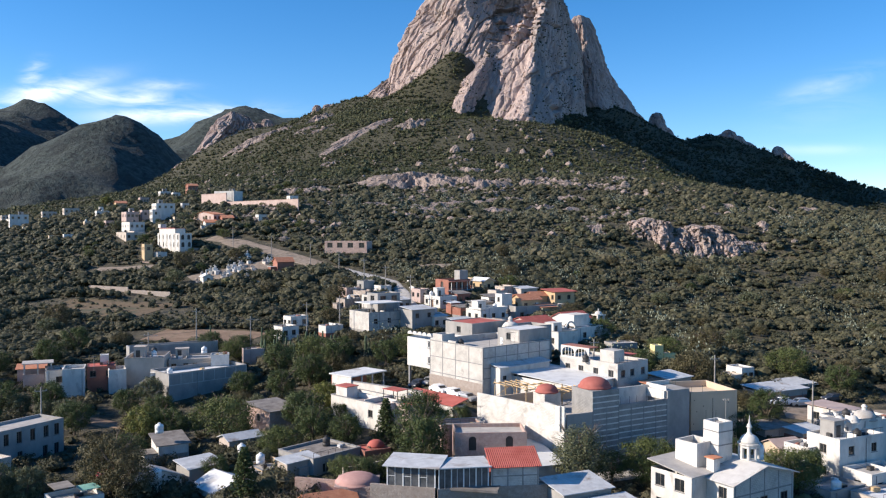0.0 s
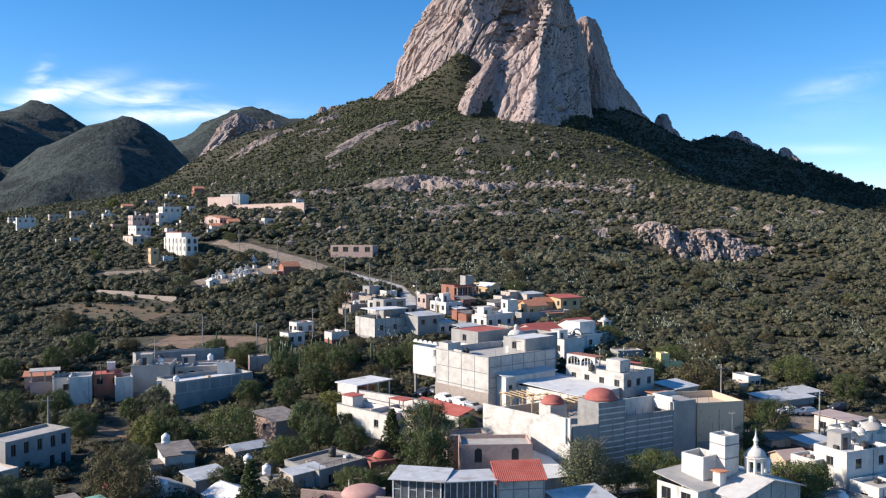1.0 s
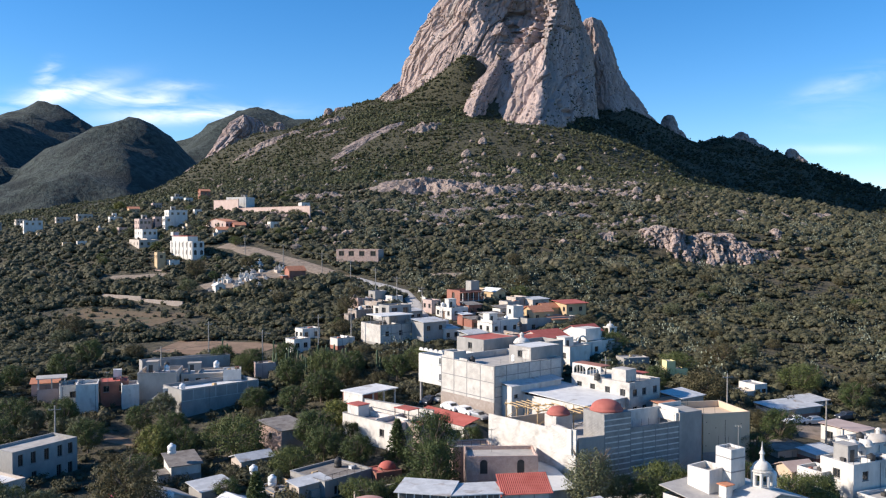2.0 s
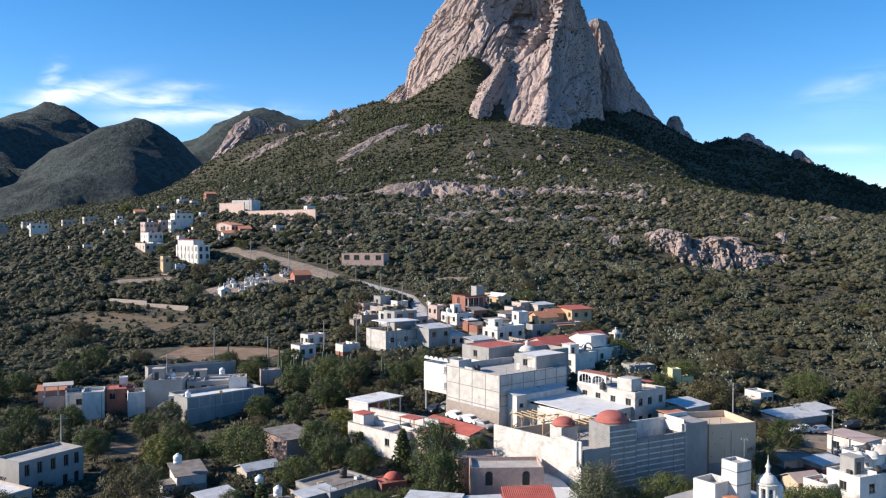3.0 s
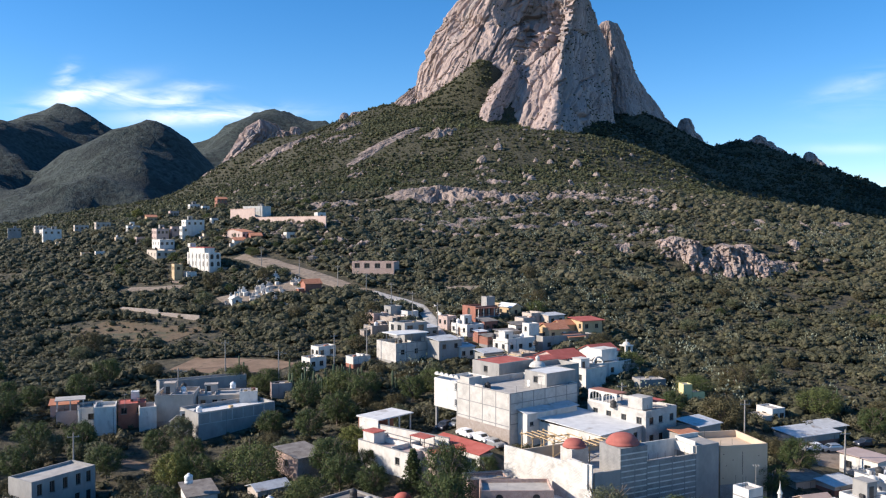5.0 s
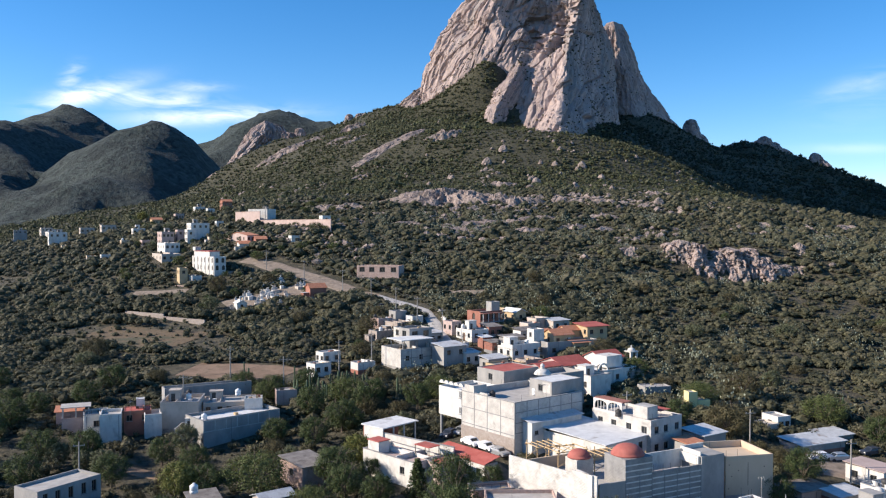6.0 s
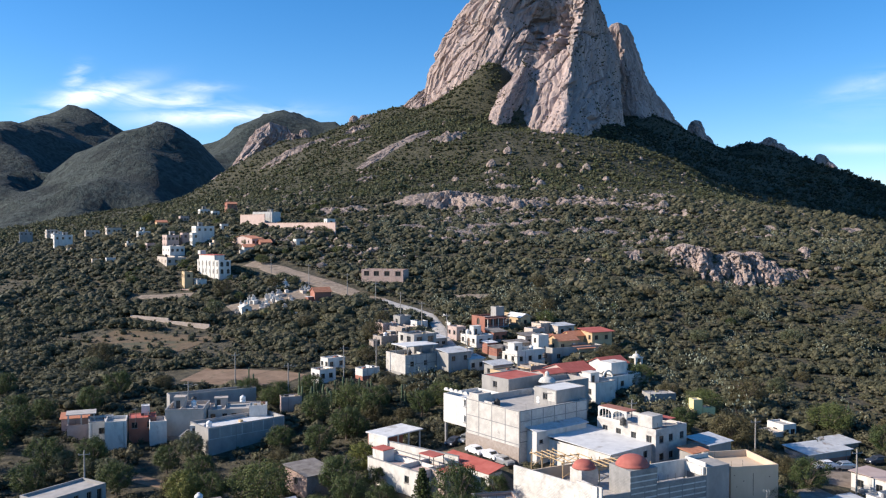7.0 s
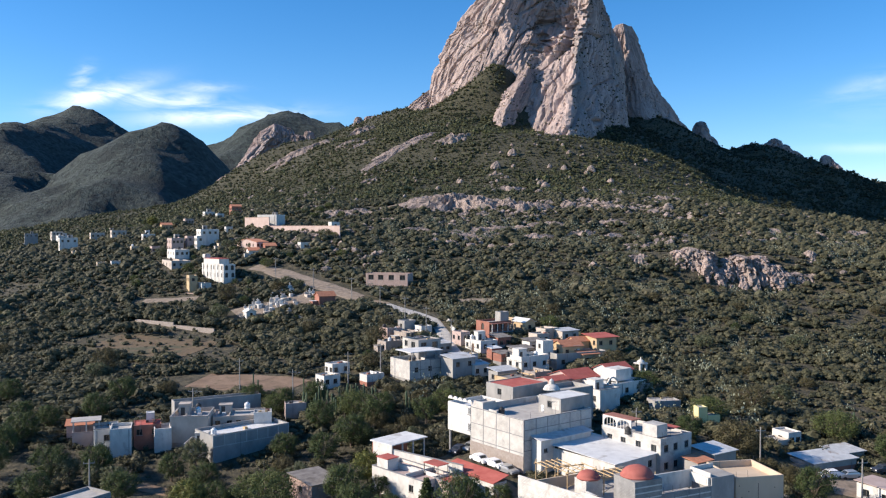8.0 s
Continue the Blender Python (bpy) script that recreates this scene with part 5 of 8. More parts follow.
house("small brown shed beside a white street house", 2.2, 227.6, 36, 3.0, 2.4, 17.5, RUST, ROOFWHITE, style="shed", rise=0.3)
house("tan house under a pale vaulted roof", 12.2, 253.0, 36, 3.8, 6.6, 21.8, OCHRE, ROOFWHITE, style="gable_front", rise=0.9, front=(1, 1), left=(1, 2))
house("low white house below the lane with railings", 9.4, 213.0, 36, 9.0, 6.0, 17.6, WHITE, ROOFTOP, left=(1, 2), front=(1, 3), parapet=0.8, rods=5)
house("rubble walled terrace house above the lane", -22.5, 247.0, 36, 5.4, 10.0, 19.2, RUBBLE, ROOFTOP, left=(1, 2), front=(1, 1), parapet=0.5, rods=4)
house("grey rendered upper room above a rubble terrace", -23.9, 256.5, 36, 4.0, 4.0, 21.6, GREY, ROOFTOP, left=(1, 1), parapet=0.3)
house("pale block house with wide dark windows", -20.4, 235.0, 36, 6.4, 4.0, 19.1, BLOCK, ROOFTOP, left=(1, 1), front=(1, 3), parapet=0.3, win=(1.6, 1.6))
house("stepped sheet-roofed room beside the lane", -12.4, 234.0, 36, 4.4, 4.0, 17.8, GREY, TIN, style="shed", rise=0.4, front=(1, 2))
house("brown pergola room between street houses", 4.6, 222.5, 36, 4.0, 3.6, 16.8, RUST, ROOFGREY, style="shed", rise=0.4, front=(1, 2))
house("dark trellis roof over a courtyard", 8.6, 225.5, 36, 6.0, 3.6, 17.6, GREY, ROOFGREY, style="shed", rise=0.5, front=(1, 3), win=(1.4, 1.5))
house("blue-roofed house behind orange tiles", 22.6, 246.0, 34, 6.0, 4.5, 20.0, BLUEWASH, TIN, style="shed", rise=0.4, front=(1, 2))
house("pinkish rubble house at the head of the lane", -28.6, 252.5, 36, 5.0, 5.0, 19.9, PINK, ROOFTOP, left=(1, 2), front=(1, 1), parapet=0.4, rods=3)
house("whitewashed room beside the lane", -18.6, 254.0, 36, 3.8, 4.0, 20.4, WHITE, ROOFTOP, left=(1, 1), parapet=0.3)
house("low rubble house below a terrace", -27.6, 239.5, 36, 5.2, 5.0, 17.6, RUBBLE, ROOFGREY, left=(1, 2), parapet=0.3)
house("tan house above the terracotta house", 8.4, 257.5, 36, 5.0, 4.0, 22.2, OCHRE, ROOFTOP, left=(1, 1), front=(1, 2), parapet=0.3)
house("small white room below a street house", -4.6, 224.0, 36, 3.8, 3.4, 16.4, WHITE, ROOFTOP, left=(1, 1), front=(1, 1), parapet=0.3)
house("low blue-roofed shed beside a terrace house", -9.4, 221.0, 36, 4.4, 4.0, 15.9, GREY, TIN, style="shed", rise=0.3, front=(1, 2))
for label, x, y, a, lr, ll, top, wl, rf, style in (
        ("low brick-red shed along the lane", 4.0, 237.0, 36, 4.6, 4.0, 19.2, RUST, ROOFGREY, "shed"), ("white yard room with a dark pergola roof", 12.6, 233.5, 34, 5.0, 3.6, 18.6, WHITE, ROOFGREY, "shed"),
        ("blue-grey room behind a white house", 15.0, 240.0, 34, 4.4, 4.0, 20.0, BLUEWASH, ROOFTOP, "flat"), ("low tile-roofed room beside ochre houses", 25.8, 222.6, 27, 5.0, 3.4, 16.8, OCHRE, TILE, "shed"),
        ("grey yard wall house below the street", 3.4, 206.5, 38, 6.0, 3.6, 14.9, GREY, TIN, "shed"), ("small white room with a sheet awning", -2.2, 212.5, 38, 4.4, 3.6, 15.4, WHITE, TIN, "shed"),
        ("tan rubble room in a crowded yard", 12.4, 205.5, 36, 5.2, 4.2, 15.0, RUBBLE, ROOFTOP, "flat"), ("low red-roofed room behind a crenellated wall", 14.6, 187.5, 36, 5.4, 4.6, 16.2, SALMON, ROOFRED, "gable"),
        ("white walled patio room below red roofs", 22.6, 199.8, 36, 5.0, 4.4, 15.2, WHITE, ROOFTOP, "flat"), ("low grey patio room at the scrub edge", 33.4, 193.0, 30, 6.0, 3.6, 14.4, GREY, ROOFTOP, "flat")):
    house(label, x, y, a, lr, ll, top, wl, rf, style=style, rise=0.6, front=(1, 2), left=(1, 1), parapet=0.35)
lane_wall = thing("yard_wall", "low whitewashed wall along a paved lane", "wall", pose(-12.6, 275.0, 19.0, 0, 0, -80.5))
part("wall", boxes((0, 0, -3.5, 12, 0.3, 2.3), (12.002, 0, -4.5, 24.3, 0.3, 1.2)), WHITE, lane_wall)


def bell_shrine(x, y, z):
    """A small white open lantern with a bell arch on a roof at the scrub edge."""
    ob = thing("bell_shrine", "small white open bell shrine at the scrub edge", "shrine", pose(x, y, z, 0, 0, 30))
    part("base", boxes((-1.5, -1.5, -2.5, 1.5, 1.5, 1.2)), WHITE, ob)
    for a, b in ((-1, -1), (1, -1), (1, 1), (-1, 1)):
        part("pier", boxes((a * 0.9 - 0.25, b * 0.9 - 0.25, 1.2, a * 0.9 + 0.25, b * 0.9 + 0.25, 3.0)), WHITE, ob)
    part("cornice", boxes((-1.3, -1.3, 3.0, 1.3, 1.3, 3.3)), WHITE, ob)
    part("dome", dome_bm(1.0, 0.8, 3.3), WHITE, ob, "", True)
    part("finial", boxes((-0.12, -0.12, 4.08, 0.12, 0.12, 4.7)), WHITE, ob)


bell_shrine(40.0, 219.0, 12.2)
house("low tan walled yard house", 5.6, 194.0, 38, 8.0, 5.0, 15.6, OCHRE, ROOFGREY, left=(1, 1), parapet=0.3)
mh = house("grey block house with open roof terrace and white canopy", -18.2, 209.0, 38, 12.5, 9.0, 16.9, BLOCK, ROOFTOP, left=(0, 0), front=(1, 3), parapet=1.0, rods=3)
frame_grid(mh, "front", 12.5, 16.9 - mh.location.z - 4.6, 16.9 - mh.location.z, 3.1, 2.2, CONCRETE)
mz = 16.9 - mh.location.z
for u, v in ((1, 0.6), (5, 0.6), (9, 0.6), (1, 6), (5, 6), (9, 6)):
    part("post", boxes((u, v, mz - 1.0, u + 0.18, v + 0.18, mz + 2.0)), CONCRETE, mh)
part("canopy", boxes((0.3, 0.0, mz + 2.0, 10.0, 7.0, mz + 2.18)), ROOFWHITE, mh, "white roof canopy on posts")
house("dark unfinished block room behind a terrace", -16.8, 219.0, 38, 7.0, 5.0, 20.8, GREY, ROOFGREY, left=(1, 1), front=(1, 2), parapet=0.3, win=(1.8, 1.5))
house("dark tin-roofed workshop in the lane", -7.6, 209.6, 38, 7.0, 5.0, 17.4, GREY, TIN, style="shed", rise=0.6, front=(1, 2))
house("small pale two-level house among trees", -38.6, 204.4, 42, 4.6, 4.0, 13.9, WHITE, ROOFTOP, left=(1, 2), front=(1, 2), parapet=0.25)
house("small pale upper house among trees", -37.9, 212.0, 44, 5.2, 3.4, 15.6, WHITE, ROOFTOP, left=(1, 2), front=(1, 2), parapet=0.25)
house("low white garden wall house under trees", -28.5, 207.0, 40, 5.0, 3.4, 13.8, WHITE, ROOFWHITE, parapet=0.2)
yt = house("pale yellow stair tower at the edge of the scrub", 43.0, 172.6, 12, 1.9, 2.2, 13.9, YELLOW, ROOFTOP, parapet=0.15, name="tower", category="tower")
house("low yellow walled house beside a tower", 45.0, 173.0, 12, 2.6, 4.0, 12.2, YELLOW, ROOFTOP, parapet=0.2)

# ---- large grey building among the trees ----
gb = house("grey rendered villa with a stepped upper storey", -62.4, 166.4, 9, 7.4, 8.5, 12.2, BLUEWASH, ROOFTOP, parapet=0.7, left=(0, 0), name="villa", category="villa")
house("set-back upper storey of a grey villa with windows", -55.4, 171.5, 14, 10.5, 7.0, 11.2, BLUEWASH, ROOFTOP, front=(1, 5), parapet=0.3, name="villa", category="villa", win=(1.0, 1.3))
house("grey rear wall block of a villa with parapet", -65.7, 178.0, 32, 18.8, 3.0, 12.8, GREY, ROOFTOP, parapet=0.9, name="villa", category="villa")
house("white stair room on a grey villa terrace", -47.0, 172.0, 14, 3.6, 3.4, 12.0, WHITE, ROOFTOP, left=(1, 1), parapet=0.2, name="villa", category="villa")
vw = house("grey terrace block with a tall block boundary wall", -51.2, 158.6, 44, 16.5, 7.6, 10.4, GREY, ROOFWHITE, parapet=0.7, name="villa", category="villa")
frame_grid(vw, "front", 16.5, 10.4 - vw.location.z - 2.2, 10.4 - vw.location.z, 2.5, 2.1, BLOCK)
house("curved grey garden wall block below a villa", -57.4, 160.2, 4, 7.0, 5.6, 8.4, GREY, EARTH, parapet=0.5, name="villa", category="villa")
house("low terracotta gate house beside a villa", -43.0, 183.0, 20, 4.5, 3.0, 11.6, SALMON, ROOFTOP, parapet=0.2)

# ---- cluster on the left ----
house("white house wall with pale coping", -72.0, 160.6, 20, 3.9, 5.5, 11.0, WHITE, ROOFTOP, left=(1, 1), parapet=0.6)
house("white lower house beside a taller one", -76.2, 163.0, 26, 4.6, 6.0, 10.3, WHITE, ROOFTOP, left=(1, 2), front=(1, 1), parapet=0.5)
house("house with a bright red flat roof", -69.0, 164.6, 22, 5.2, 5.0, 10.8, RUST, ROOFRED, front=(1, 2), parapet=0.1, roof_label="bright red waterproofed roof")
house("white house wall with a pale stair tower", -64.4, 163.6, 24, 3.2, 5.0, 10.4, WHITE, ROOFTOP, left=(1, 1), parapet=0.4)
house("white square roof tower", -67.8, 168.0, 22, 1.6, 1.8, 12.6, WHITE, ROOFWHITE, parapet=0.1, base=8.0)
gz = thing("pavilion", "open pale roof pavilion on posts", "pavilion", on(-81.5, 165.0, 24, 8.6))
for u in (0, 2.4, 4.8):
    for v in (0, 3.6):
        part("post", boxes((u, v, -2.5, u + 0.16, v + 0.16, 2.6)), WHITE, gz)
part("roof", boxes((-0.3, -0.3, 2.6, 5.3, 4.1, 2.75)), ROOFTOP, gz)
part("parapet", boxes((-0.1, -0.1, -2.5, 5.1, 0.0, 0.6), (-0.1, 0.001, -2.5, -0.002, 3.9, 0.6)), SALMON, gz)
house("dark red small house wall", -60.6, 168.0, 24, 3.0, 3.0, 10.6, RUST, ROOFGREY, parapet=0.2)
house("low salmon garden house under trees", -84.5, 168.5, 22, 5.0, 4.0, 9.6, SALMON, TILE, style="shed", rise=0.5)

# ---- nearest row, on the left ----
house("blue-grey two-storey town house with tall windows", -62.8, 119.6, 61, 10.6, 5.6, 9.0, GREY, ROOFTOP, front=(2, 5), parapet=0.4, win=(0.8, 1.7), door="front", detail=False)
house("low blue-grey annex with pale flat roof", -62.6, 108.2, 61, 8.0, 9.0, 6.8, BLUEWASH, ROOFWHITE, front=(1, 3), parapet=0.35)
th = house("small white house with a green roof canopy", -45.2, 98.6, 40, 5.6, 4.6, 5.8, WHITE, ROOFTOP, front=(1, 2), left=(1, 2), parapet=0.5)
part("canopy", boxes((0.3, 1.2, 6.9 - th.location.z, 2.6, 4.2, 7.0 - th.location.z)), ROOFGREY, th)
part("canopy", boxes((3.2, 0.6, 6.4 - th.location.z, 5.4, 3.0, 6.5 - th.location.z)), surface("green_sheet", (0.16, 0.36, 0.30), (0.24, 0.46, 0.39), 0.8, 0.6, 0.1), th, "green sheet canopy")
house("white walled yard room with a rusty lean-to roof", -40.6, 121.0, 30, 4.2, 5.2, 6.6, WHITE, ROOFGREY, style="shed", rise=0.7)
house("old plastered house with a patched gable roof", -37.9, 106.4, 48, 5.6, 5.0, 5.6, WHITE, ROOFTOP, style="gable_front", rise=1.1, front=(1, 2), left=(1, 1))
house("low dark tin-roofed lean-to", -33.2, 110.8, 44, 4.8, 3.6, 6.2, GREY, TIN, style="shed", rise=0.5)
house("white barn with a bright sheet gable roof", -28.0, 104.6, 46, 6.0, 5.4, 5.0, WHITE, ROOFWHITE, style="gable_front", rise=1.3, roof_label="bright white sheet roof")
house("bluish shack with a patched roof among bushes", -31.5, 124.9, 40, 5.2, 3.4, 6.4, BLUEWASH, TIN, style="gable", rise=0.6, front=(1, 2), left=(1, 1))
house("tan adobe house with a sagging rusty roof", -27.6, 135.2, 42, 5.4, 7.2, 8.4, PINK, ROOFGREY, style="shed", rise=0.5, left=(1, 1))
house("low tan yard house with a flat pale roof", -24.0, 112.4, 40, 5.0, 4.4, 5.6, OCHRE, ROOFTOP, parapet=0.3, left=(1, 1))
house("wide low house with a dark weathered flat roof", -17.4, 113.6, 48, 8.6, 7.6, 6.8, GREY, ROOFGREY, left=(1, 2), front=(1, 2), parapet=0.25)
house("small shed with a pale blue sheet roof", -20.6, 112.0, 46, 5.0, 2.2, 6.6, BLUEWASH, TIN, style="shed", rise=0.3)

# ---- court and long house in the middle ----
porch = thing("porch", "long porch with a white flat roof and a red back wall", "porch", on(-16.0, 148.1, 49, 8.0))
part("roof", boxes((-0.2, -0.2, 3.7, 8.6, 5.6, 3.9)), ROOFWHITE, porch, "white flat roof slab")
part("back_wall", boxes((0.0, 4.9, -2.0, 8.4, 5.2, 3.7)), RUST, porch, "red-brown back wall")
part("end_wall", boxes((-0.1, 0.0, -2.0, 0.15, 4.88, 3.7)), WHITE, porch)
for u in (2.6, 5.2, 8.0):
    part("post", boxes((u, 0.1, -2.0, u + 0.22, 0.32, 3.7)), WHITE, porch)
FOOTPRINTS.append((-16.0, 148.1, 49, 8.4, 5.2))
yard = thing("yard_wall", "long white courtyard wall with a flat coping", "wall", on(-18.6, 150.3, -37, 7.4))
part("wall", boxes((0, 0, -1, 19, 0.25, 3.6)), WHITE, yard)
part("coping", boxes((-0.05, -0.06, 3.6, 19.05, 0.31, 3.7)), CONCRETE, yard)
long_house = house("long white house with stained sunlit side wall", -9.4, 133.2, 46, 6.4, 13.0, 9.9, WHITE, SALMON, left=(1, 2), front=(2, 2), parapet=0.45, roof_label="reddish flat roof")
house("long narrow white house under a red tile roof", -6.6, 142.6, -48, 12.2, 2.8, 9.7, WHITE, ROOFRED, style="shed", rise=0.8, front=(1, 4), eave=0.3, roof_label="red tile roof", detail=False)
lz = 9.9 - long_house.location.z
part("roof_partition", boxes((0.21, 4.6, lz - 0.46, 6.19, 4.78, lz + 0.25), (3.2, 4.79, lz - 0.46, 3.36, 12.79, lz + 0.3)), WHITE, long_house)
part("red_canopy", boxes((3.6, 0.6, lz + 1.6, 6.1, 4.2, lz + 1.7)), ROOFRED, long_house, "red roof canopy")
for u, v in ((3.7, 0.7), (5.9, 0.7), (3.7, 4.0), (5.9, 4.0)):
    part("canopy_post", boxes((u, v, lz - 0.45, u + 0.1, v + 0.1, lz + 1.598)), STEEL, long_house)
part("roof_room", boxes((0.6, 9.6, lz - 0.455, 2.9, 12.4, lz + 1.5)), WHITE, long_house)
part("roof_room_top", boxes((0.45, 9.45, lz + 1.502, 3.05, 12.55, lz + 1.62)), ROOFRED, long_house)
house("low salmon house with a red roof edge", -5.4, 132.0, 36, 4.0, 4.6, 10.0, SALMON, ROOFRED, parapet=0.2)
cs = house("small rubble chapel front with a curved parapet", -0.2, 118.6, 14, 6.0, 3.5, 10.2, PINK, ROOFTOP, parapet=0.5)
pk = house("pink rubble stone building with arched openings", 1.6, 112.6, 3, 9.6, 5.4, 10.6, PINK, ROOFTOP, front=(1, 2), left=(1, 1), parapet=0.5, win=(1.0, 1.9), arched=True, detail=False)
house("low workshop under a white sheet roof", 8.6, 107.6, 18, 7.2, 8.4, 7.2, WHITE, ROOFWHITE, style="shed", rise=1.2)
house("lean-to with a maroon tile roof", 4.4, 105.2, 18, 4.0, 3.4, 7.4, PINK, ROOFRED, style="shed", rise=0.7, roof_label="maroon tile roof")
house("small house with a red dome beside dark trees", -10.9, 118.4, 30, 4.0, 3.6, 6.6, RUST, ROOFRED, left=(1, 1), parapet=0.15)
dm = thing("dome", "glossy red dome on a low garden house", "dome", pose(-9.6, 121.2, 6.6))
part("drum", data_of("drum", dome_bm(1.4, 0.05, 0.0, lip=0.1), RUST), None, dm)
part("shell", dome_bm(1.25, 0.95, 0.04), ROOFRED, dm, smooth=True)


def porch_building():
    """Roofed gallery with big panes on a stone base, red sheet roof beside it."""
    ob = thing("building", "stone-based gallery building with large panes and metal roof", "building", pose(-6.6, 98.6, 5.3, 0, 0, -12))
    part("base_wall", boxes((-2.0, 0, -4, 5.8, 0.5, 2.6)), RUBBLE, ob, "rubble stone base wall")
    part("floor", boxes((-0.2, 0.5, 2.3, 13.0, 6.0, 2.6)), ROOFGREY, ob)
    for i in range(4):
        u = 0.0 + i * 1.9
        part("post", boxes((u, 0.1, 2.602, u + 0.14, 0.24, 4.9)), WFRAME, ob)
        if i < 3:
            part("pane", boxes((u + 0.16, 0.15, 2.62, u + 1.88, 0.18, 4.86)), GALLERY, ob)
            part("mullion", boxes((u + 0.98, 0.12, 2.61, u + 1.04, 0.22, 4.88)), WFRAME, ob)
            part("transom", boxes((u + 0.15, 0.13, 3.7, u + 0.97, 0.21, 3.76)), WFRAME, ob)
    bm = bmesh.new()
    q = [(-0.4, -0.4, 4.9), (6.4, -0.4, 4.92), (6.4, 4.6, 5.2), (-0.4, 4.6, 5.2)]
    lo, hi = [bm.verts.new(c) for c in q], [bm.verts.new((c[0], c[1], c[2] + 0.08)) for c in q]
    bm.faces.new(hi)
    bm.faces.new(lo[::-1])
    for i in range(4):
        bm.faces.new((lo[i], lo[(i + 1) % 4], hi[(i + 1) % 4], hi[i]))
    part("roof", bm, TIN, ob, "pale metal roof")
    part("back_wall", boxes((-0.2, 4.2, 2.6, 6.2, 4.4, 5.1)), DARKROOM, ob)
    wing = thing("building", "gallery wing on a stone base under a sheet roof", "building", pose(-0.6, 97.3, 5.3, 0, 0, 9))
    part("base_wall", boxes((0.0, 0, -4, 13.0, 0.5, 2.5)), RUBBLE, wing, "rubble stone base wall")
    for i in range(5):
        u = 0.1 + i * 1.45
        part("post", boxes((u, 0.1, 2.502, u + 0.13, 0.23, 4.8)), WFRAME, wing)
        if i < 4:
            part("pane", boxes((u + 0.15, 0.15, 2.52, u + 1.43, 0.18, 4.76)), GALLERY, wing)
            part("mullion", boxes((u + 0.72, 0.12, 2.51, u + 0.77, 0.22, 4.78)), WFRAME, wing)
    part("roof", boxes((-0.3, -0.3, 4.85, 6.3, 4.4, 4.97)), TIN, wing, "pale metal roof")
    part("back_wall", boxes((0, 4.2, 2.6, 6.2, 4.4, 4.8)), DARKROOM, wing)
    part("block_wall", boxes((6.302, 0.08, 2.502, 12.0, 0.3, 4.7)), BLOCK, wing)
    for u in (6.4, 8.2, 10.0, 11.8):
        part("tie_column", boxes((u, 0.05, 2.51, u + 0.14, 0.09, 4.68)), CONCRETE, wing)
    part("tie_beam", boxes((6.32, 0.045, 3.6, 11.98, 0.1, 3.72)), CONCRETE, wing)
    part("side_wall", boxes((11.8, 0.31, 2.5, 12.0, 4.4, 4.9)), BLOCK, wing)
    bm = bmesh.new()
    n = 26
    for i in range(n):
        u0, u1 = 6.1 + 6.2 * i / n, 6.1 + 6.2 * (i + 1) / n
        um = (u0 + u1) / 2
        lo = [(u0, -0.35, 4.72), (um, -0.35, 4.79), (u1, -0.35, 4.72)]
        for (xa, ya, za), (xb, yb, zb) in zip(lo, lo[1:]):
            bm.faces.new([bm.verts.new(c) for c in ((xa, ya, za), (xb, yb, zb), (xb, 3.2, zb + 1.5), (xa, 3.2, za + 1.5))])
            bm.faces.new([bm.verts.new(c) for c in ((xa, ya, za - 0.04), (xa, 3.2, za + 1.46), (xb, 3.2, zb + 1.46), (xb, yb, zb - 0.04))])
    part("sheet_roof", bm, ROOFRED, wing, "corrugated red sheet roof")


porch_building()
md = thing("dome", "low maroon dome on a brick-walled terrace", "dome", pose(-10.6, 104.6, 4.2))
part("drum", boxes((-2.6, -2.6, -1.2, 2.6, 2.6, 2.4)), PINK, md)
part("shell", dome_bm(2.6, 0.95, 2.45, lip=0.15), surface("faded_pink_paint", (0.40, 0.215, 0.185), (0.50, 0.30, 0.26), 0.8, 0.85, 0.1, 6.0, (0.33, 0.16, 0.13), 0.6, 0.6), md, "faded pink dome", True)
gwall = thing("yard_wall", "brick and rubble garden wall stepping downhill", "wall", on(-18.6, 106.2, -14, 3.6))
part("wall", boxes((0, 0, -1.5, 6.0, 0.3, 3.0), (6.002, 0, -1.5, 9.5, 0.3, 2.6)), PINK, gwall)
gw2 = thing("yard_wall", "dark rubble wall of a terraced yard", "wall", on(-12.8, 108.8, 35, 4.0))
part("wall", boxes((0, 0, -1.5, 7.0, 0.3, 3.0)), RUBBLE, gw2)
house("small house with an orange tile roof under bare branches", -15.6, 98.2, 25, 6.0, 4.0, 5.2, OCHRE, TILE, style="gable", rise=1.1)
house("open shed under a pale metal roof", 13.8, 96.4, 26, 6.6, 4.6, 7.4, GREY, TIN, style="shed", rise=0.7)
house("low shed under a bluish sheet roof", 17.6, 92.4, 28, 6.4, 4.2, 6.2, GREY, TIN, style="shed", rise=0.6)

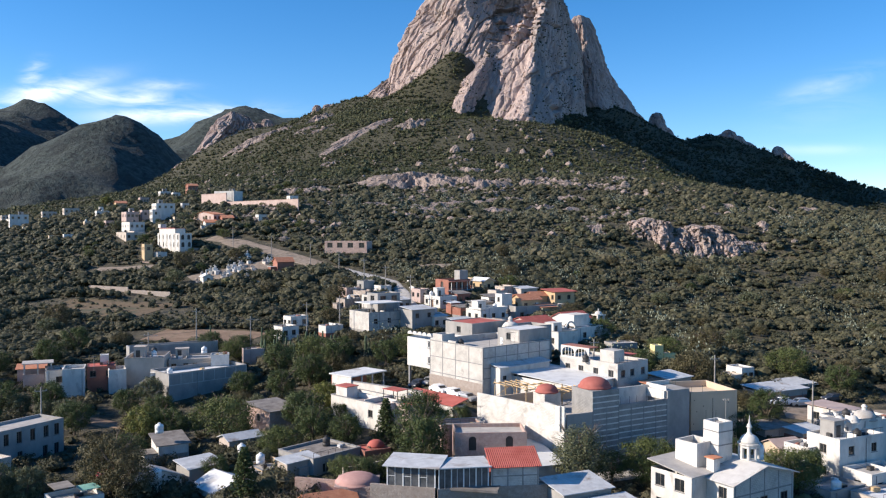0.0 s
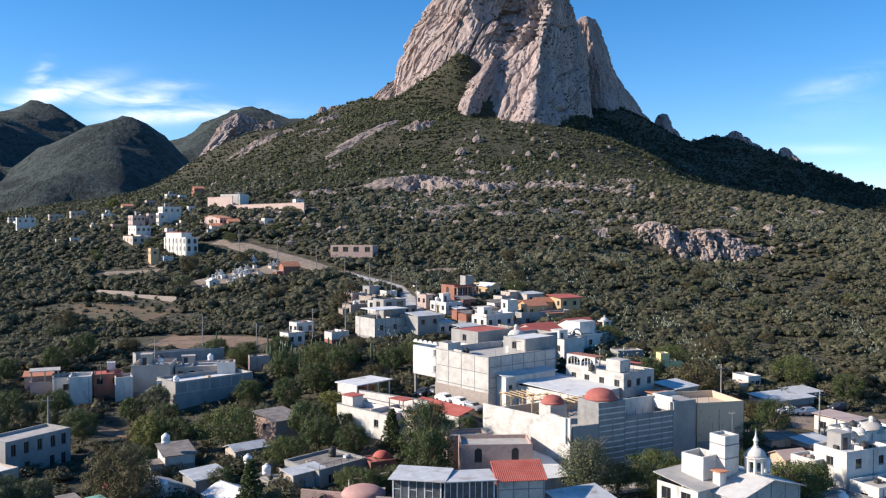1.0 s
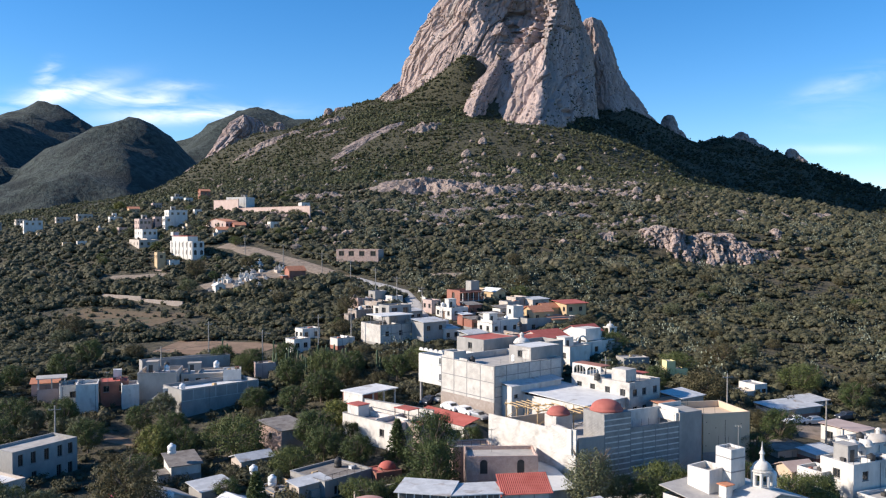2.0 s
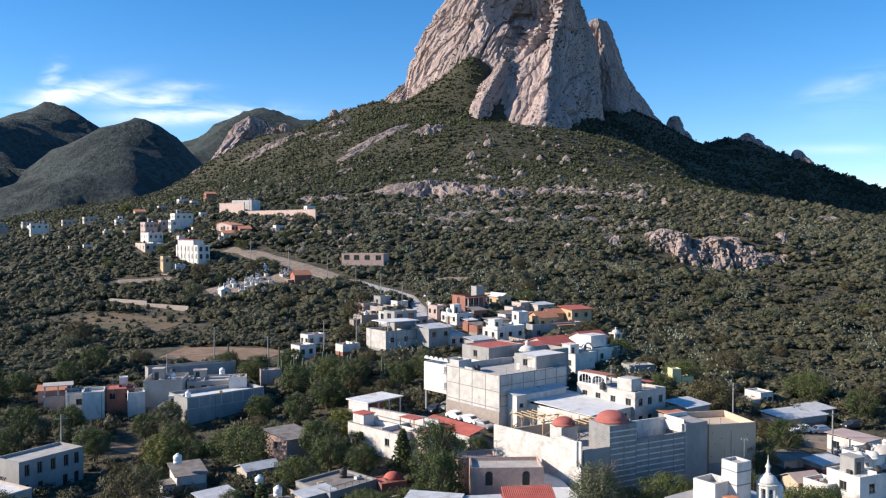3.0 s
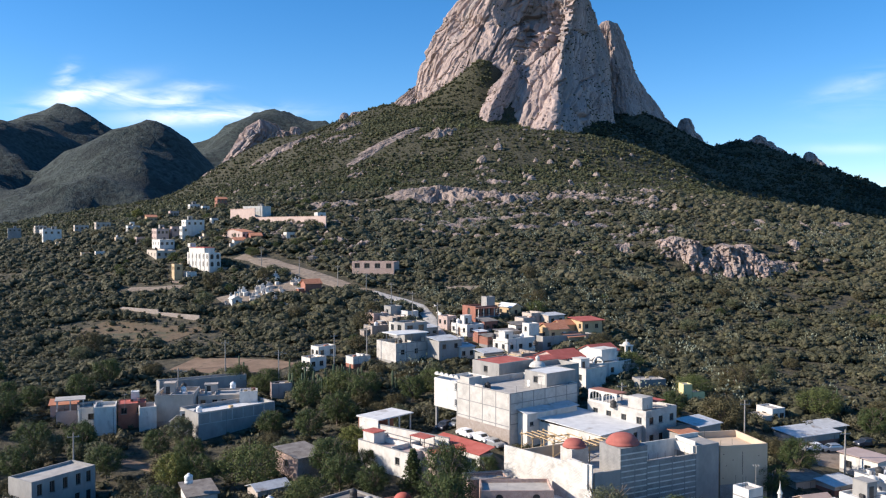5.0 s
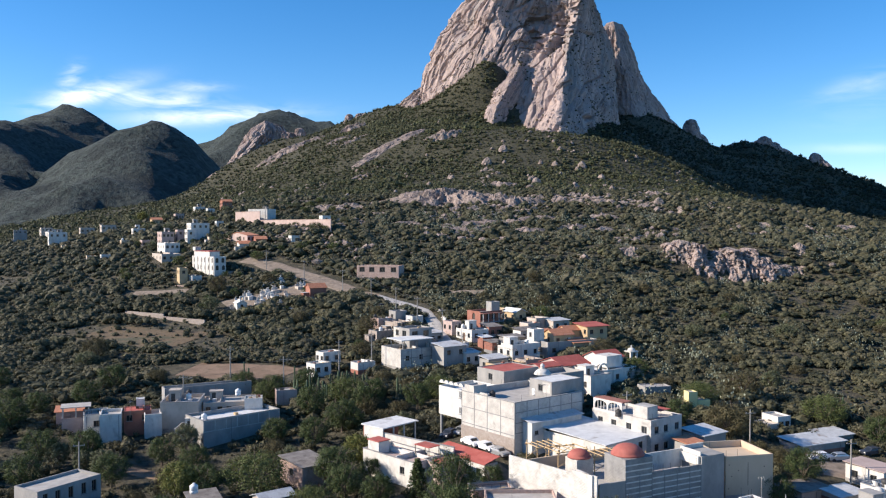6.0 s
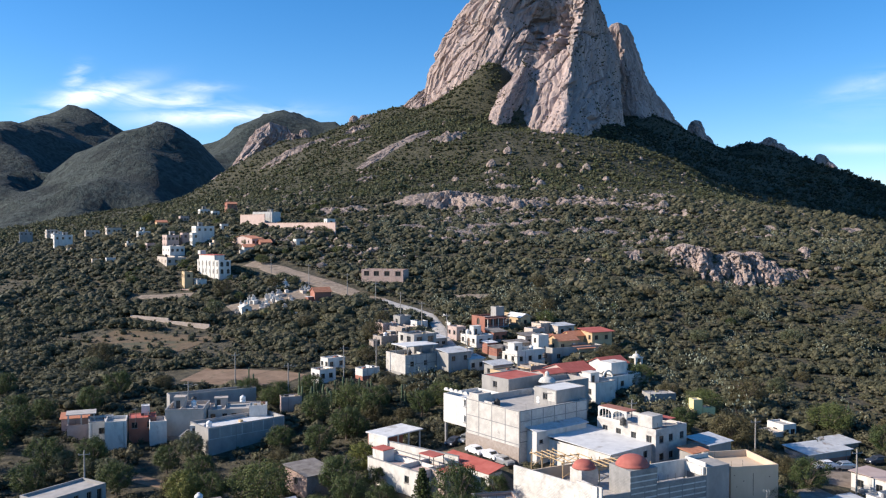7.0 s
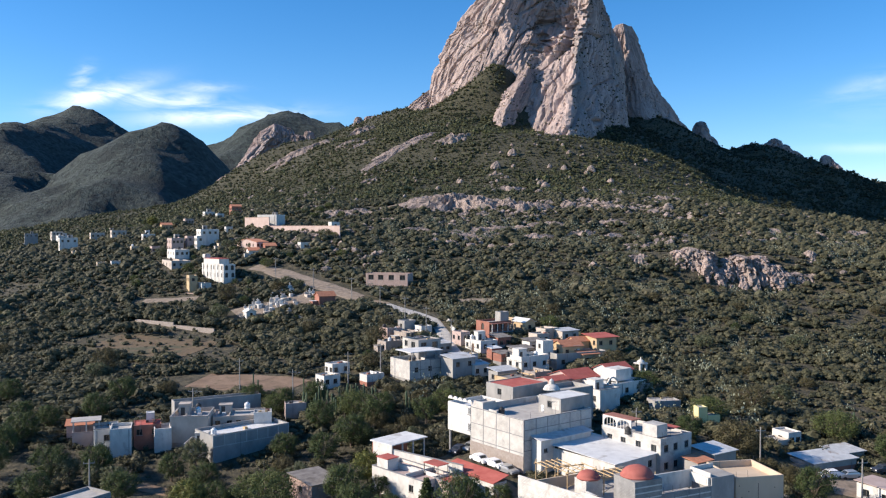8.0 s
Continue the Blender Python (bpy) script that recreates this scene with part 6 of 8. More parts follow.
# ---- white house with bell tower, on the right ----
ch = house("white house with a low gable roof and block gable wall", 33.2, 96.7, 31, 10.6, 9.5, 8.5, WHITE, PALEROOF, style="gable_front", rise=1.4, left=(2, 3), eave=0.5, win=(1.2, 1.4), detail=False)
cz = 8.5 - ch.location.z
bm = bmesh.new()
ring = [(0.2, cz - 4.5), (10.4, cz - 4.5), (10.4, cz - 0.1), (5.3, cz + 1.25), (0.2, cz - 0.1)]
lo, hi = [bm.verts.new((u, -0.04, v)) for u, v in ring], [bm.verts.new((u, -0.004, v)) for u, v in ring]
bm.faces.new(lo)
for i in range(5):
    bm.faces.new((lo[i], lo[(i + 1) % 5], hi[(i + 1) % 5], hi[i]))
part("block_gable", bm, BLOCK, ch, "bare block gable panel")
for u in (0.2, 2.7, 5.2, 7.7, 10.2):
    part("tie_column", boxes((u, -0.06, cz - 4.5, u + 0.18, -0.042, cz - 0.12 + 1.3 * max(0, 1 - abs(u - 5.2) / 5.0))), CONCRETE, ch)
part("tie_beam", boxes((0.4, -0.055, cz - 1.6, 10.2, -0.043, cz - 1.42)), CONCRETE, ch)
for u in (3.0, 4.6, 8.2):
    window_parts(ch, Matrix.Translation((u, -0.09, cz - 3.4)), 1.2, 1.3)
part("chimney", boxes((0.8, 3.6, cz - 0.2, 1.9, 4.7, cz + 2.0)), WHITE, ch)
part("chimney_cap", boxes((0.6, 3.4, cz + 2.0, 2.1, 4.9, cz + 2.12)), TILE, ch, "tiled chimney cap")
house("white wing with a pale screed shed roof", 28.9, 98.4, 36, 4.6, 6.0, 8.8, WHITE, ROOFTOP, style="shed", rise=0.9, left=(2, 2), win=(1.4, 1.5))
ct = house("white painted block tower with grey courses", 33.1, 101.8, 30, 2.4, 2.4, 14.4, WHITE, ROOFTOP, base=5.0, parapet=0.3, rods=3, name="tower", category="tower")
for z in (4.4, 6.6, 8.2):
    part("tie_beam", boxes((-0.02, -0.02, z, 2.42, 0.0, z + 0.16), (-0.021, 0.001, z, 0.0, 2.4, z + 0.16)), CONCRETE, ct)
house("white rooftop room with a ragged parapet", 30.4, 101.4, 36, 3.4, 3.2, 12.0, WHITE, ROOFTOP, base=8.0, parapet=0.8)


def bell_tower(x, y, z):
    ob = thing("bell_tower", "white octagonal bell tower with dome and spire", "bell tower", pose(x, y, z, 0, 0, 22.5))
    r = 1.2
    bm = bmesh.new()
    lathe_bm(bm, [(0, -3.5), (r, -3.5), (r, 0.25), (r + 0.08, 0.3), (r + 0.08, 0.42), (r * 0.8, 0.42), (0, 0.42)], sides=8)
    part("base", bm, WHITE, ob)
    for k in range(8):
        t = math.pi / 4 * k
        c, s = math.cos(t) * (r - 0.12), math.sin(t) * (r - 0.12)
        bm = bmesh.new()
        rod_bm(bm, (c, s, 0.42), (c, s, 2.0), 0.2, 8)
        part("pier", bm, WHITE, ob)
        t += math.pi / 8
        m = Matrix.Translation((math.cos(t) * r * 0.9, math.sin(t) * r * 0.9, 1.72)) @ Matrix.Rotation(t, 4, "Z")
        part("arch_head", boxes((-0.12, -0.38, 0, 0.08, 0.38, 0.3)), WHITE, ob, at=m)
    bm = bmesh.new()
    lathe_bm(bm, [(0, 2.0), (r + 0.05, 2.0), (r + 0.18, 2.12), (r + 0.18, 2.24), (r, 2.28), (0, 2.28)], sides=16)
    part("cornice", bm, WHITE, ob)
    part("dome", dome_bm(r * 0.98, 1.05, 2.28, sides=20), WHITE, ob, smooth=True)
    bm = bmesh.new()
    lathe_bm(bm, [(0, 3.28), (0.34, 3.28), (0.34, 3.4), (0.24, 3.45), (0.24, 4.05), (0.36, 4.12), (0.3, 4.25), (0.14, 4.6), (0.05, 5.2), (0.02, 5.6), (0, 5.62)], sides=12)
    part("spire", bm, WHITE, ob)
    bm = bmesh.new()
    lathe_bm(bm, [(0, 1.5), (0.08, 1.5), (0.16, 1.35), (0.22, 1.1), (0.34, 0.9), (0.3, 0.88), (0, 1.2)], sides=12)
    part("bell", bm, STEEL, ob)


bell_tower(37.0, 102.4, 9.7)
cyl_tank(38.6, 103.6, 9.6, 0.6, 2.0)

# ---- right edge ----
rb = house("white two-storey flat-roofed house with rooftop domes", 51.6, 110.2, 26, 8.6, 5.2, 10.3, WHITE, ROOFWHITE, left=(2, 1), front=(1, 2), parapet=0.4)
house("white upper room with a blue dome behind it", 56.0, 116.0, 26, 6.0, 5.0, 11.4, WHITE, ROOFWHITE, left=(1, 1), parapet=0.3)
house("white lower house with stepped wall", 48.6, 112.6, 28, 3.6, 4.0, 8.6, WHITE, ROOFTOP, left=(1, 1), parapet=0.4)
house("white terrace house with arched doorway", 53.6, 105.8, 26, 7.2, 4.2, 7.0, WHITE, ROOFTOP, left=(1, 1), front=(1, 2), parapet=0.5)
house("grey low house with a water tank", 47.0, 102.6, 28, 6.5, 4.5, 5.8, GREY, ROOFTOP, left=(1, 2), parapet=0.4)
house("pale blue flat roofed house", 52.0, 99.8, 26, 6.5, 4.5, 5.6, BLUEWASH, ROOFWHITE, parapet=0.3)
house("white house beyond with grey shade wall", 61.5, 121.0, 26, 5.0, 5.0, 10.4, WHITE, ROOFTOP, left=(1, 1), front=(1, 2), parapet=0.4)
for x, y, z, r in ((52.6, 114.4, 9.9, 0.8), (54.4, 116.4, 11.0, 0.75), (56.4, 116.6, 11.0, 0.75)):
    ob = thing("cupola", "small white rooftop dome", "cupola", pose(x, y, z), "small white rooftop domes")
    part("shell", dome_bm(r, r * 1.05, 0.3, lip=0.08), WHITE, ob, smooth=True)
ob = thing("cupola", "pale tiled dome with a lantern", "cupola", pose(59.2, 119.2, 10.9))
part("shell", dome_bm(1.6, 1.1, 0.3, lip=0.12), ROOFTOP, ob, smooth=True)
bm = bmesh.new()
lathe_bm(bm, [(0, 1.35), (0.35, 1.35), (0.35, 1.8), (0.45, 1.85), (0.2, 2.15), (0, 2.2)], sides=8)
part("lantern", bm, WHITE, ob)
cyl_tank(48.6, 104.6, 5.4, 0.6, 1.4)
house("small white house at the edge of the scrub", 59.2, 168.2, 24, 3.2, 4.4, 10.0, WHITE, ROOFTOP, front=(1, 2), left=(1, 1), parapet=0.3)
house("dark blue-grey garage wall beside a white house", 56.6, 166.0, 24, 2.6, 4.0, 9.0, BLUEWASH, ROOFTOP, parapet=0.3)
house("open workshop under broad pale metal roofing", 58.6, 153.8, 26, 10.4, 5.6, 7.9, GREY, TIN, style="shed", rise=0.5)
house("second sheet roof of an open workshop", 66.0, 160.4, 26, 6.0, 4.4, 8.0, GREY, TIN, style="shed", rise=0.4)
house("pink-roofed white roadside house", 65.4, 138.2, 34, 4.6, 6.6, 7.8, WHITE, SALMON, left=(1, 2), front=(1, 2), style="shed", rise=0.3)
house("bluish shed with cluttered dark roof", 50.3, 132.4, 26, 6.0, 4.0, 6.2, BLUEWASH, ROOFGREY, style="shed", rise=0.4, front=(1, 2))
house("low pale blue shed beside a dark lean-to", 55.6, 131.0, 26, 5.5, 4.0, 6.0, BLUEWASH, TIN, style="shed", rise=0.3)
house("dark lean-to with tarpaulin roof", 46.5, 134.0, 26, 4.0, 4.0, 6.4, GREY, ROOFGREY, style="shed", rise=0.3)
house("cream stall with a faded cloth awning", 48.0, 121.0, 20, 4.2, 3.6, 6.4, BEIGE, SALMON, style="gable", rise=0.8)
house("long low grey wall house at the scrub edge", 36.5, 183.5, 14, 6.0, 4.0, 12.8, GREY, ROOFTOP, parapet=0.2)

# ---- upper part of the town, far left ----
hotel = house("white hotel with arcaded facade and red roof terrace", -102.0, 330.5, 44, 5.0, 19.0, 35.4, WHITE, ROOFTOP, left=(2, 6), front=(2, 2), parapet=0.5, win=(1.3, 1.9), name="hotel", arched=True, category="hotel")
hz = 35.4 - hotel.location.z
part("upper_floor", boxes((0.6, 5.0, hz - 0.6, 4.9, 18.6, hz + 1.9)), WHITE, hotel)
part("upper_roof", boxes((0.4, 4.8, hz + 1.902, 5.1, 18.8, hz + 2.1)), ROOFRED, hotel, "red roof terrace")
part("stair_turret", boxes((0.2, 16.6, hz + 2.102, 2.6, 18.9, hz + 3.6)), WHITE, hotel)
for k in range(6):
    part("pilaster", boxes((-0.14, 0.5 + k * 3.4, 0.0, -0.004, 0.95 + k * 3.4, hz - 0.1)), WHITE, hotel)
terrace = thing("yard_wall", "stepped grey stone terrace wall below a white hotel", "wall", pose(-106.5, 318.0, 24.5, 0, 0, 52))
part("wall", boxes((0, 0, -6, 8, 0.4, 0.0), (8.002, 0, -5, 16, 0.4, 2.6), (16.002, 0, -4, 25, 0.4, 5.2)), RUBBLE, terrace)
part("side_wall", boxes((-9.0, 0.0, -6, -0.002, 0.4, 0.3)), PINK, terrace, at=Matrix.Rotation(radians(-78), 4, "Z"))
house("ochre house below a white hotel", -113.3, 323.5, 30, 3.1, 5.4, 31.3, OCHRE, ROOFTOP, left=(1, 2), front=(1, 1), parapet=0.3)
house("white terrace block in front of a hotel", -108.4, 323.5, 40, 3.8, 6.8, 28.3, WHITE, ROOFTOP, parapet=0.6, left=(1, 2))
for x, y, a, lr, ll, top, wl, rf, lab in (
        (-223.7, 440.5, 30, 8.9, 10.3, 44.3, WHITE, ROOFTOP, "white two-storey house at the village edge"),
        (-228.4, 486.5, 30, 7.6, 8.8, 46.6, BLUEWASH, ROOFTOP, "blue-grey house among village trees"),
        (-207.0, 466.5, 30, 7.7, 8.9, 48.1, BLUEWASH, ROOFTOP, "blue-washed house above the village"),
        (-203.3, 413.0, 30, 5.3, 6.1, 37.9, BEIGE, ROOFTOP, "low beige house below a white one"),
        (-172.2, 410.0, 30, 4.9, 5.7, 40.6, BEIGE, ROOFGREY, "low tan ruin wall house in the scrub"),
        (-157.4, 398.5, 30, 3.7, 6.3, 40.8, SALMON, ROOFTOP, "pink house beside a stepped one"),
        (-135.0, 442.0, 28, 3.6, 4.5, 50.2, WHITE, ROOFTOP, "small white house above tiled galleries"),
        (-183.0, 478.0, 30, 5.7, 6.6, 51.2, OCHRE, TILE, "ochre house with a tiled roof up the slope"),
        (-133.0, 358.0, 34, 8.0, 17.0, 35.6, BLUEWASH, ROOFTOP, "white lower terrace of a stepped house"),
        (-136.5, 371.5, 34, 6.4, 14.0, 40.0, WHITE, ROOFTOP, "bluish white stepped house on the slope"),
        (-145.5, 392.0, 34, 5.6, 9.0, 44.8, SALMON, ROOFTOP, "pink upper storey of a stepped house"),
        (-140.4, 398.5, 34, 3.0, 4.5, 45.8, SALMON, ROOFRED, "salmon house with a red roof edge"),
        (-134.4, 400.0, 30, 8.6, 10.5, 49.0, WHITE, ROOFTOP, "tall white windowed house on the slope"),
        (-132.8, 390.0, 32, 3.4, 5.4, 45.9, WHITE, ROOFTOP, "white wing of a tall windowed house"),
        (-100.5, 374.0, 40, 5.4, 21.0, 43.4, SALMON, TILE, "long house with arcaded galleries under brown tiles"),
        (-95.4, 369.0, 24, 4.8, 7.2, 41.8, RUST, TILE, "small terracotta house with a tiled roof"),
        (-102.0, 366.5, 24, 4.8, 7.2, 39.8, WHITE, TILE, "low white house with a tiled roof"),
        (-151.8, 509.0, 30, 5.8, 6.7, 62.5, RUST, TILE, "terracotta house under orange roof tiles"),
        (-171.5, 518.5, 30, 6.0, 6.9, 59.5, WHITE, ROOFTOP, "white flat-roofed house on the ridge"),
        (-157.2, 497.5, 30, 4.1, 4.7, 58.0, WHITE, ROOFTOP, "small white house on the hillside"),
        (-174.5, 492.0, 30, 5.0, 5.7, 54.8, SALMON, ROOFTOP, "salmon house among garden trees"),
        (-174.8, 378.5, 30, 4.0, 4.6, 34.1, BEIGE, ROOFTOP, "low pale house behind trees"),
        (-166.7, 375.0, 30, 4.0, 4.6, 34.7, WHITE, ROOFTOP, "low white house behind trees"),
        (-178.7, 440.5, 30, 6.1, 7.0, 46.3, WHITE, ROOFTOP, "white house stepping up the slope"),
        (-80.2, 371.0, 28, 4.0, 5.0, 43.3, WHITE, ROOFTOP, "low white house beneath a long wall"),
        (-121.8, 387.5, 28, 6.5, 5.3, 42.5, BEIGE, ROOFTOP, "low pale walled yard house"),
        (-317, 622, 34, 9, 12, 43.5, WHITE, ROOFTOP, "white three-storey house on the plain"),
        (-331, 640, 34, 8, 8, 46.5, BLUEWASH, ROOFTOP, "bluish flat house on the plain"),
        (-275, 610, 30, 12, 7, 48.0, BLUEWASH, ROOFTOP, "blue-grey house on the far plain"),
        (-246, 590, 30, 7, 6, 48.5, OCHRE, ROOFTOP, "ochre house on the far plain"),
        (-232, 575, 30, 8, 6, 50.5, WHITE, ROOFTOP, "white low house on the far plain"),
        (-215, 560, 30, 7, 6, 51.0, SALMON, TILE, "salmon house with tiled roof far off"),
        (-345, 665, 30, 12, 7, 45.0, WHITE, ROOFTOP, "white long house on the far plain"),
        (-380, 690, 30, 10, 8, 44.5, GREY, ROOFTOP, "grey house on the far plain")):
    house(lab, x, y, a, lr, ll, top, wl, rf, left=(2 if top - height(x, y) > 5.6 else 1, 3), front=(1, 3), parapet=0.4, name="house", style="gable" if rf is TILE else "flat", rise=1.2)
pw = thing("yard_wall", "long pink rendered estate wall on the hillside", "wall", pose(-128.0, 452.5, 49.3, 0, 0, -46.4))
part("wall", boxes((0, 0, -12, 26, 0.4, 5.6), (26.002, 0, -12, 90.4, 0.4, 1.2)), SALMON, pw)
part("coping", boxes((-0.1, -0.1, 5.602, 26.1, 0.5, 5.8), (26.15, -0.1, 1.202, 90.5, 0.5, 1.35)), PINK, pw)
house("pale estate house inside a long wall", -119.5, 446, -20, 12, 8, 56.5, WHITE, ROOFTOP, left=(1, 2), parapet=0.4)
house("white gate house inside a long wall", -71.2, 397.0, 26, 4.0, 5.5, 52.4, WHITE, ROOFTOP, left=(1, 1), front=(1, 1), parapet=0.3)
ruin = house("roofless brown block shell of a house", -44.5, 320.5, -12, 16.5, 7.0, 32.6, PINK, EARTH, front=(1, 4), left=(1, 1), parapet=0.5, win=(2.1, 1.8), name="ruin", category="ruin")
house("small brick shelter with tiled roof", -57.5, 296.0, 30, 6.0, 5.0, 25.8, RUST, TILE, style="gable", rise=1.4)


def graveyard():
    ob = house("tiny white chapel with bell arch", -80.5, 286.0, 30, 3.4, 4.2, 21.2, WHITE, ROOFWHITE, style="gable_front", rise=0.9, name="chapel", category="chapel", front=(1, 1), win=(0.9, 1.6))
    t = 21.2 - ob.location.z
    part("bell_arch", boxes((0.9, 0.02, t + 0.6, 1.3, 0.4, t + 2.0), (2.1, 0.02, t + 0.6, 2.5, 0.4, t + 2.0), (0.9, 0.021, t + 2.002, 2.5, 0.4, t + 2.4)), WHITE, ob)
    wall = thing("yard_wall", "low pale graveyard wall", "wall", pose(-120.7, 290.0, 15.4, 0, 0, -30.4))
    part("wall", boxes((0, 0, -3, 19.8, 0.35, 2.7), (19.802, 0, -3, 39.5, 0.35, 1.9)), RUBBLE, wall)
    FOOTPRINTS.append((-120.7, 290.0, -30.4, 39.5, 0.5))
    FOOTPRINTS.append((-123.7, 284.8, -30.4, 39.5, 5.0))
    rng = random.Random(11)
    kinds = []
    for w, d, h, m in ((1.0, 2.0, 0.9, WHITE), (0.9, 1.9, 1.6, WHITE), (1.3, 2.2, 1.2, BLUEWASH), (1.0, 2.0, 1.3, BLOCK)):
        kinds.append((data_of("slab", boxes((-w / 2, -d / 2, -0.5, w / 2, d / 2, h * 0.5)), m), data_of("headstone", boxes((-w / 2, d / 2 - 0.25, h * 0.5, w / 2, d / 2, h), (-0.08, d / 2 - 0.2, h, 0.08, d / 2 - 0.05, h + 0.6), (-0.25, d / 2 - 0.19, h + 0.3, 0.25, d / 2 - 0.06, h + 0.42)), m)))
    for i in range(64):
        x, y = rng.uniform(-84, -62), rng.uniform(284, 318)
        if abs(x + 79) < 4 and y < 294:
            continue
        ob = thing("tomb", "pale painted tomb with headstone on a slope", "tomb", on(x, y, rng.uniform(20, 40)), "graveyard tombs")
        ob.scale = [rng.uniform(0.9, 1.5)] * 3
        s, hd = rng.choice(kinds)
        part("slab", s, None, ob)
        part("headstone", hd, None, ob)


graveyard()


# ---- lanes, yards and fields ----
def strip(name, label, line, width, material, lift=0.12, category="road"):
    """A road or field laid on the land along a line of (x, y)."""
    pts = []
    for (x0, y0), (x1, y1) in zip(line, line[1:]):
        n = max(2, int(math.hypot(x1 - x0, y1 - y0) / 2.0))
        pts += [(x0 + (x1 - x0) * i / n, y0 + (y1 - y0) * i / n) for i in range(n)]
    pts.append(line[-1])
    verts, m = [], 7
    for i, (x, y) in enumerate(pts):
        (ax, ay), (bx, by) = pts[max(i - 1, 0)], pts[min(i + 1, len(pts) - 1)]
        d = math.hypot(bx - ax, by - ay) or 1
        nx, ny = -(by - ay) / d, (bx - ax) / d
        w = width * (1 + 0.18 * fbm(x * 0.1, y * 0.1, 2.0))
        for k in range(m):
            u = (k / (m - 1) - 0.5) * w
            px, py = x + nx * u, y + ny * u
            verts.append((px, py, height(px, py) + lift - (0.5 if k in (0, m - 1) else 0)))
        LANES.append((x, y, width / 2 + (1.8 if category == 'road' else -1.5)))
    return tagged(new(name, mesh_of(name, verts, grid_faces(m, len(pts)), material, True)), label, category, kind="structure")


LANES = []
PAVING = surface("pale_paving", (0.34, 0.32, 0.30), (0.46, 0.44, 0.41), 0.6, 0.95, 0.3, 4.0, (0.26, 0.24, 0.22), 0.3, 0.6)
strip("road", "pale dirt track climbing across the slope", [(-88, 345), (-70, 328), (-54, 313), (-44, 303), (-34, 296)], 7.0, DIRT)
strip("road", "paved lane running down between houses", [(-34, 296), (-22.7, 283), (-16, 273), (-12.4, 256), (-10.2, 243), (-7.5, 233), (-4, 222)], 5.0, PAVING)
strip("road", "dirt shoulder beside the upper track", [(-96, 352), (-80, 342), (-60, 322), (-45, 306)], 9.0, DIRT, 0.06)
strip("road", "dusty car yard below a block building", [(-9, 150), (-3, 144), (2, 138), (5, 133)], 9.0, EARTH)
strip("road", "pale dusty roadside clearing", [(60, 150), (68, 148), (80, 146), (95, 146)], 13.0, DIRT)
strip("road", "shaded lane below the trees", [(-66, 150), (-58, 146), (-50, 142)], 4.0, EARTH)
strip("road", "lane between walls and trees", [(18, 111), (24, 113), (32, 115), (40, 117), (46, 120)], 4.0, PAVING)
strip("field", "bare reddish earth clearing", [(-73, 215), (-63, 213), (-53, 211), (-46, 208)], 20, EARTH, 0.1, "field")
strip("field", "dry brown fallow field", [(-122, 264), (-106, 258), (-84, 251)], 29, surface("dry_grass_field", (0.095, 0.066, 0.036), (0.18, 0.125, 0.068), 0.9, 0.95, 0.5, 2.0, (0.08, 0.075, 0.04), 0.12, 0.52), 0.1, "field")
strip("road", "dusty forecourt below a white hotel", [(-128, 315), (-118, 314), (-107, 314)], 7.0, DIRT, 0.1)
strip("field", "pale cleared terrace on the slope", [(-20, 300), (-8, 298), (6, 297)], 7, DIRT, 0.08, "field")
strip("field", "dusty graveyard terrace", [(-86, 292), (-74, 300), (-62, 310)], 18, DIRT, 0.08, "field")


# ---- scrub ----
def ico():
    bm = bmesh.new()
    bmesh.ops.create_icosphere(bm, subdivisions=1, radius=1.0)
    v = np.array([x.co[:] for x in bm.verts])
    f = np.array([[q.index for q in p.verts] for p in bm.faces])
    bm.free()
    return v, f


ICO_V, ICO_F = ico()
OCT_V = np.array([(1, 0, 0), (0, 1, 0), (-1, 0, 0), (0, -1, 0), (0, 0, 1), (0, 0, -1)], float)
OCT_F = np.array([(0, 1, 4), (1, 2, 4), (2, 3, 4), (3, 0, 4), (1, 0, 5), (2, 1, 5), (3, 2, 5), (0, 3, 5)])


def bush_form(seed, lobes, leaves, leaf=0.2, inner=0.9, core=None):
    """A shrub one metre in radius as arrays of triangles: lumpy lobes and loose leaf sprays round them."""
    g = np.random.RandomState(seed)
    tris = []
    cents = []
    for k in range(lobes):
        t = 2 * np.pi * k / max(lobes, 1) + g.uniform(-0.5, 0.5)
        d = 0.0 if lobes == 1 else g.uniform(0.25, 0.62)
        c = np.array([d * np.cos(t), d * np.sin(t), g.uniform(0.35, 0.85)])
        r = 0.86 if lobes == 1 else g.uniform(0.36, 0.58)
        cents.append((c, r))
        cv, cf = core or (ICO_V, ICO_F)
        v = cv * r * inner * (1 + g.uniform(-0.28, 0.22, (len(cv), 1))) * np.array([1, 1, 0.82]) + c
        tris.append(v[cf])
    for k in range(leaves):
        c, r = cents[g.randint(len(cents))]
        n = g.normal(size=3)
        n[2] = abs(n[2]) * 0.9 - 0.15
        n /= np.linalg.norm(n)
        p = c + n * r * g.uniform(0.72, 1.15) * np.array([1, 1, 0.85])
        a = np.cross(n, g.normal(size=3))
        a /= np.linalg.norm(a) + 1e-6
        b = np.cross(n, a) + n * g.uniform(-0.7, 0.7)
        s = leaf * g.uniform(0.6, 1.4)
        tris.append(np.array([[p - a * s, p + a * s * 0.7 + b * s * 0.4, p + b * s * 1.3]]))
    return np.concatenate(tris)


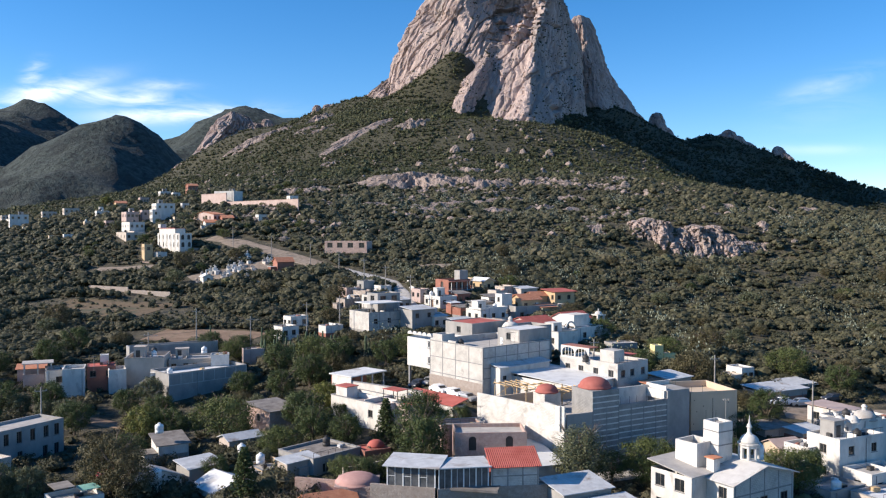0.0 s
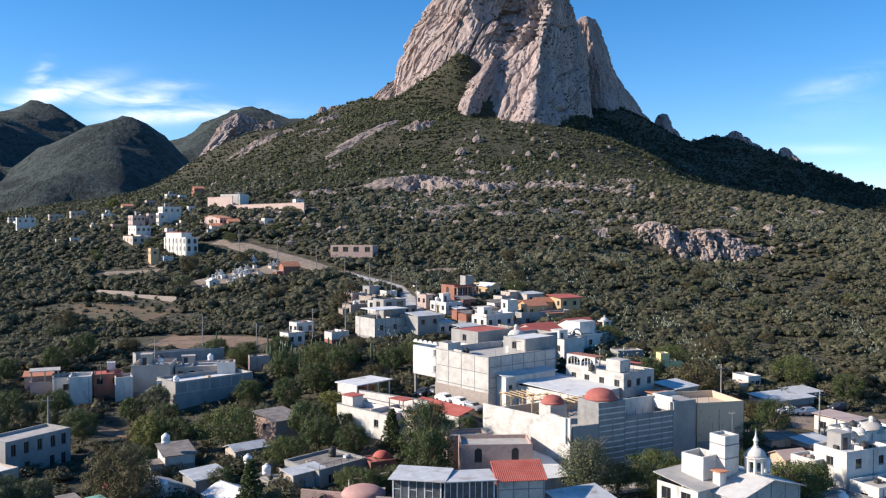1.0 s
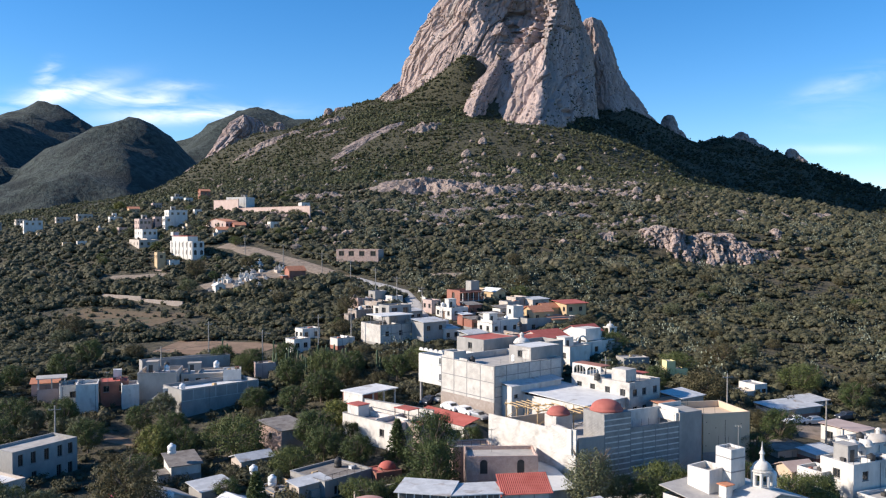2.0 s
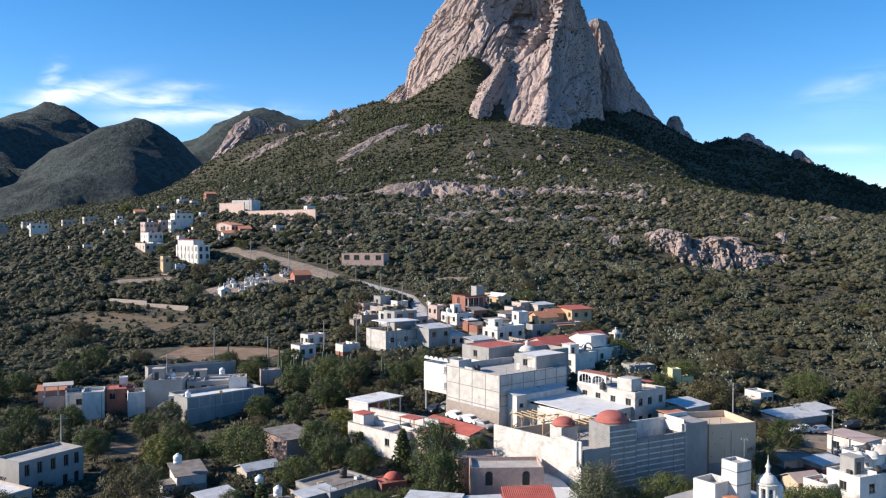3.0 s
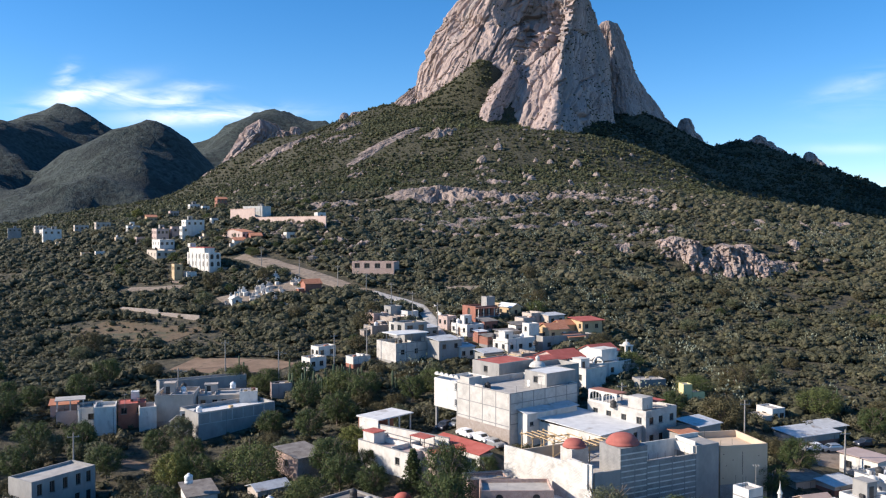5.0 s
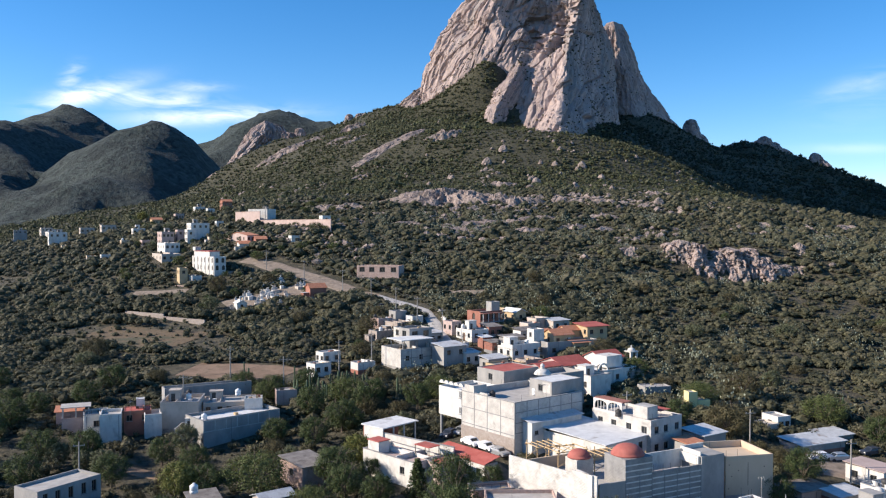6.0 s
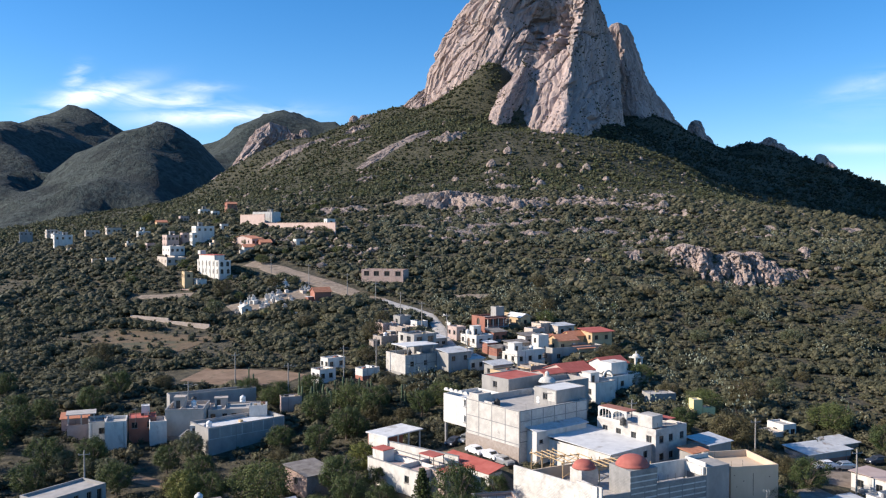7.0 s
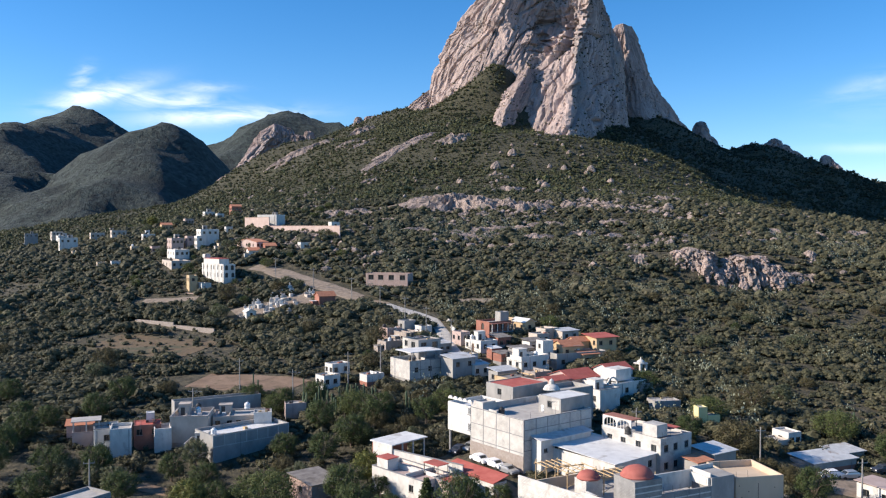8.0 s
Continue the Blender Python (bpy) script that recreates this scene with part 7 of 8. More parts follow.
def crown_form(seed, lobes, leaves, leaf=0.06):
    """A flat-topped thorn tree crown one metre in radius: rounded billows of leaf set close, lying along the crown's surface."""
    g = np.random.RandomState(seed)
    tris, cents = [], []
    for k in range(lobes):
        t = 2 * np.pi * k / max(lobes - 1, 1) + g.uniform(-0.4, 0.4)
        d = 0.0 if k == lobes - 1 else g.uniform(0.34, 0.74)
        c = np.array([d * np.cos(t), d * np.sin(t), 0.62 - 0.28 * d + g.uniform(-0.12, 0.12)])
        r = g.uniform(0.62, 0.86) / math.sqrt(lobes - 1.5) + (0.1 if d == 0 else 0.0)
        cents.append((c, r))
        v = ICO_V * r * 0.93 * (1 + g.uniform(-0.14, 0.12, (len(ICO_V), 1))) * np.array([1, 1, 0.72]) + c
        tris.append(v[ICO_F])
    weight = np.array([r * r for c, r in cents])
    weight /= weight.sum()
    for k in range(leaves):
        c, r = cents[g.choice(lobes, p=weight)]
        n = g.normal(size=3)
        n[2] = abs(n[2]) - 0.25
        n /= np.linalg.norm(n)
        p = c + n * r * g.uniform(0.84, 1.12) * np.array([1, 1, 0.74])
        a = np.cross(n, g.normal(size=3))
        a /= np.linalg.norm(a) + 1e-6
        b = np.cross(n, a) + n * g.uniform(-0.45, 0.45)
        a = a + n * g.uniform(-0.35, 0.35)
        w = leaf * g.uniform(0.6, 1.5)
        tris.append(np.array([[p - a * w, p + a * w * 0.7 + b * w * 0.4, p + b * w * 1.3]]))
    return np.concatenate(tris)


def blocked(x, y, grow=1.6):
    for fx, fy, a, lr, ll in FOOTPRINTS:
        if abs(x - fx) > 40 or abs(y - fy) > 40:
            continue
        c, s = math.cos(radians(a)), math.sin(radians(a))
        u, v = (x - fx) * c + (y - fy) * s, -(x - fx) * s + (y - fy) * c
        if -grow < u < lr + grow and -grow < v < ll + grow:
            return True
    for lx, ly, w in LANES:
        if (x - lx) ** 2 + (y - ly) ** 2 < w * w:
            return True
    for bx, by, rx, ry, turn in BARE:
        c, s = math.cos(radians(turn)), math.sin(radians(turn))
        u, v = ((x - bx) * c + (y - by) * s) / rx, (-(x - bx) * s + (y - by) * c) / ry
        if u * u + v * v < (0.85 if rx > 28 else 0.45):
            return True
    # the great rock and the unfinished hall
    if (abs(x - 50) < 95 and y > 925) or (22 < x < 145 and y > 788 + (80 - x) * (0.76 if x < 80 else -1.45)):
        return y < 1100
    if 8 < x < 46 and 112 < y < 136:
        return True
    return False


def scatter(name, label, y0, y1, step, forms, rmin, rmax, seed, x0=-0.63, x1=0.57, cover=0.62, patch=0.014, material=None, grow=1.6, fields=False):
    rng = random.Random(seed)
    blocks, kinds = [], []
    y = y0
    while y < y1:
        x = x0 * y - 8
        while x < x1 * y + 8:
            px, py = x + rng.uniform(-0.9, 0.9) * step, y + rng.uniform(-0.9, 0.9) * step
            x += step
            open_ = fbm(px * patch, py * patch, 5.5, 4)
            if rng.random() > cover + 0.55 * open_ or (blocked(px, py, grow) and not fields):
                continue
            grown = fbm(px * 0.06, py * 0.06, 2.5, 3)
            r = (rmin + (rmax * 1.3 - rmin) * rng.random() ** 1.8) * (1.0 + 0.3 * open_ + 0.45 * grown)
            r = max(r, 0.6 * rmin)
            t = rng.uniform(0, 6.283)
            c, s = math.cos(t), math.sin(t)
            f = forms[rng.randrange(len(forms))]
            q = np.empty_like(f)
            q[..., 0] = (f[..., 0] * c - f[..., 1] * s) * r + px
            q[..., 1] = (f[..., 0] * s + f[..., 1] * c) * r + py
            q[..., 2] = f[..., 2] * r * rng.uniform(0.6, 1.05) + height(px, py) - 0.15 * r
            blocks.append(q)
            kinds.append(np.full(len(q) * 3, rng.uniform(0.28, 0.80), np.float32))
        y += step * 0.9
    tri = np.concatenate(blocks)
    n = len(tri)
    me = bpy.data.meshes.new(name)
    me.vertices.add(n * 3)
    me.vertices.foreach_set("co", tri.reshape(-1).astype(np.float32))
    me.loops.add(n * 3)
    me.loops.foreach_set("vertex_index", np.arange(n * 3, dtype=np.int32))
    me.polygons.add(n)
    me.polygons.foreach_set("loop_start", np.arange(0, n * 3, 3, dtype=np.int32))
    me.update(calc_edges=True)
    me.attributes.new("bush_kind", "FLOAT", "POINT").data.foreach_set("value", np.concatenate(kinds))
    me.materials.append(material or LEAF)
    return tagged(new(name, me), label, "scrub", kind="stuff")


NEAR_FORMS = [crown_form(40 + i, 9, 290, 0.066) for i in range(9)]
YARD_FORMS = [bush_form(40 + i, 5, 330, 0.085, 0.62, (OCT_V, OCT_F)) for i in range(7)]
MID_FORMS = [crown_form(60 + i, 5, 50, 0.10) for i in range(9)]
FAR_FORMS = [bush_form(80 + i, 1, 15, 0.27, 0.8) for i in range(9)]
TINY_FORMS = [bush_form(95 + i, 1, 9, 0.3, 0.85, (OCT_V, OCT_F)) for i in range(9)]
scatter("town_shrubs", "dusty green shrubs between town houses", 94, 168, 3.0, YARD_FORMS, 0.9, 2.3, 1, cover=0.85, grow=0.7)
scatter("town_weeds", "low dusty weeds and shrubs in town yards", 92, 172, 2.0, FAR_FORMS, 0.4, 1.0, 31, cover=0.8, grow=0.3)
scatter("near_scrub", "dense grey-green mesquite and thorn scrub", 168, 300, 3.8, NEAR_FORMS, 1.9, 3.7, 2, cover=1.2)
scatter("low_scrub", "low grey-green shrubs filling between thorn bushes", 160, 345, 2.6, FAR_FORMS, 0.8, 1.6, 12, cover=0.95)
scatter("slope_scrub", "grey-green thorn scrub on the slope", 300, 520, 3.7, MID_FORMS, 1.7, 3.4, 3, cover=1.15, grow=2.4)
scatter("low_slope_scrub", "low shrubs and grass tufts on the slope", 345, 560, 3.1, TINY_FORMS, 0.5, 1.2, 35, cover=0.85, material=LEAF_HILL)
scatter("upper_scrub", "grey-green scrub on the upper slope", 520, 800, 2.9, TINY_FORMS, 0.85, 2.1, 4, cover=0.98, material=LEAF_HILL)
scatter("ramp_scrub", "low green scrub on the ramp below the rock wall", 735, 880, 3.0, TINY_FORMS, 0.8, 2.2, 25, x0=-0.11, x1=0.06, cover=0.9, material=LEAF_HILL)
scatter("ridge_scrub", "dark scrub on the ridge", 800, 1075, 3.7, TINY_FORMS, 0.8, 2.1, 5, x1=0.15, cover=0.95, material=LEAF_HILL)
# the shaded ridge takes the darkened leaf colours, which add to its shade
scatter("oak_scrub", "scrub on the shaded ridge, the shade put into its colour", 770, 1075, 3.4, TINY_FORMS, 0.9, 2.3, 55, x0=0.15, cover=1.0, material=LEAF_SHADED)
scatter("plain_scrub", "dark trees and scrub on the far plain", 1075, 1260, 7.0, TINY_FORMS, 1.6, 3.6, 6, x0=-0.62, x1=-0.1, cover=0.7)
scatter("garden_trees", "dark garden trees among far houses", 520, 720, 7.0, MID_FORMS, 1.6, 3.0, 7, x0=-0.62, x1=-0.28, cover=0.5)
NOPAL = foliage("prickly_pear_pads", [(0.35, (0.130, 0.150, 0.105)), (0.65, (0.260, 0.280, 0.205))], 0.8, 0.3, 0.05)


def pear_form(seed, pads=64):
    """A mound of flat upright prickly pear pads, one metre in radius."""
    g = np.random.RandomState(seed)
    tris = []
    ring = np.array([[np.cos(a), np.sin(a)] for a in np.linspace(0, 2 * np.pi, 7)[:-1]])
    for k in range(pads):
        p = np.array([g.normal() * 0.5, g.normal() * 0.5, abs(g.normal()) * 0.55 + 0.35])
        a = g.uniform(0, 6.28)
        u, v = np.array([np.cos(a), np.sin(a), g.uniform(-0.3, 0.3)]), np.array([g.uniform(-0.4, 0.4), g.uniform(-0.4, 0.4), 1.0])
        q = p + 0.05 * ring[:, :1] * u + 0.075 * ring[:, 1:] * v
        tris.append(np.array([[q[0], q[i], q[i + 1]] for i in range(1, 5)]))
    return np.concatenate(tris)


scatter("prickly_pears", "pale prickly pear clumps among thorn scrub", 172, 430, 6.5, [pear_form(i) for i in range(6)], 1.9, 3.1, 44, x0=-0.1, cover=0.55, patch=0.014, material=NOPAL)
scatter("field_shrubs", "scattered low shrubs on a dry field", 232, 288, 3.4, FAR_FORMS, 0.3, 1.3, 15, x0=-0.60, x1=-0.30, cover=0.75, fields=True)


def ledge_scrub():
    """Small shrubs rooted on the ledges of the great rock."""
    g = np.random.RandomState(17)
    blocks = []
    for ob in bpy.data.objects["monolith"].children:
        m = bpy.data.objects["monolith"].matrix_basis @ ob.matrix_basis
        me = ob.data
        n = len(me.polygons)
        nor, cen = np.empty(n * 3), np.empty(n * 3)
        me.polygons.foreach_get("normal", nor)
        me.polygons.foreach_get("center", cen)
        nor, cen = nor.reshape(-1, 3), cen.reshape(-1, 3)
        near = np.array([fbm(q[0] * 0.03, q[1] * 0.03, q[2] * 0.03, 3) > 0.12 for q in cen])
        shady = (nor[:, 0] > 0.25) & (nor[:, 1] < 0) & (nor[:, 2] > 0.18) & (g.rand(n) < 0.05)
        pick = np.flatnonzero((cen[:, 1] < 1000) & (shady | ((nor[:, 2] > 0.45) & near & (g.rand(n) < 0.11))))
        for i in pick:
            p = m @ Vector(cen[i])
            f = TINY_FORMS[g.randint(len(TINY_FORMS))]
            blocks.append(f * g.uniform(0.5, 1.5) + np.array(p))
    tri = np.concatenate(blocks)
    me = mesh_of("ledge_scrub", tri.reshape(-1, 3).tolist(), np.arange(len(tri) * 3).reshape(-1, 3).tolist(), LEAF)
    me.attributes.new("bush_kind", "FLOAT", "POINT").data.foreach_set("value", np.full(len(tri) * 3, 0.42, np.float32))
    tagged(new("ledge_scrub", me), "sparse dark shrubs on granite ledges", "scrub", kind="stuff")


ledge_scrub()


# ---- trees ----
BARK = surface("grey_bark", (0.10, 0.075, 0.055), (0.20, 0.155, 0.12), 3.0, 0.95, 0.5, 9.0)
LEAF_DARK = foliage("dark_leaves", [(0.3, (0.034, 0.056, 0.018)), (0.7, (0.096, 0.120, 0.040))], 0.9)
LEAF_LIGHT = foliage("fresh_leaves", [(0.3, (0.060, 0.082, 0.024)), (0.7, (0.130, 0.148, 0.048))], 0.9)
LEAF_GREY = foliage("grey_green_leaves", [(0.3, (0.076, 0.088, 0.044)), (0.7, (0.160, 0.168, 0.092))], 0.9)
LEAF_BROWN = foliage("dry_olive_leaves", [(0.3, (0.060, 0.055, 0.026)), (0.7, (0.135, 0.116, 0.056))], 0.9)
LEAF_YELLOW = foliage("yellowing_leaves", [(0.3, (0.090, 0.110, 0.025)), (0.7, (0.190, 0.185, 0.050))], 0.9)
CACTUS = surface("cactus_skin", (0.045, 0.075, 0.035), (0.085, 0.12, 0.06), 2.0, 0.7, 0.2, 8.0)


def leaf_mesh(name, sprays, material):
    """Leaf blades (centre, normal-ish direction, size) as small pointed blades."""
    verts, faces = [], []
    for p, n, s, g in sprays:
        a = n.cross(g)
        a = a.normalized() if a.length > 1e-4 else Vector((1, 0, 0))
        b = n.cross(a).normalized()
        k = len(verts)
        verts += [p - a * s * 0.55, p + b * s * 0.7 + n * s * 0.12, p + a * s * 0.6 - b * s * 0.25 - n * s * 0.1]
        faces.append((k, k + 2, k + 1))
    return mesh_of(name, [tuple(v) for v in verts], faces, material)


def tree(label, kind, spread, high, material, seed, name="tree", light=False):
    """A tree as a thing at the origin: trunk with limbs, and a crown of leaf clumps with gaps."""
    rng = random.Random(seed)
    ob = thing(name, label, "tree", pose(0, 0, 0))
    bm = bmesh.new()
    clumps = []
    if kind == "conifer":
        rod_bm(bm, (0, 0, -0.5), (0, 0, high * 0.97), 0.16, 7, 0.02)
        for i in range(15):
            z = high * (0.12 + 0.85 * i / 15)
            reach = spread / 2 * (1 - (z / high) ** 1.1) + 0.15
            for k in range(7):
                t = k * 0.9 + i * 0.5 + rng.uniform(-0.2, 0.2)
                d = Vector((math.cos(t), math.sin(t), 0.12))
                rod_bm(bm, (0, 0, z), Vector((0, 0, z)) + d * reach * 0.9, 0.04, 4, 0.01)
                for q in (0.35, 0.6, 0.85):
                    clumps.append((Vector((0, 0, z)) + d * reach * q, 0.16 + 0.10 * reach, 14))
    else:
        trunk = high * 0.22
        rod_bm(bm, (0, 0, -0.6), (0.1, 0.05, trunk), 0.035 * high, 8, 0.025 * high)
        n = 9 if kind != "bare" else 12
        leaves = (165 if not light else 44) if kind != "bare" else 9
        for i in range(n):
            t = 2 * math.pi * i / n + rng.uniform(-0.3, 0.3)
            up = rng.uniform(0.45, 0.9)
            d = spread / 2 * rng.uniform(0.4, 0.8)
            tip = Vector((math.cos(t) * d, math.sin(t) * d, high * up))
            mid = Vector((tip.x * 0.45, tip.y * 0.45, trunk + (tip.z - trunk) * 0.6))
            rod_bm(bm, (0.1, 0.05, trunk * 0.92), mid, 0.018 * high, 6, 0.012 * high)
            rod_bm(bm, mid, tip, 0.012 * high, 5, 0.004 * high)
            for k in range(3):
                v = tip + Vector((rng.uniform(-1, 1), rng.uniform(-1, 1), rng.uniform(-0.3, 0.6))) * spread * 0.14
                rod_bm(bm, mid.lerp(tip, 0.5), v, 0.006 * high, 4, 0.002 * high)
        # clumps over a lumpy crown that reaches down close to the ground
        count = 46
        for i in range(count):
            w = 1 - 2 * (i + 0.5) / count
            t = i * 2.39996 + rng.uniform(-0.3, 0.3)
            q = math.sqrt(max(0.0, 1 - w * w))
            lump = 0.80 + 0.34 * noise.noise(Vector((q * math.cos(t) * 1.5 + seed, q * math.sin(t) * 1.5, w * 1.5)))
            p = Vector((q * math.cos(t) * spread * 0.44, q * math.sin(t) * spread * 0.44, 0)) * lump
            p.z = high * (0.54 + 0.40 * w * lump)
            clumps.append((p, spread * rng.uniform(0.10, 0.15), leaves))
        for i in range(9):
            p = Vector((rng.uniform(-1, 1) * spread * 0.2, rng.uniform(-1, 1) * spread * 0.2, high * rng.uniform(0.45, 0.8)))
            clumps.append((p, spread * 0.16, leaves))
    part("trunk", bm, BARK, ob)
    sprays = []
    for c, r, n in clumps:
        for k in range(n):
            g = Vector((rng.gauss(0, 1), rng.gauss(0, 1), rng.gauss(0, 1))).normalized()
            e = Vector((g.x, g.y, g.z * 0.75))
            p = c + e * r * rng.uniform(0.35, 1.12)
            if kind == "weeping":
                p.z -= abs(rng.gauss(0, 1)) * high * 0.10
            s = ((0.115 + 0.006 * spread) * (1.75 if light else 1.0) if kind != "conifer" else 0.22) * rng.uniform(0.6, 1.35)
            sprays.append((p, (g + Vector((0, 0, 0.35))).normalized(), s, Vector((rng.gauss(0, 1), rng.gauss(0, 1), rng.gauss(0, 1)))))
    part("crown", leaf_mesh("crown", sprays, material), None, ob)
    return ob


TREE_KINDS = {
    "mesquite": tree("spreading mesquite tree with fine fresh foliage", "broad", 10, 6.0, LEAF_LIGHT, 1),
    "dark": tree("dense dark-leaved shade tree between houses", "broad", 8, 7.5, LEAF_DARK, 2),
    "grey": tree("grey-green rounded tree in a yard", "broad", 6, 6.0, LEAF_GREY, 3),
    "yellow": tree("yellowing broadleaf tree in a garden", "broad", 6, 5.5, LEAF_YELLOW, 4),
    "pepper": tree("weeping pepper tree against a block wall", "weeping", 6.8, 7.6, LEAF_GREY, 5),
    "casuarina": tree("wispy brownish tree with ascending branches", "broad", 8, 7.8, LEAF_BROWN, 6),
    "conifer": tree("dark conical araucaria beside low roofs", "conifer", 4.4, 7.0, LEAF_DARK, 7),
    "bare": tree("half-bare shrub with reddish twigs", "bare", 8.5, 4.6, LEAF_BROWN, 8),
    "garden_dark": tree("dark garden tree beside village houses", "broad", 8, 7.0, LEAF_DARK, 12, light=True),
    "garden_green": tree("green garden tree beside village houses", "broad", 9, 6.0, LEAF_LIGHT, 13, light=True),
    "garden_grey": tree("grey-green garden tree on the village slope", "broad", 8, 5.5, LEAF_GREY, 14, light=True),
    "garden_olive": tree("dull olive thorn tree on the village slope", "broad", 8, 5.5, LEAF_BROWN, 15, light=True),
    "olive": tree("dull olive thorn tree at the scrub edge", "broad", 8, 5.5, LEAF_BROWN, 9),
}
TREE_USED = set()


def plant(kind, x, y, size=1.0, turn=None, squash=1.0):
    if y > 215:
        kind = {"dark": "garden_dark", "mesquite": "garden_green", "grey": "garden_grey", "olive": "garden_olive"}.get(kind, kind)
    m = pose(x, y, height(x, y) - 0.1, 0, 0, (x * 37 + y * 11) % 360 if turn is None else turn) @ Matrix.Diagonal((size, size, size * squash, 1))
    if kind in TREE_USED:
        copy_thing(TREE_KINDS[kind], m)
    else:
        TREE_KINDS[kind].matrix_basis = m
        TREE_USED.add(kind)


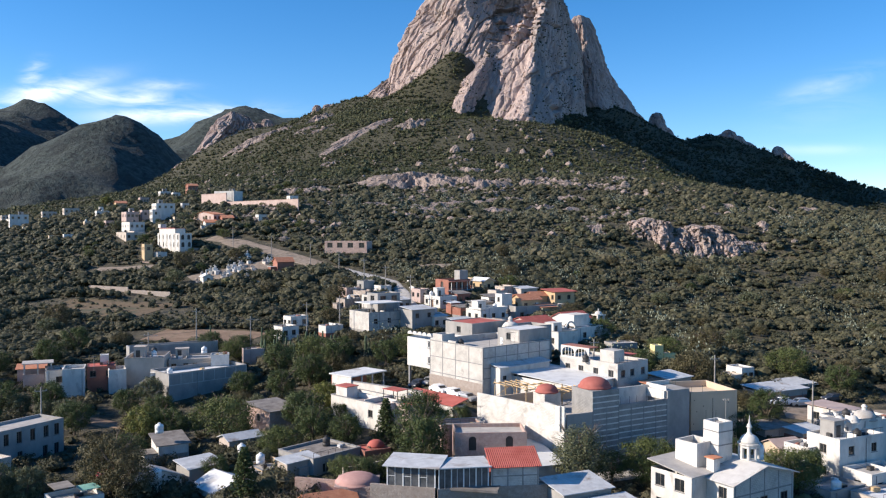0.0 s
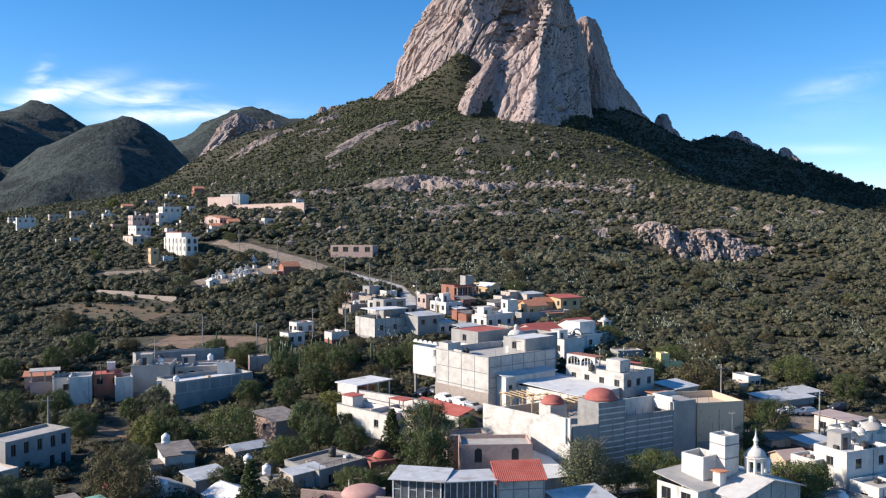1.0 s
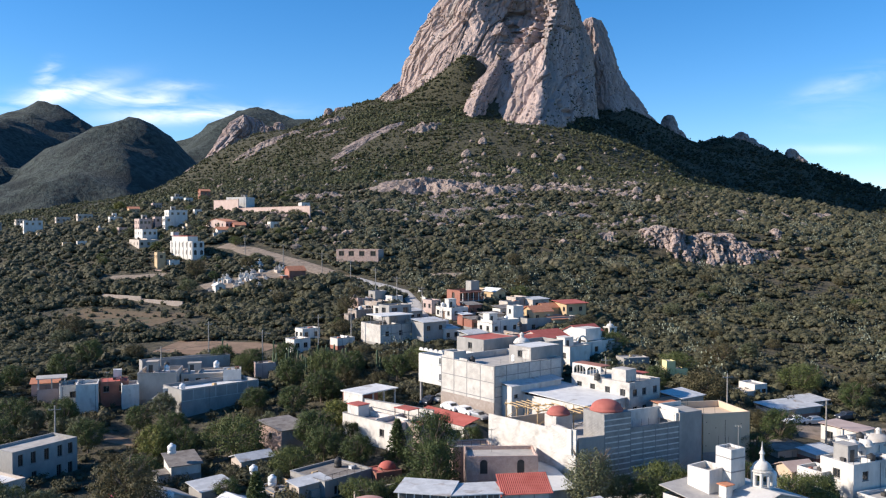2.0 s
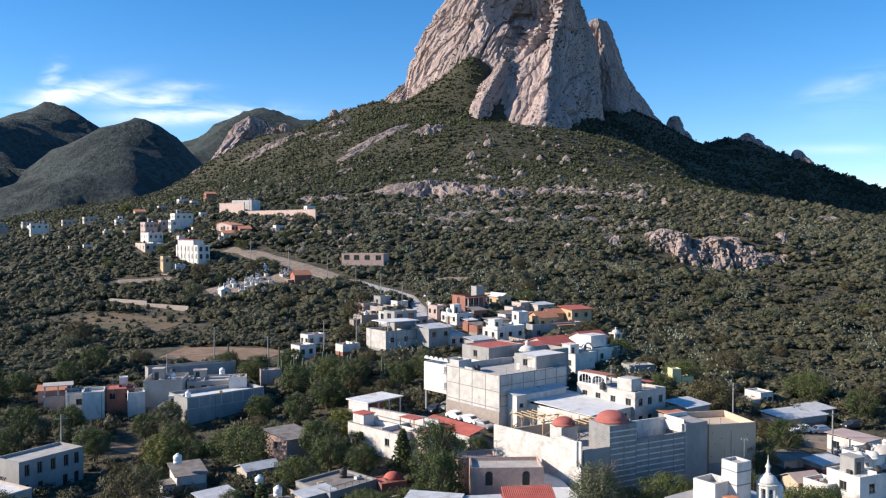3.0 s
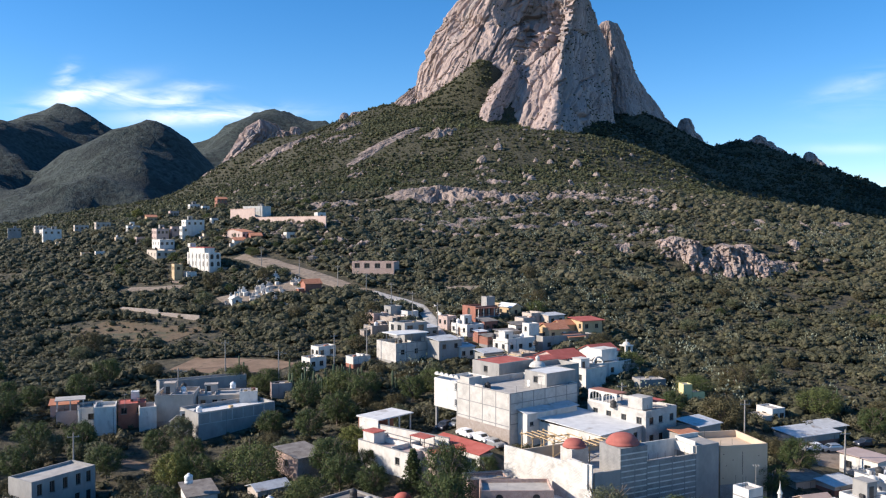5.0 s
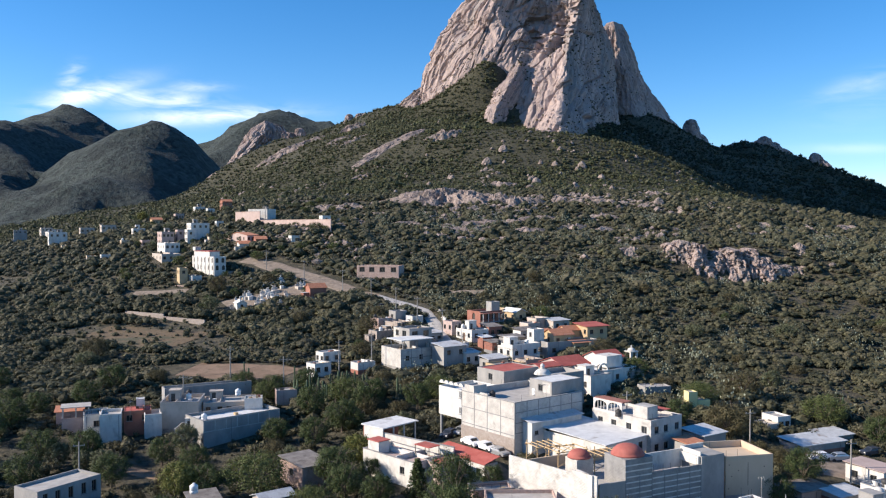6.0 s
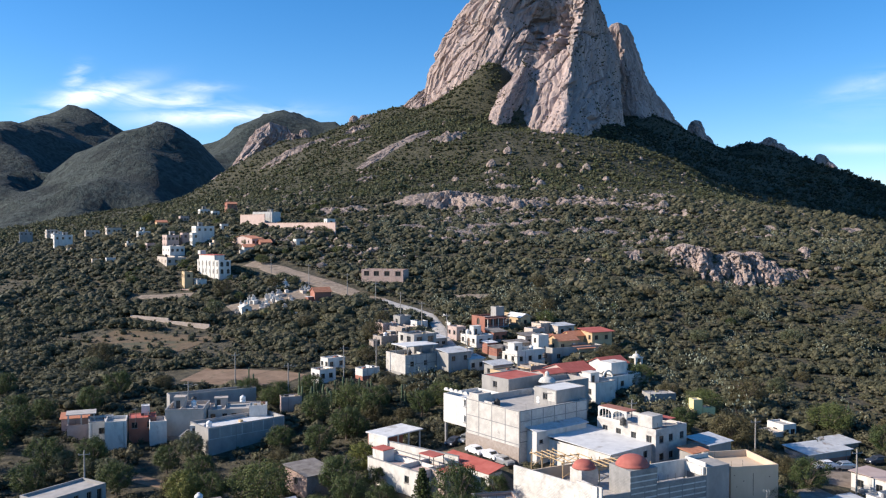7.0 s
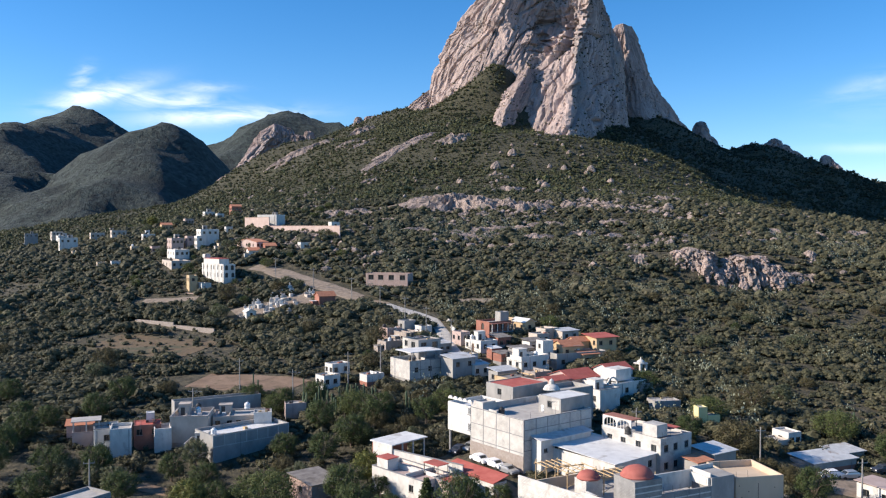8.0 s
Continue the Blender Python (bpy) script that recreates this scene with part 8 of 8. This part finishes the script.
for row in (("mesquite", -34.5, 133.5, 1.15), ("dark", -22.6, 136, 0.98), ("dark", -17.2, 139, 0.5), ("yellow", -20.0, 146, 1.05), ("grey", -24.0, 142, 0.9),
            ("dark", -3.2, 123.4, 1.02, None, 1.22), ("dark", -2.9, 113.2, 1.0, None, 1.15), ("conifer", -8.6, 128, 1.0), ("mesquite", -5.8, 111, 0.55),
            ("pepper", 17.6, 108.2, 1.16), ("mesquite", 27.6, 112.5, 0.72), ("yellow", 30.5, 113.4, 0.6), ("casuarina", -42.0, 106.5, 1.05), ("casuarina", -38.8, 104.0, 0.8), ("grey", -54.0, 157, 0.95),
            ("yellow", -46.0, 131, 1.05), ("dark", -42.5, 131.5, 0.8), ("olive", -49.5, 137, 0.8), ("grey", -73.5, 147, 0.85), ("dark", -69.0, 149, 0.8), ("grey", -64.0, 144, 0.85), ("dark", -77, 148, 0.9),
            ("grey", -54.5, 101.5, 1.0), ("grey", -51.0, 103.5, 0.9), ("dark", -58.5, 103.0, 0.9), ("mesquite", -57.0, 106.5, 0.6), ("conifer", -24.4, 104.0, 0.95), ("grey", -21.8, 104.5, 0.55),
            ("dark", 53.0, 139.0, 0.85), ("olive", 46.0, 155.5, 1.5), ("olive", 49.0, 149.0, 0.7), ("mesquite", 46.5, 178, 0.7), ("mesquite", 44.0, 107.8, 0.75), ("dark", 47.0, 109.5, 0.7),
            ("bare", -16.2, 95.5, 1.0), ("bare", -20.2, 97.5, 0.8), ("mesquite", -46.0, 187.0, 0.62), ("dark", -45.0, 190, 0.7), ("dark", -10.5, 108.5, 0.6), ("mesquite", -12.8, 112.8, 0.45), ("dark", -38.0, 161, 0.7), ("olive", -36.0, 152, 0.8),
            ("grey", -32.0, 146, 0.8), ("dark", -30.0, 158, 0.8), ("dark", -26.0, 166, 0.9), ("olive", -22.0, 176, 0.9), ("dark", -34.0, 176, 0.9), ("mesquite", -28.0, 184, 0.8), ("olive", -14.0, 190, 0.9), ("dark", -52.0, 190, 0.8),
            ("olive", -18, 168, 0.8), ("dark", -12, 178, 0.8), ("mesquite", -8, 186, 0.7), ("grey", -2, 180, 0.8), ("olive", 3, 176, 0.7), ("dark", -56, 150, 0.7), ("dark", -60, 138, 0.8), ("olive", -52, 128, 0.6),
            ("dark", -48, 144, 0.75), ("dark", -44, 118, 0.7), ("olive", -32, 118, 0.6), ("dark", -30, 112, 0.5), ("grey", -25, 118, 0.5), ("mesquite", -24, 124, 0.6), ("dark", -20, 130, 0.8), ("dark", -14.5, 127, 0.7),
            ("dark", 22, 110, 0.6), ("dark", 26, 108, 0.6), ("dark", 36, 112, 0.55), ("dark", 40, 116, 0.6), ("dark", 45, 128, 0.7), ("olive", 52, 146, 0.8), ("mesquite", 70, 172, 0.8),
            ("dark", 75, 160, 0.8), ("olive", 80, 168, 1.0), ("dark", 2.6, 131, 0.6), ("olive", 34, 152, 0.6), ("dark", 38, 160, 0.7),
            ("dark", 25, 158, 0.5), ("grey", 32, 176, 0.6), ("dark", -92, 158, 0.9), ("olive", -98, 165, 1.0), ("dark", -88, 148, 0.9), ("grey", -84, 138, 0.9), ("dark", -80, 128, 0.9), ("dark", -74, 136, 0.8), ("olive", -70, 128, 0.7),
            ("olive", -14, 204, 0.6), ("dark", -16, 226, 0.5), ("grey", 9, 214, 0.5), ("olive", 15, 214, 0.5), ("dark", 12, 228, 0.6), ("olive", 24, 212, 0.6), ("dark", 34, 214, 0.7), ("mesquite", 38, 205, 0.7), ("grey", 20, 184, 0.5), ("dark", 36, 196, 0.7), ("olive", 42, 190, 0.8),
            ("dark", -22, 226, 0.6), ("olive", -30, 224, 0.8), ("dark", -32, 234, 0.8), ("casuarina", -30, 262, 0.7), ("casuarina", -31, 246, 0.8), ("dark", -5, 262, 0.6), ("olive", -1, 264, 0.8), ("dark", 9, 264, 0.8), ("mesquite", 20, 258, 0.8), ("olive", 28, 242, 0.8), ("dark", 40, 236, 0.8), ("grey", 6, 200, 0.5),
            ("dark", -160, 400, 1.0), ("mesquite", -150, 415, 1.0), ("dark", -132, 412, 1.0), ("grey", -160, 440, 1.0), ("dark", -145, 460, 1.0), ("dark", -180, 470, 1.1), ("olive", -190, 430, 1.1), ("dark", -130, 390, 0.9), ("grey", -112, 388, 0.8), ("dark", -100, 405, 0.8), ("yellow", -205, 520, 1.2), ("dark", -220, 545, 1.3), ("dark", -240, 570, 1.3), ("dark", -265, 590, 1.3), ("grey", -290, 600, 1.2), ("dark", -300, 640, 1.3), ("dark", -325, 610, 1.1),
            ("dark", -86, 303, 1.05), ("grey", -90, 288, 0.95), ("dark", -60, 302, 1.0), ("olive", -77, 316, 1.1), ("dark", -94, 297, 0.9), ("dark", -95, 310, 0.8), ("dark", -118, 345, 0.9), ("mesquite", -90, 350, 0.9), ("dark", -105, 380, 0.9), ("dark", -84, 385, 0.9), ("dark", -88, 316, 0.7), ("grey", -70, 320, 0.7), ("dark", -128, 372, 0.8), ("mesquite", -60, 360, 0.8)):
    row = list(row)
    row[3] *= 1.06 if row[2] < 200 else 1.0
    plant(*row)


# larger crowns that stand out of the near scrub
crown_rng = random.Random(77)
placed = 0
while placed < 46:
    ty = crown_rng.uniform(172, 310)
    tx = crown_rng.uniform(-0.6, 0.56) * ty
    if not blocked(tx, ty, 3.0):
        plant(crown_rng.choice(("olive", "dark", "mesquite", "olive", "grey", "casuarina")), tx, ty, crown_rng.uniform(0.55, 1.0), None, crown_rng.uniform(0.75, 1.0))
        placed += 1


# ---- columnar cactus stands ----
def cactus_stand(x, y, n, seed):
    rng = random.Random(seed)
    ob = thing("cactus", "stand of tall green columnar cactus", "cactus", on(x, y, 0), "columnar cacti")
    for i in range(n):
        bx, by = rng.uniform(-2.2, 2.2), rng.uniform(-1.5, 1.5)
        h, r = rng.uniform(2.6, 5.2), rng.uniform(0.16, 0.26)
        bm = bmesh.new()
        prof = [(r * 0.9, -0.4), (r, h * 0.3), (r, h * 0.85), (r * 0.8, h * 0.95), (0, h)]
        lathe_bm(bm, prof, bx, by, 10)
        part("column", bm, CACTUS, ob)


for k, (x, y, n) in enumerate(((-39, 186, 9), (-35, 190, 8), (-31, 195, 6), (-26, 192, 5), (-15, 186, 3), (-33, 183, 6), (28, 185, 4), (-55, 205, 2), (-40, 197, 4), (74, 176, 5))):
    cactus_stand(x, y, n, k)


# ---- power poles and wires ----
WIRE = surface("wire", (0.05, 0.05, 0.05), (0.08, 0.08, 0.08), 1.0, 0.6, 0.0)
POLE = surface("grey_pole", (0.24, 0.22, 0.20), (0.36, 0.34, 0.31), 2.0, 0.9, 0.2)


def pole(x, y, h=9.0, turn=0.0, lamp=False):
    ob = thing("utility_pole", "grey concrete utility pole with crossarm", "utility pole", on(x, y, turn), "utility poles")
    bm = bmesh.new()
    rod_bm(bm, (0, 0, -0.5), (0, 0, h), 0.16, 8, 0.10)
    part("shaft", bm, POLE, ob)
    part("crossarm", boxes((-0.9, -0.16, h - 0.7, 0.9, -0.07, h - 0.58)), POLE, ob)
    for u in (-0.8, 0.0, 0.8):
        bm = bmesh.new()
        rod_bm(bm, (u, -0.115, h - 0.58), (u, -0.115, h - 0.38), 0.05, 6)
        part("insulator", bm, POLE, ob)
    if lamp:
        bm = bmesh.new()
        rod_bm(bm, (0, 0, h - 1.2), (1.3, 0, h - 0.8), 0.035, 5)
        part("lamp_arm", bm, POLE, ob)
        part("lamp_head", boxes((1.25, -0.12, h - 0.86, 1.85, 0.12, h - 0.72)), POLE, ob)
    return Vector((x, y, height(x, y) + h - 0.4))


def wire(a, b, sag=1.0):
    cu = bpy.data.curves.new("cable", "CURVE")
    cu.dimensions, cu.bevel_depth, cu.bevel_resolution = "3D", 0.022, 0
    sp = cu.splines.new("POLY")
    sp.points.add(12)
    for i in range(13):
        t = i / 12
        p = a.lerp(b, t)
        sp.points[i].co = (p.x, p.y, p.z - sag * 4 * t * (1 - t), 1)
    cu.materials.append(WIRE)
    return tagged(new("cable", cu), "thin dark sagging power cable", "cable", "power cables")


row = [pole(x, y, h) for x, y, h in ((-83, 337, 8), (-64, 318, 8), (-47, 302, 8.5), (-35, 287, 9), (-25, 270, 9), (-17, 252, 9), (-9, 236, 9), (-3, 214, 8), (9, 200, 8))]
for a, b in zip(row, row[1:]):
    for d in (-0.8, 0.8):
        wire(a + Vector((d, 0, 0)), b + Vector((d, 0, 0)), 0.7)
row = [pole(x, y, 9, 20, lamp) for x, y, lamp in ((-43.0, 190, True), (-33, 206, False), (-61, 176, True), (-58, 200, False), (-26, 214, False), (-63, 133, False))]
wire(row[0], row[1])
wire(row[2], row[0])
wire(row[1], row[4])
wire(row[0] + Vector((0, 0, -0.5)), row[3], 1.4)
pole(48.0, 150, 8, 10)
pole(27.0, 152.0, 8, 10)
pole(61.0, 140.0, 8, 10)


# ---- parked cars ----
CARS = [surface("white_car_paint", (0.74, 0.74, 0.74), (0.80, 0.80, 0.80), 1.0, 0.3, 0.0), surface("silver_car_paint", (0.42, 0.43, 0.44), (0.48, 0.49, 0.50), 1.0, 0.3, 0.0, metal=0.5),
        surface("dark_car_paint", (0.03, 0.035, 0.05), (0.05, 0.055, 0.07), 1.0, 0.3, 0.0), surface("red_car_paint", (0.40, 0.04, 0.03), (0.46, 0.06, 0.05), 1.0, 0.3, 0.0)]
TYRE = surface("tyre_rubber", (0.02, 0.02, 0.02), (0.035, 0.035, 0.035), 2.0, 0.9, 0.0)


def car(x, y, a, paint, label, z=None):
    ob = thing("car", label, "car", on(x, y, a, z), "parked cars")
    side = [(-2.1, 0.35), (-2.15, 0.75), (-1.9, 0.92), (-1.15, 1.0), (-0.55, 1.45), (0.95, 1.48), (1.6, 1.0), (2.05, 0.92), (2.15, 0.6), (2.1, 0.35)]
    bm = bmesh.new()
    rows = []
    for w, inset in ((-0.84, 1), (-0.7, 0), (0.7, 0), (0.84, 1)):
        rows.append([bm.verts.new((px, w * (0.86 if pz > 1.2 else 1.0), pz if not inset or pz < 0.9 else pz - 0.03)) for px, pz in side])
    for p, q in zip(rows, rows[1:]):
        for i in range(len(side)):
            j = (i + 1) % len(side)
            bm.faces.new((p[i], p[j], q[j], q[i]))
    bm.faces.new(rows[0][::-1])
    bm.faces.new(rows[-1])
    part("body", bm, paint, ob, smooth=False)
    for s in (-1, 1):
        part("side_window", boxes((-0.75, s * 0.745 - 0.012, 1.03, 1.05, s * 0.745 + 0.012, 1.38)), GLASS, ob)
    part("windscreen", boxes((-0.02, -0.6, 0.0, 0.02, 0.6, 0.6)), GLASS, ob, at=Matrix.Translation((-1.14, 0, 0.99)) @ Matrix.Rotation(radians(52), 4, "Y"))
    part("rear_window", boxes((-0.02, -0.6, 0.0, 0.02, 0.6, 0.62)), GLASS, ob, at=Matrix.Translation((1.58, 0, 1.03)) @ Matrix.Rotation(radians(-53), 4, "Y"))
    for u in (-1.35, 1.3):
        for s in (-0.8, 0.8):
            bm = bmesh.new()
            rod_bm(bm, (u, s - 0.1, 0.31), (u, s + 0.1, 0.31), 0.31, 12)
            part("wheel", bm, TYRE, ob)
    for s in (-0.6, 0.6):
        part("headlight", boxes((-2.165, s - 0.18, 0.62, -2.1, s + 0.18, 0.78)), WFRAME, ob)


for row in ((-0.6, 148.0, 125, 0, "white parked car in a dusty yard"), (1.9, 145.6, 128, 0, "white parked hatchback below a block wall"), (4.0, 143.4, 130, 1, "pale silver car below a block wall"),
            (-4.6, 156.0, 60, 2, "dark car parked beneath a raised house"), (-2.4, 157.2, 60, 1, "silver car parked beneath a raised house"), (61.0, 152.5, 10, 0, "white car in a dusty roadside clearing"),
            (64.5, 153.0, 10, 1, "silver car in a dusty roadside clearing"), (72.0, 156.5, 15, 2, "dark car beside metal-roofed workshop"), (-19.5, 256.0, 120, 0, "white car on the upper lane"), (-31, 281, 130, 2, "dark car beside the dirt track"),
            (-44.5, 114.0, 30, 3, "red car half hidden below trees")):
    car(row[0], row[1], row[2], CARS[row[3]], row[4])


# ---- rooftop and yard clutter ----
for x, y, z, dark in ((-36.5, 108.0, 5.8, False), (-41.0, 122.5, 8.2, False), (-28.4, 119.5, 6.0, False), (-25.0, 116.0, 5.6, False), (24.5, 146.0, 14.8, True), (30.6, 147.5, 14.8, False), (55.0, 112.6, 9.95, True),
                      (11.0, 155.0, 16.6, False), (3.2, 152.5, 16.6, True), (-17.6, 213.0, 16.0, True), (-20.0, 236.5, 19.4, True), (6.0, 212.0, 17.8, True),
                      (28.0, 192.0, 15.0, True), (16.0, 209.0, 16.6, True), (-68.0, 171.0, 10.3, True), (-59.8, 176.0, 11.8, True), (-50.0, 178.0, 11.5, False), (7.8, 239.0, 21.6, True), (-4.2, 229.0, 19.9, True), (62.0, 123.0, 10.1, True)):
    cyl_tank(x, y, z, 0.6 if not dark else 0.55, 1.4 if not dark else 1.2, dark)


def antenna(x, y, z, h=3.0):
    ob = thing("aerial", "thin roof aerial on a mast", "aerial", pose(x, y, z, 0, 0, x * 31 % 90), "roof aerials")
    bm = bmesh.new()
    rod_bm(bm, (0, 0, -0.2), (0, 0, h), 0.03, 5)
    part("mast", bm, POLE, ob)
    for k, w in enumerate((0.9, 0.7, 0.6)):
        bm = bmesh.new()
        rod_bm(bm, (-w, 0, h - 0.15 - 0.01 * k), (w, 0, h - 0.15 - 0.01 * k), 0.02, 4)
        part("element", bm, POLE, ob, at=Matrix.Translation((0, 0.3 * k - 0.3, 0)))
    bm = bmesh.new()
    rod_bm(bm, (0, -0.45, h - 0.15), (0, 0.45, h - 0.15), 0.02, 4)
    part("boom", bm, POLE, ob)


for x, y, z in ((-61.0, 172.0, 11.7), (-67.0, 163.0, 10.2), (34.4, 103.2, 14.1), (12.0, 150.0, 16.5), (-20.0, 214.0, 15.9), (-6.0, 126.0, 10.2), (5.0, 114.0, 11.0)):
    antenna(x, y, z)
yard_tank = thing("water_tank", "large rust-orange dome tank on a stand", "water tank", on(64.6, 145.6, 0))
bm = bmesh.new()
lathe_bm(bm, [(0, 0), (1.0, 0), (1.2, 0.6), (1.2, 1.4), (0.9, 2.0), (0.4, 2.35), (0, 2.4)], sides=18)
part("body", bm, RUST, yard_tank, smooth=True)


# ---- garden trees of the upper village ----
def village_trees():
    rng = random.Random(77)
    spots = 0
    while spots < 95:
        y = rng.uniform(318, 500)
        x = rng.uniform(-0.43, -0.15) * y
        if blocked(x, y, 2.6):
            continue
        plant(rng.choice(("garden_dark", "garden_dark", "garden_green", "garden_grey")), x, y, rng.uniform(0.5, 0.95))
        spots += 1


village_trees()


def yard_trees():
    """Dense trees that fill the yards between the lower houses."""
    rng = random.Random(91)
    spots = 0
    while spots < 16:
        y = rng.uniform(140, 206)
        x = rng.uniform(-0.56, -0.03) * y
        if blocked(x, y, 2.2) or (-68 < x < -36 and 138 < y < 160):
            continue
        plant(rng.choice(("mesquite", "grey", "dark", "olive", "dark")), x, y, rng.uniform(0.6, 0.95))
        spots += 1


yard_trees()
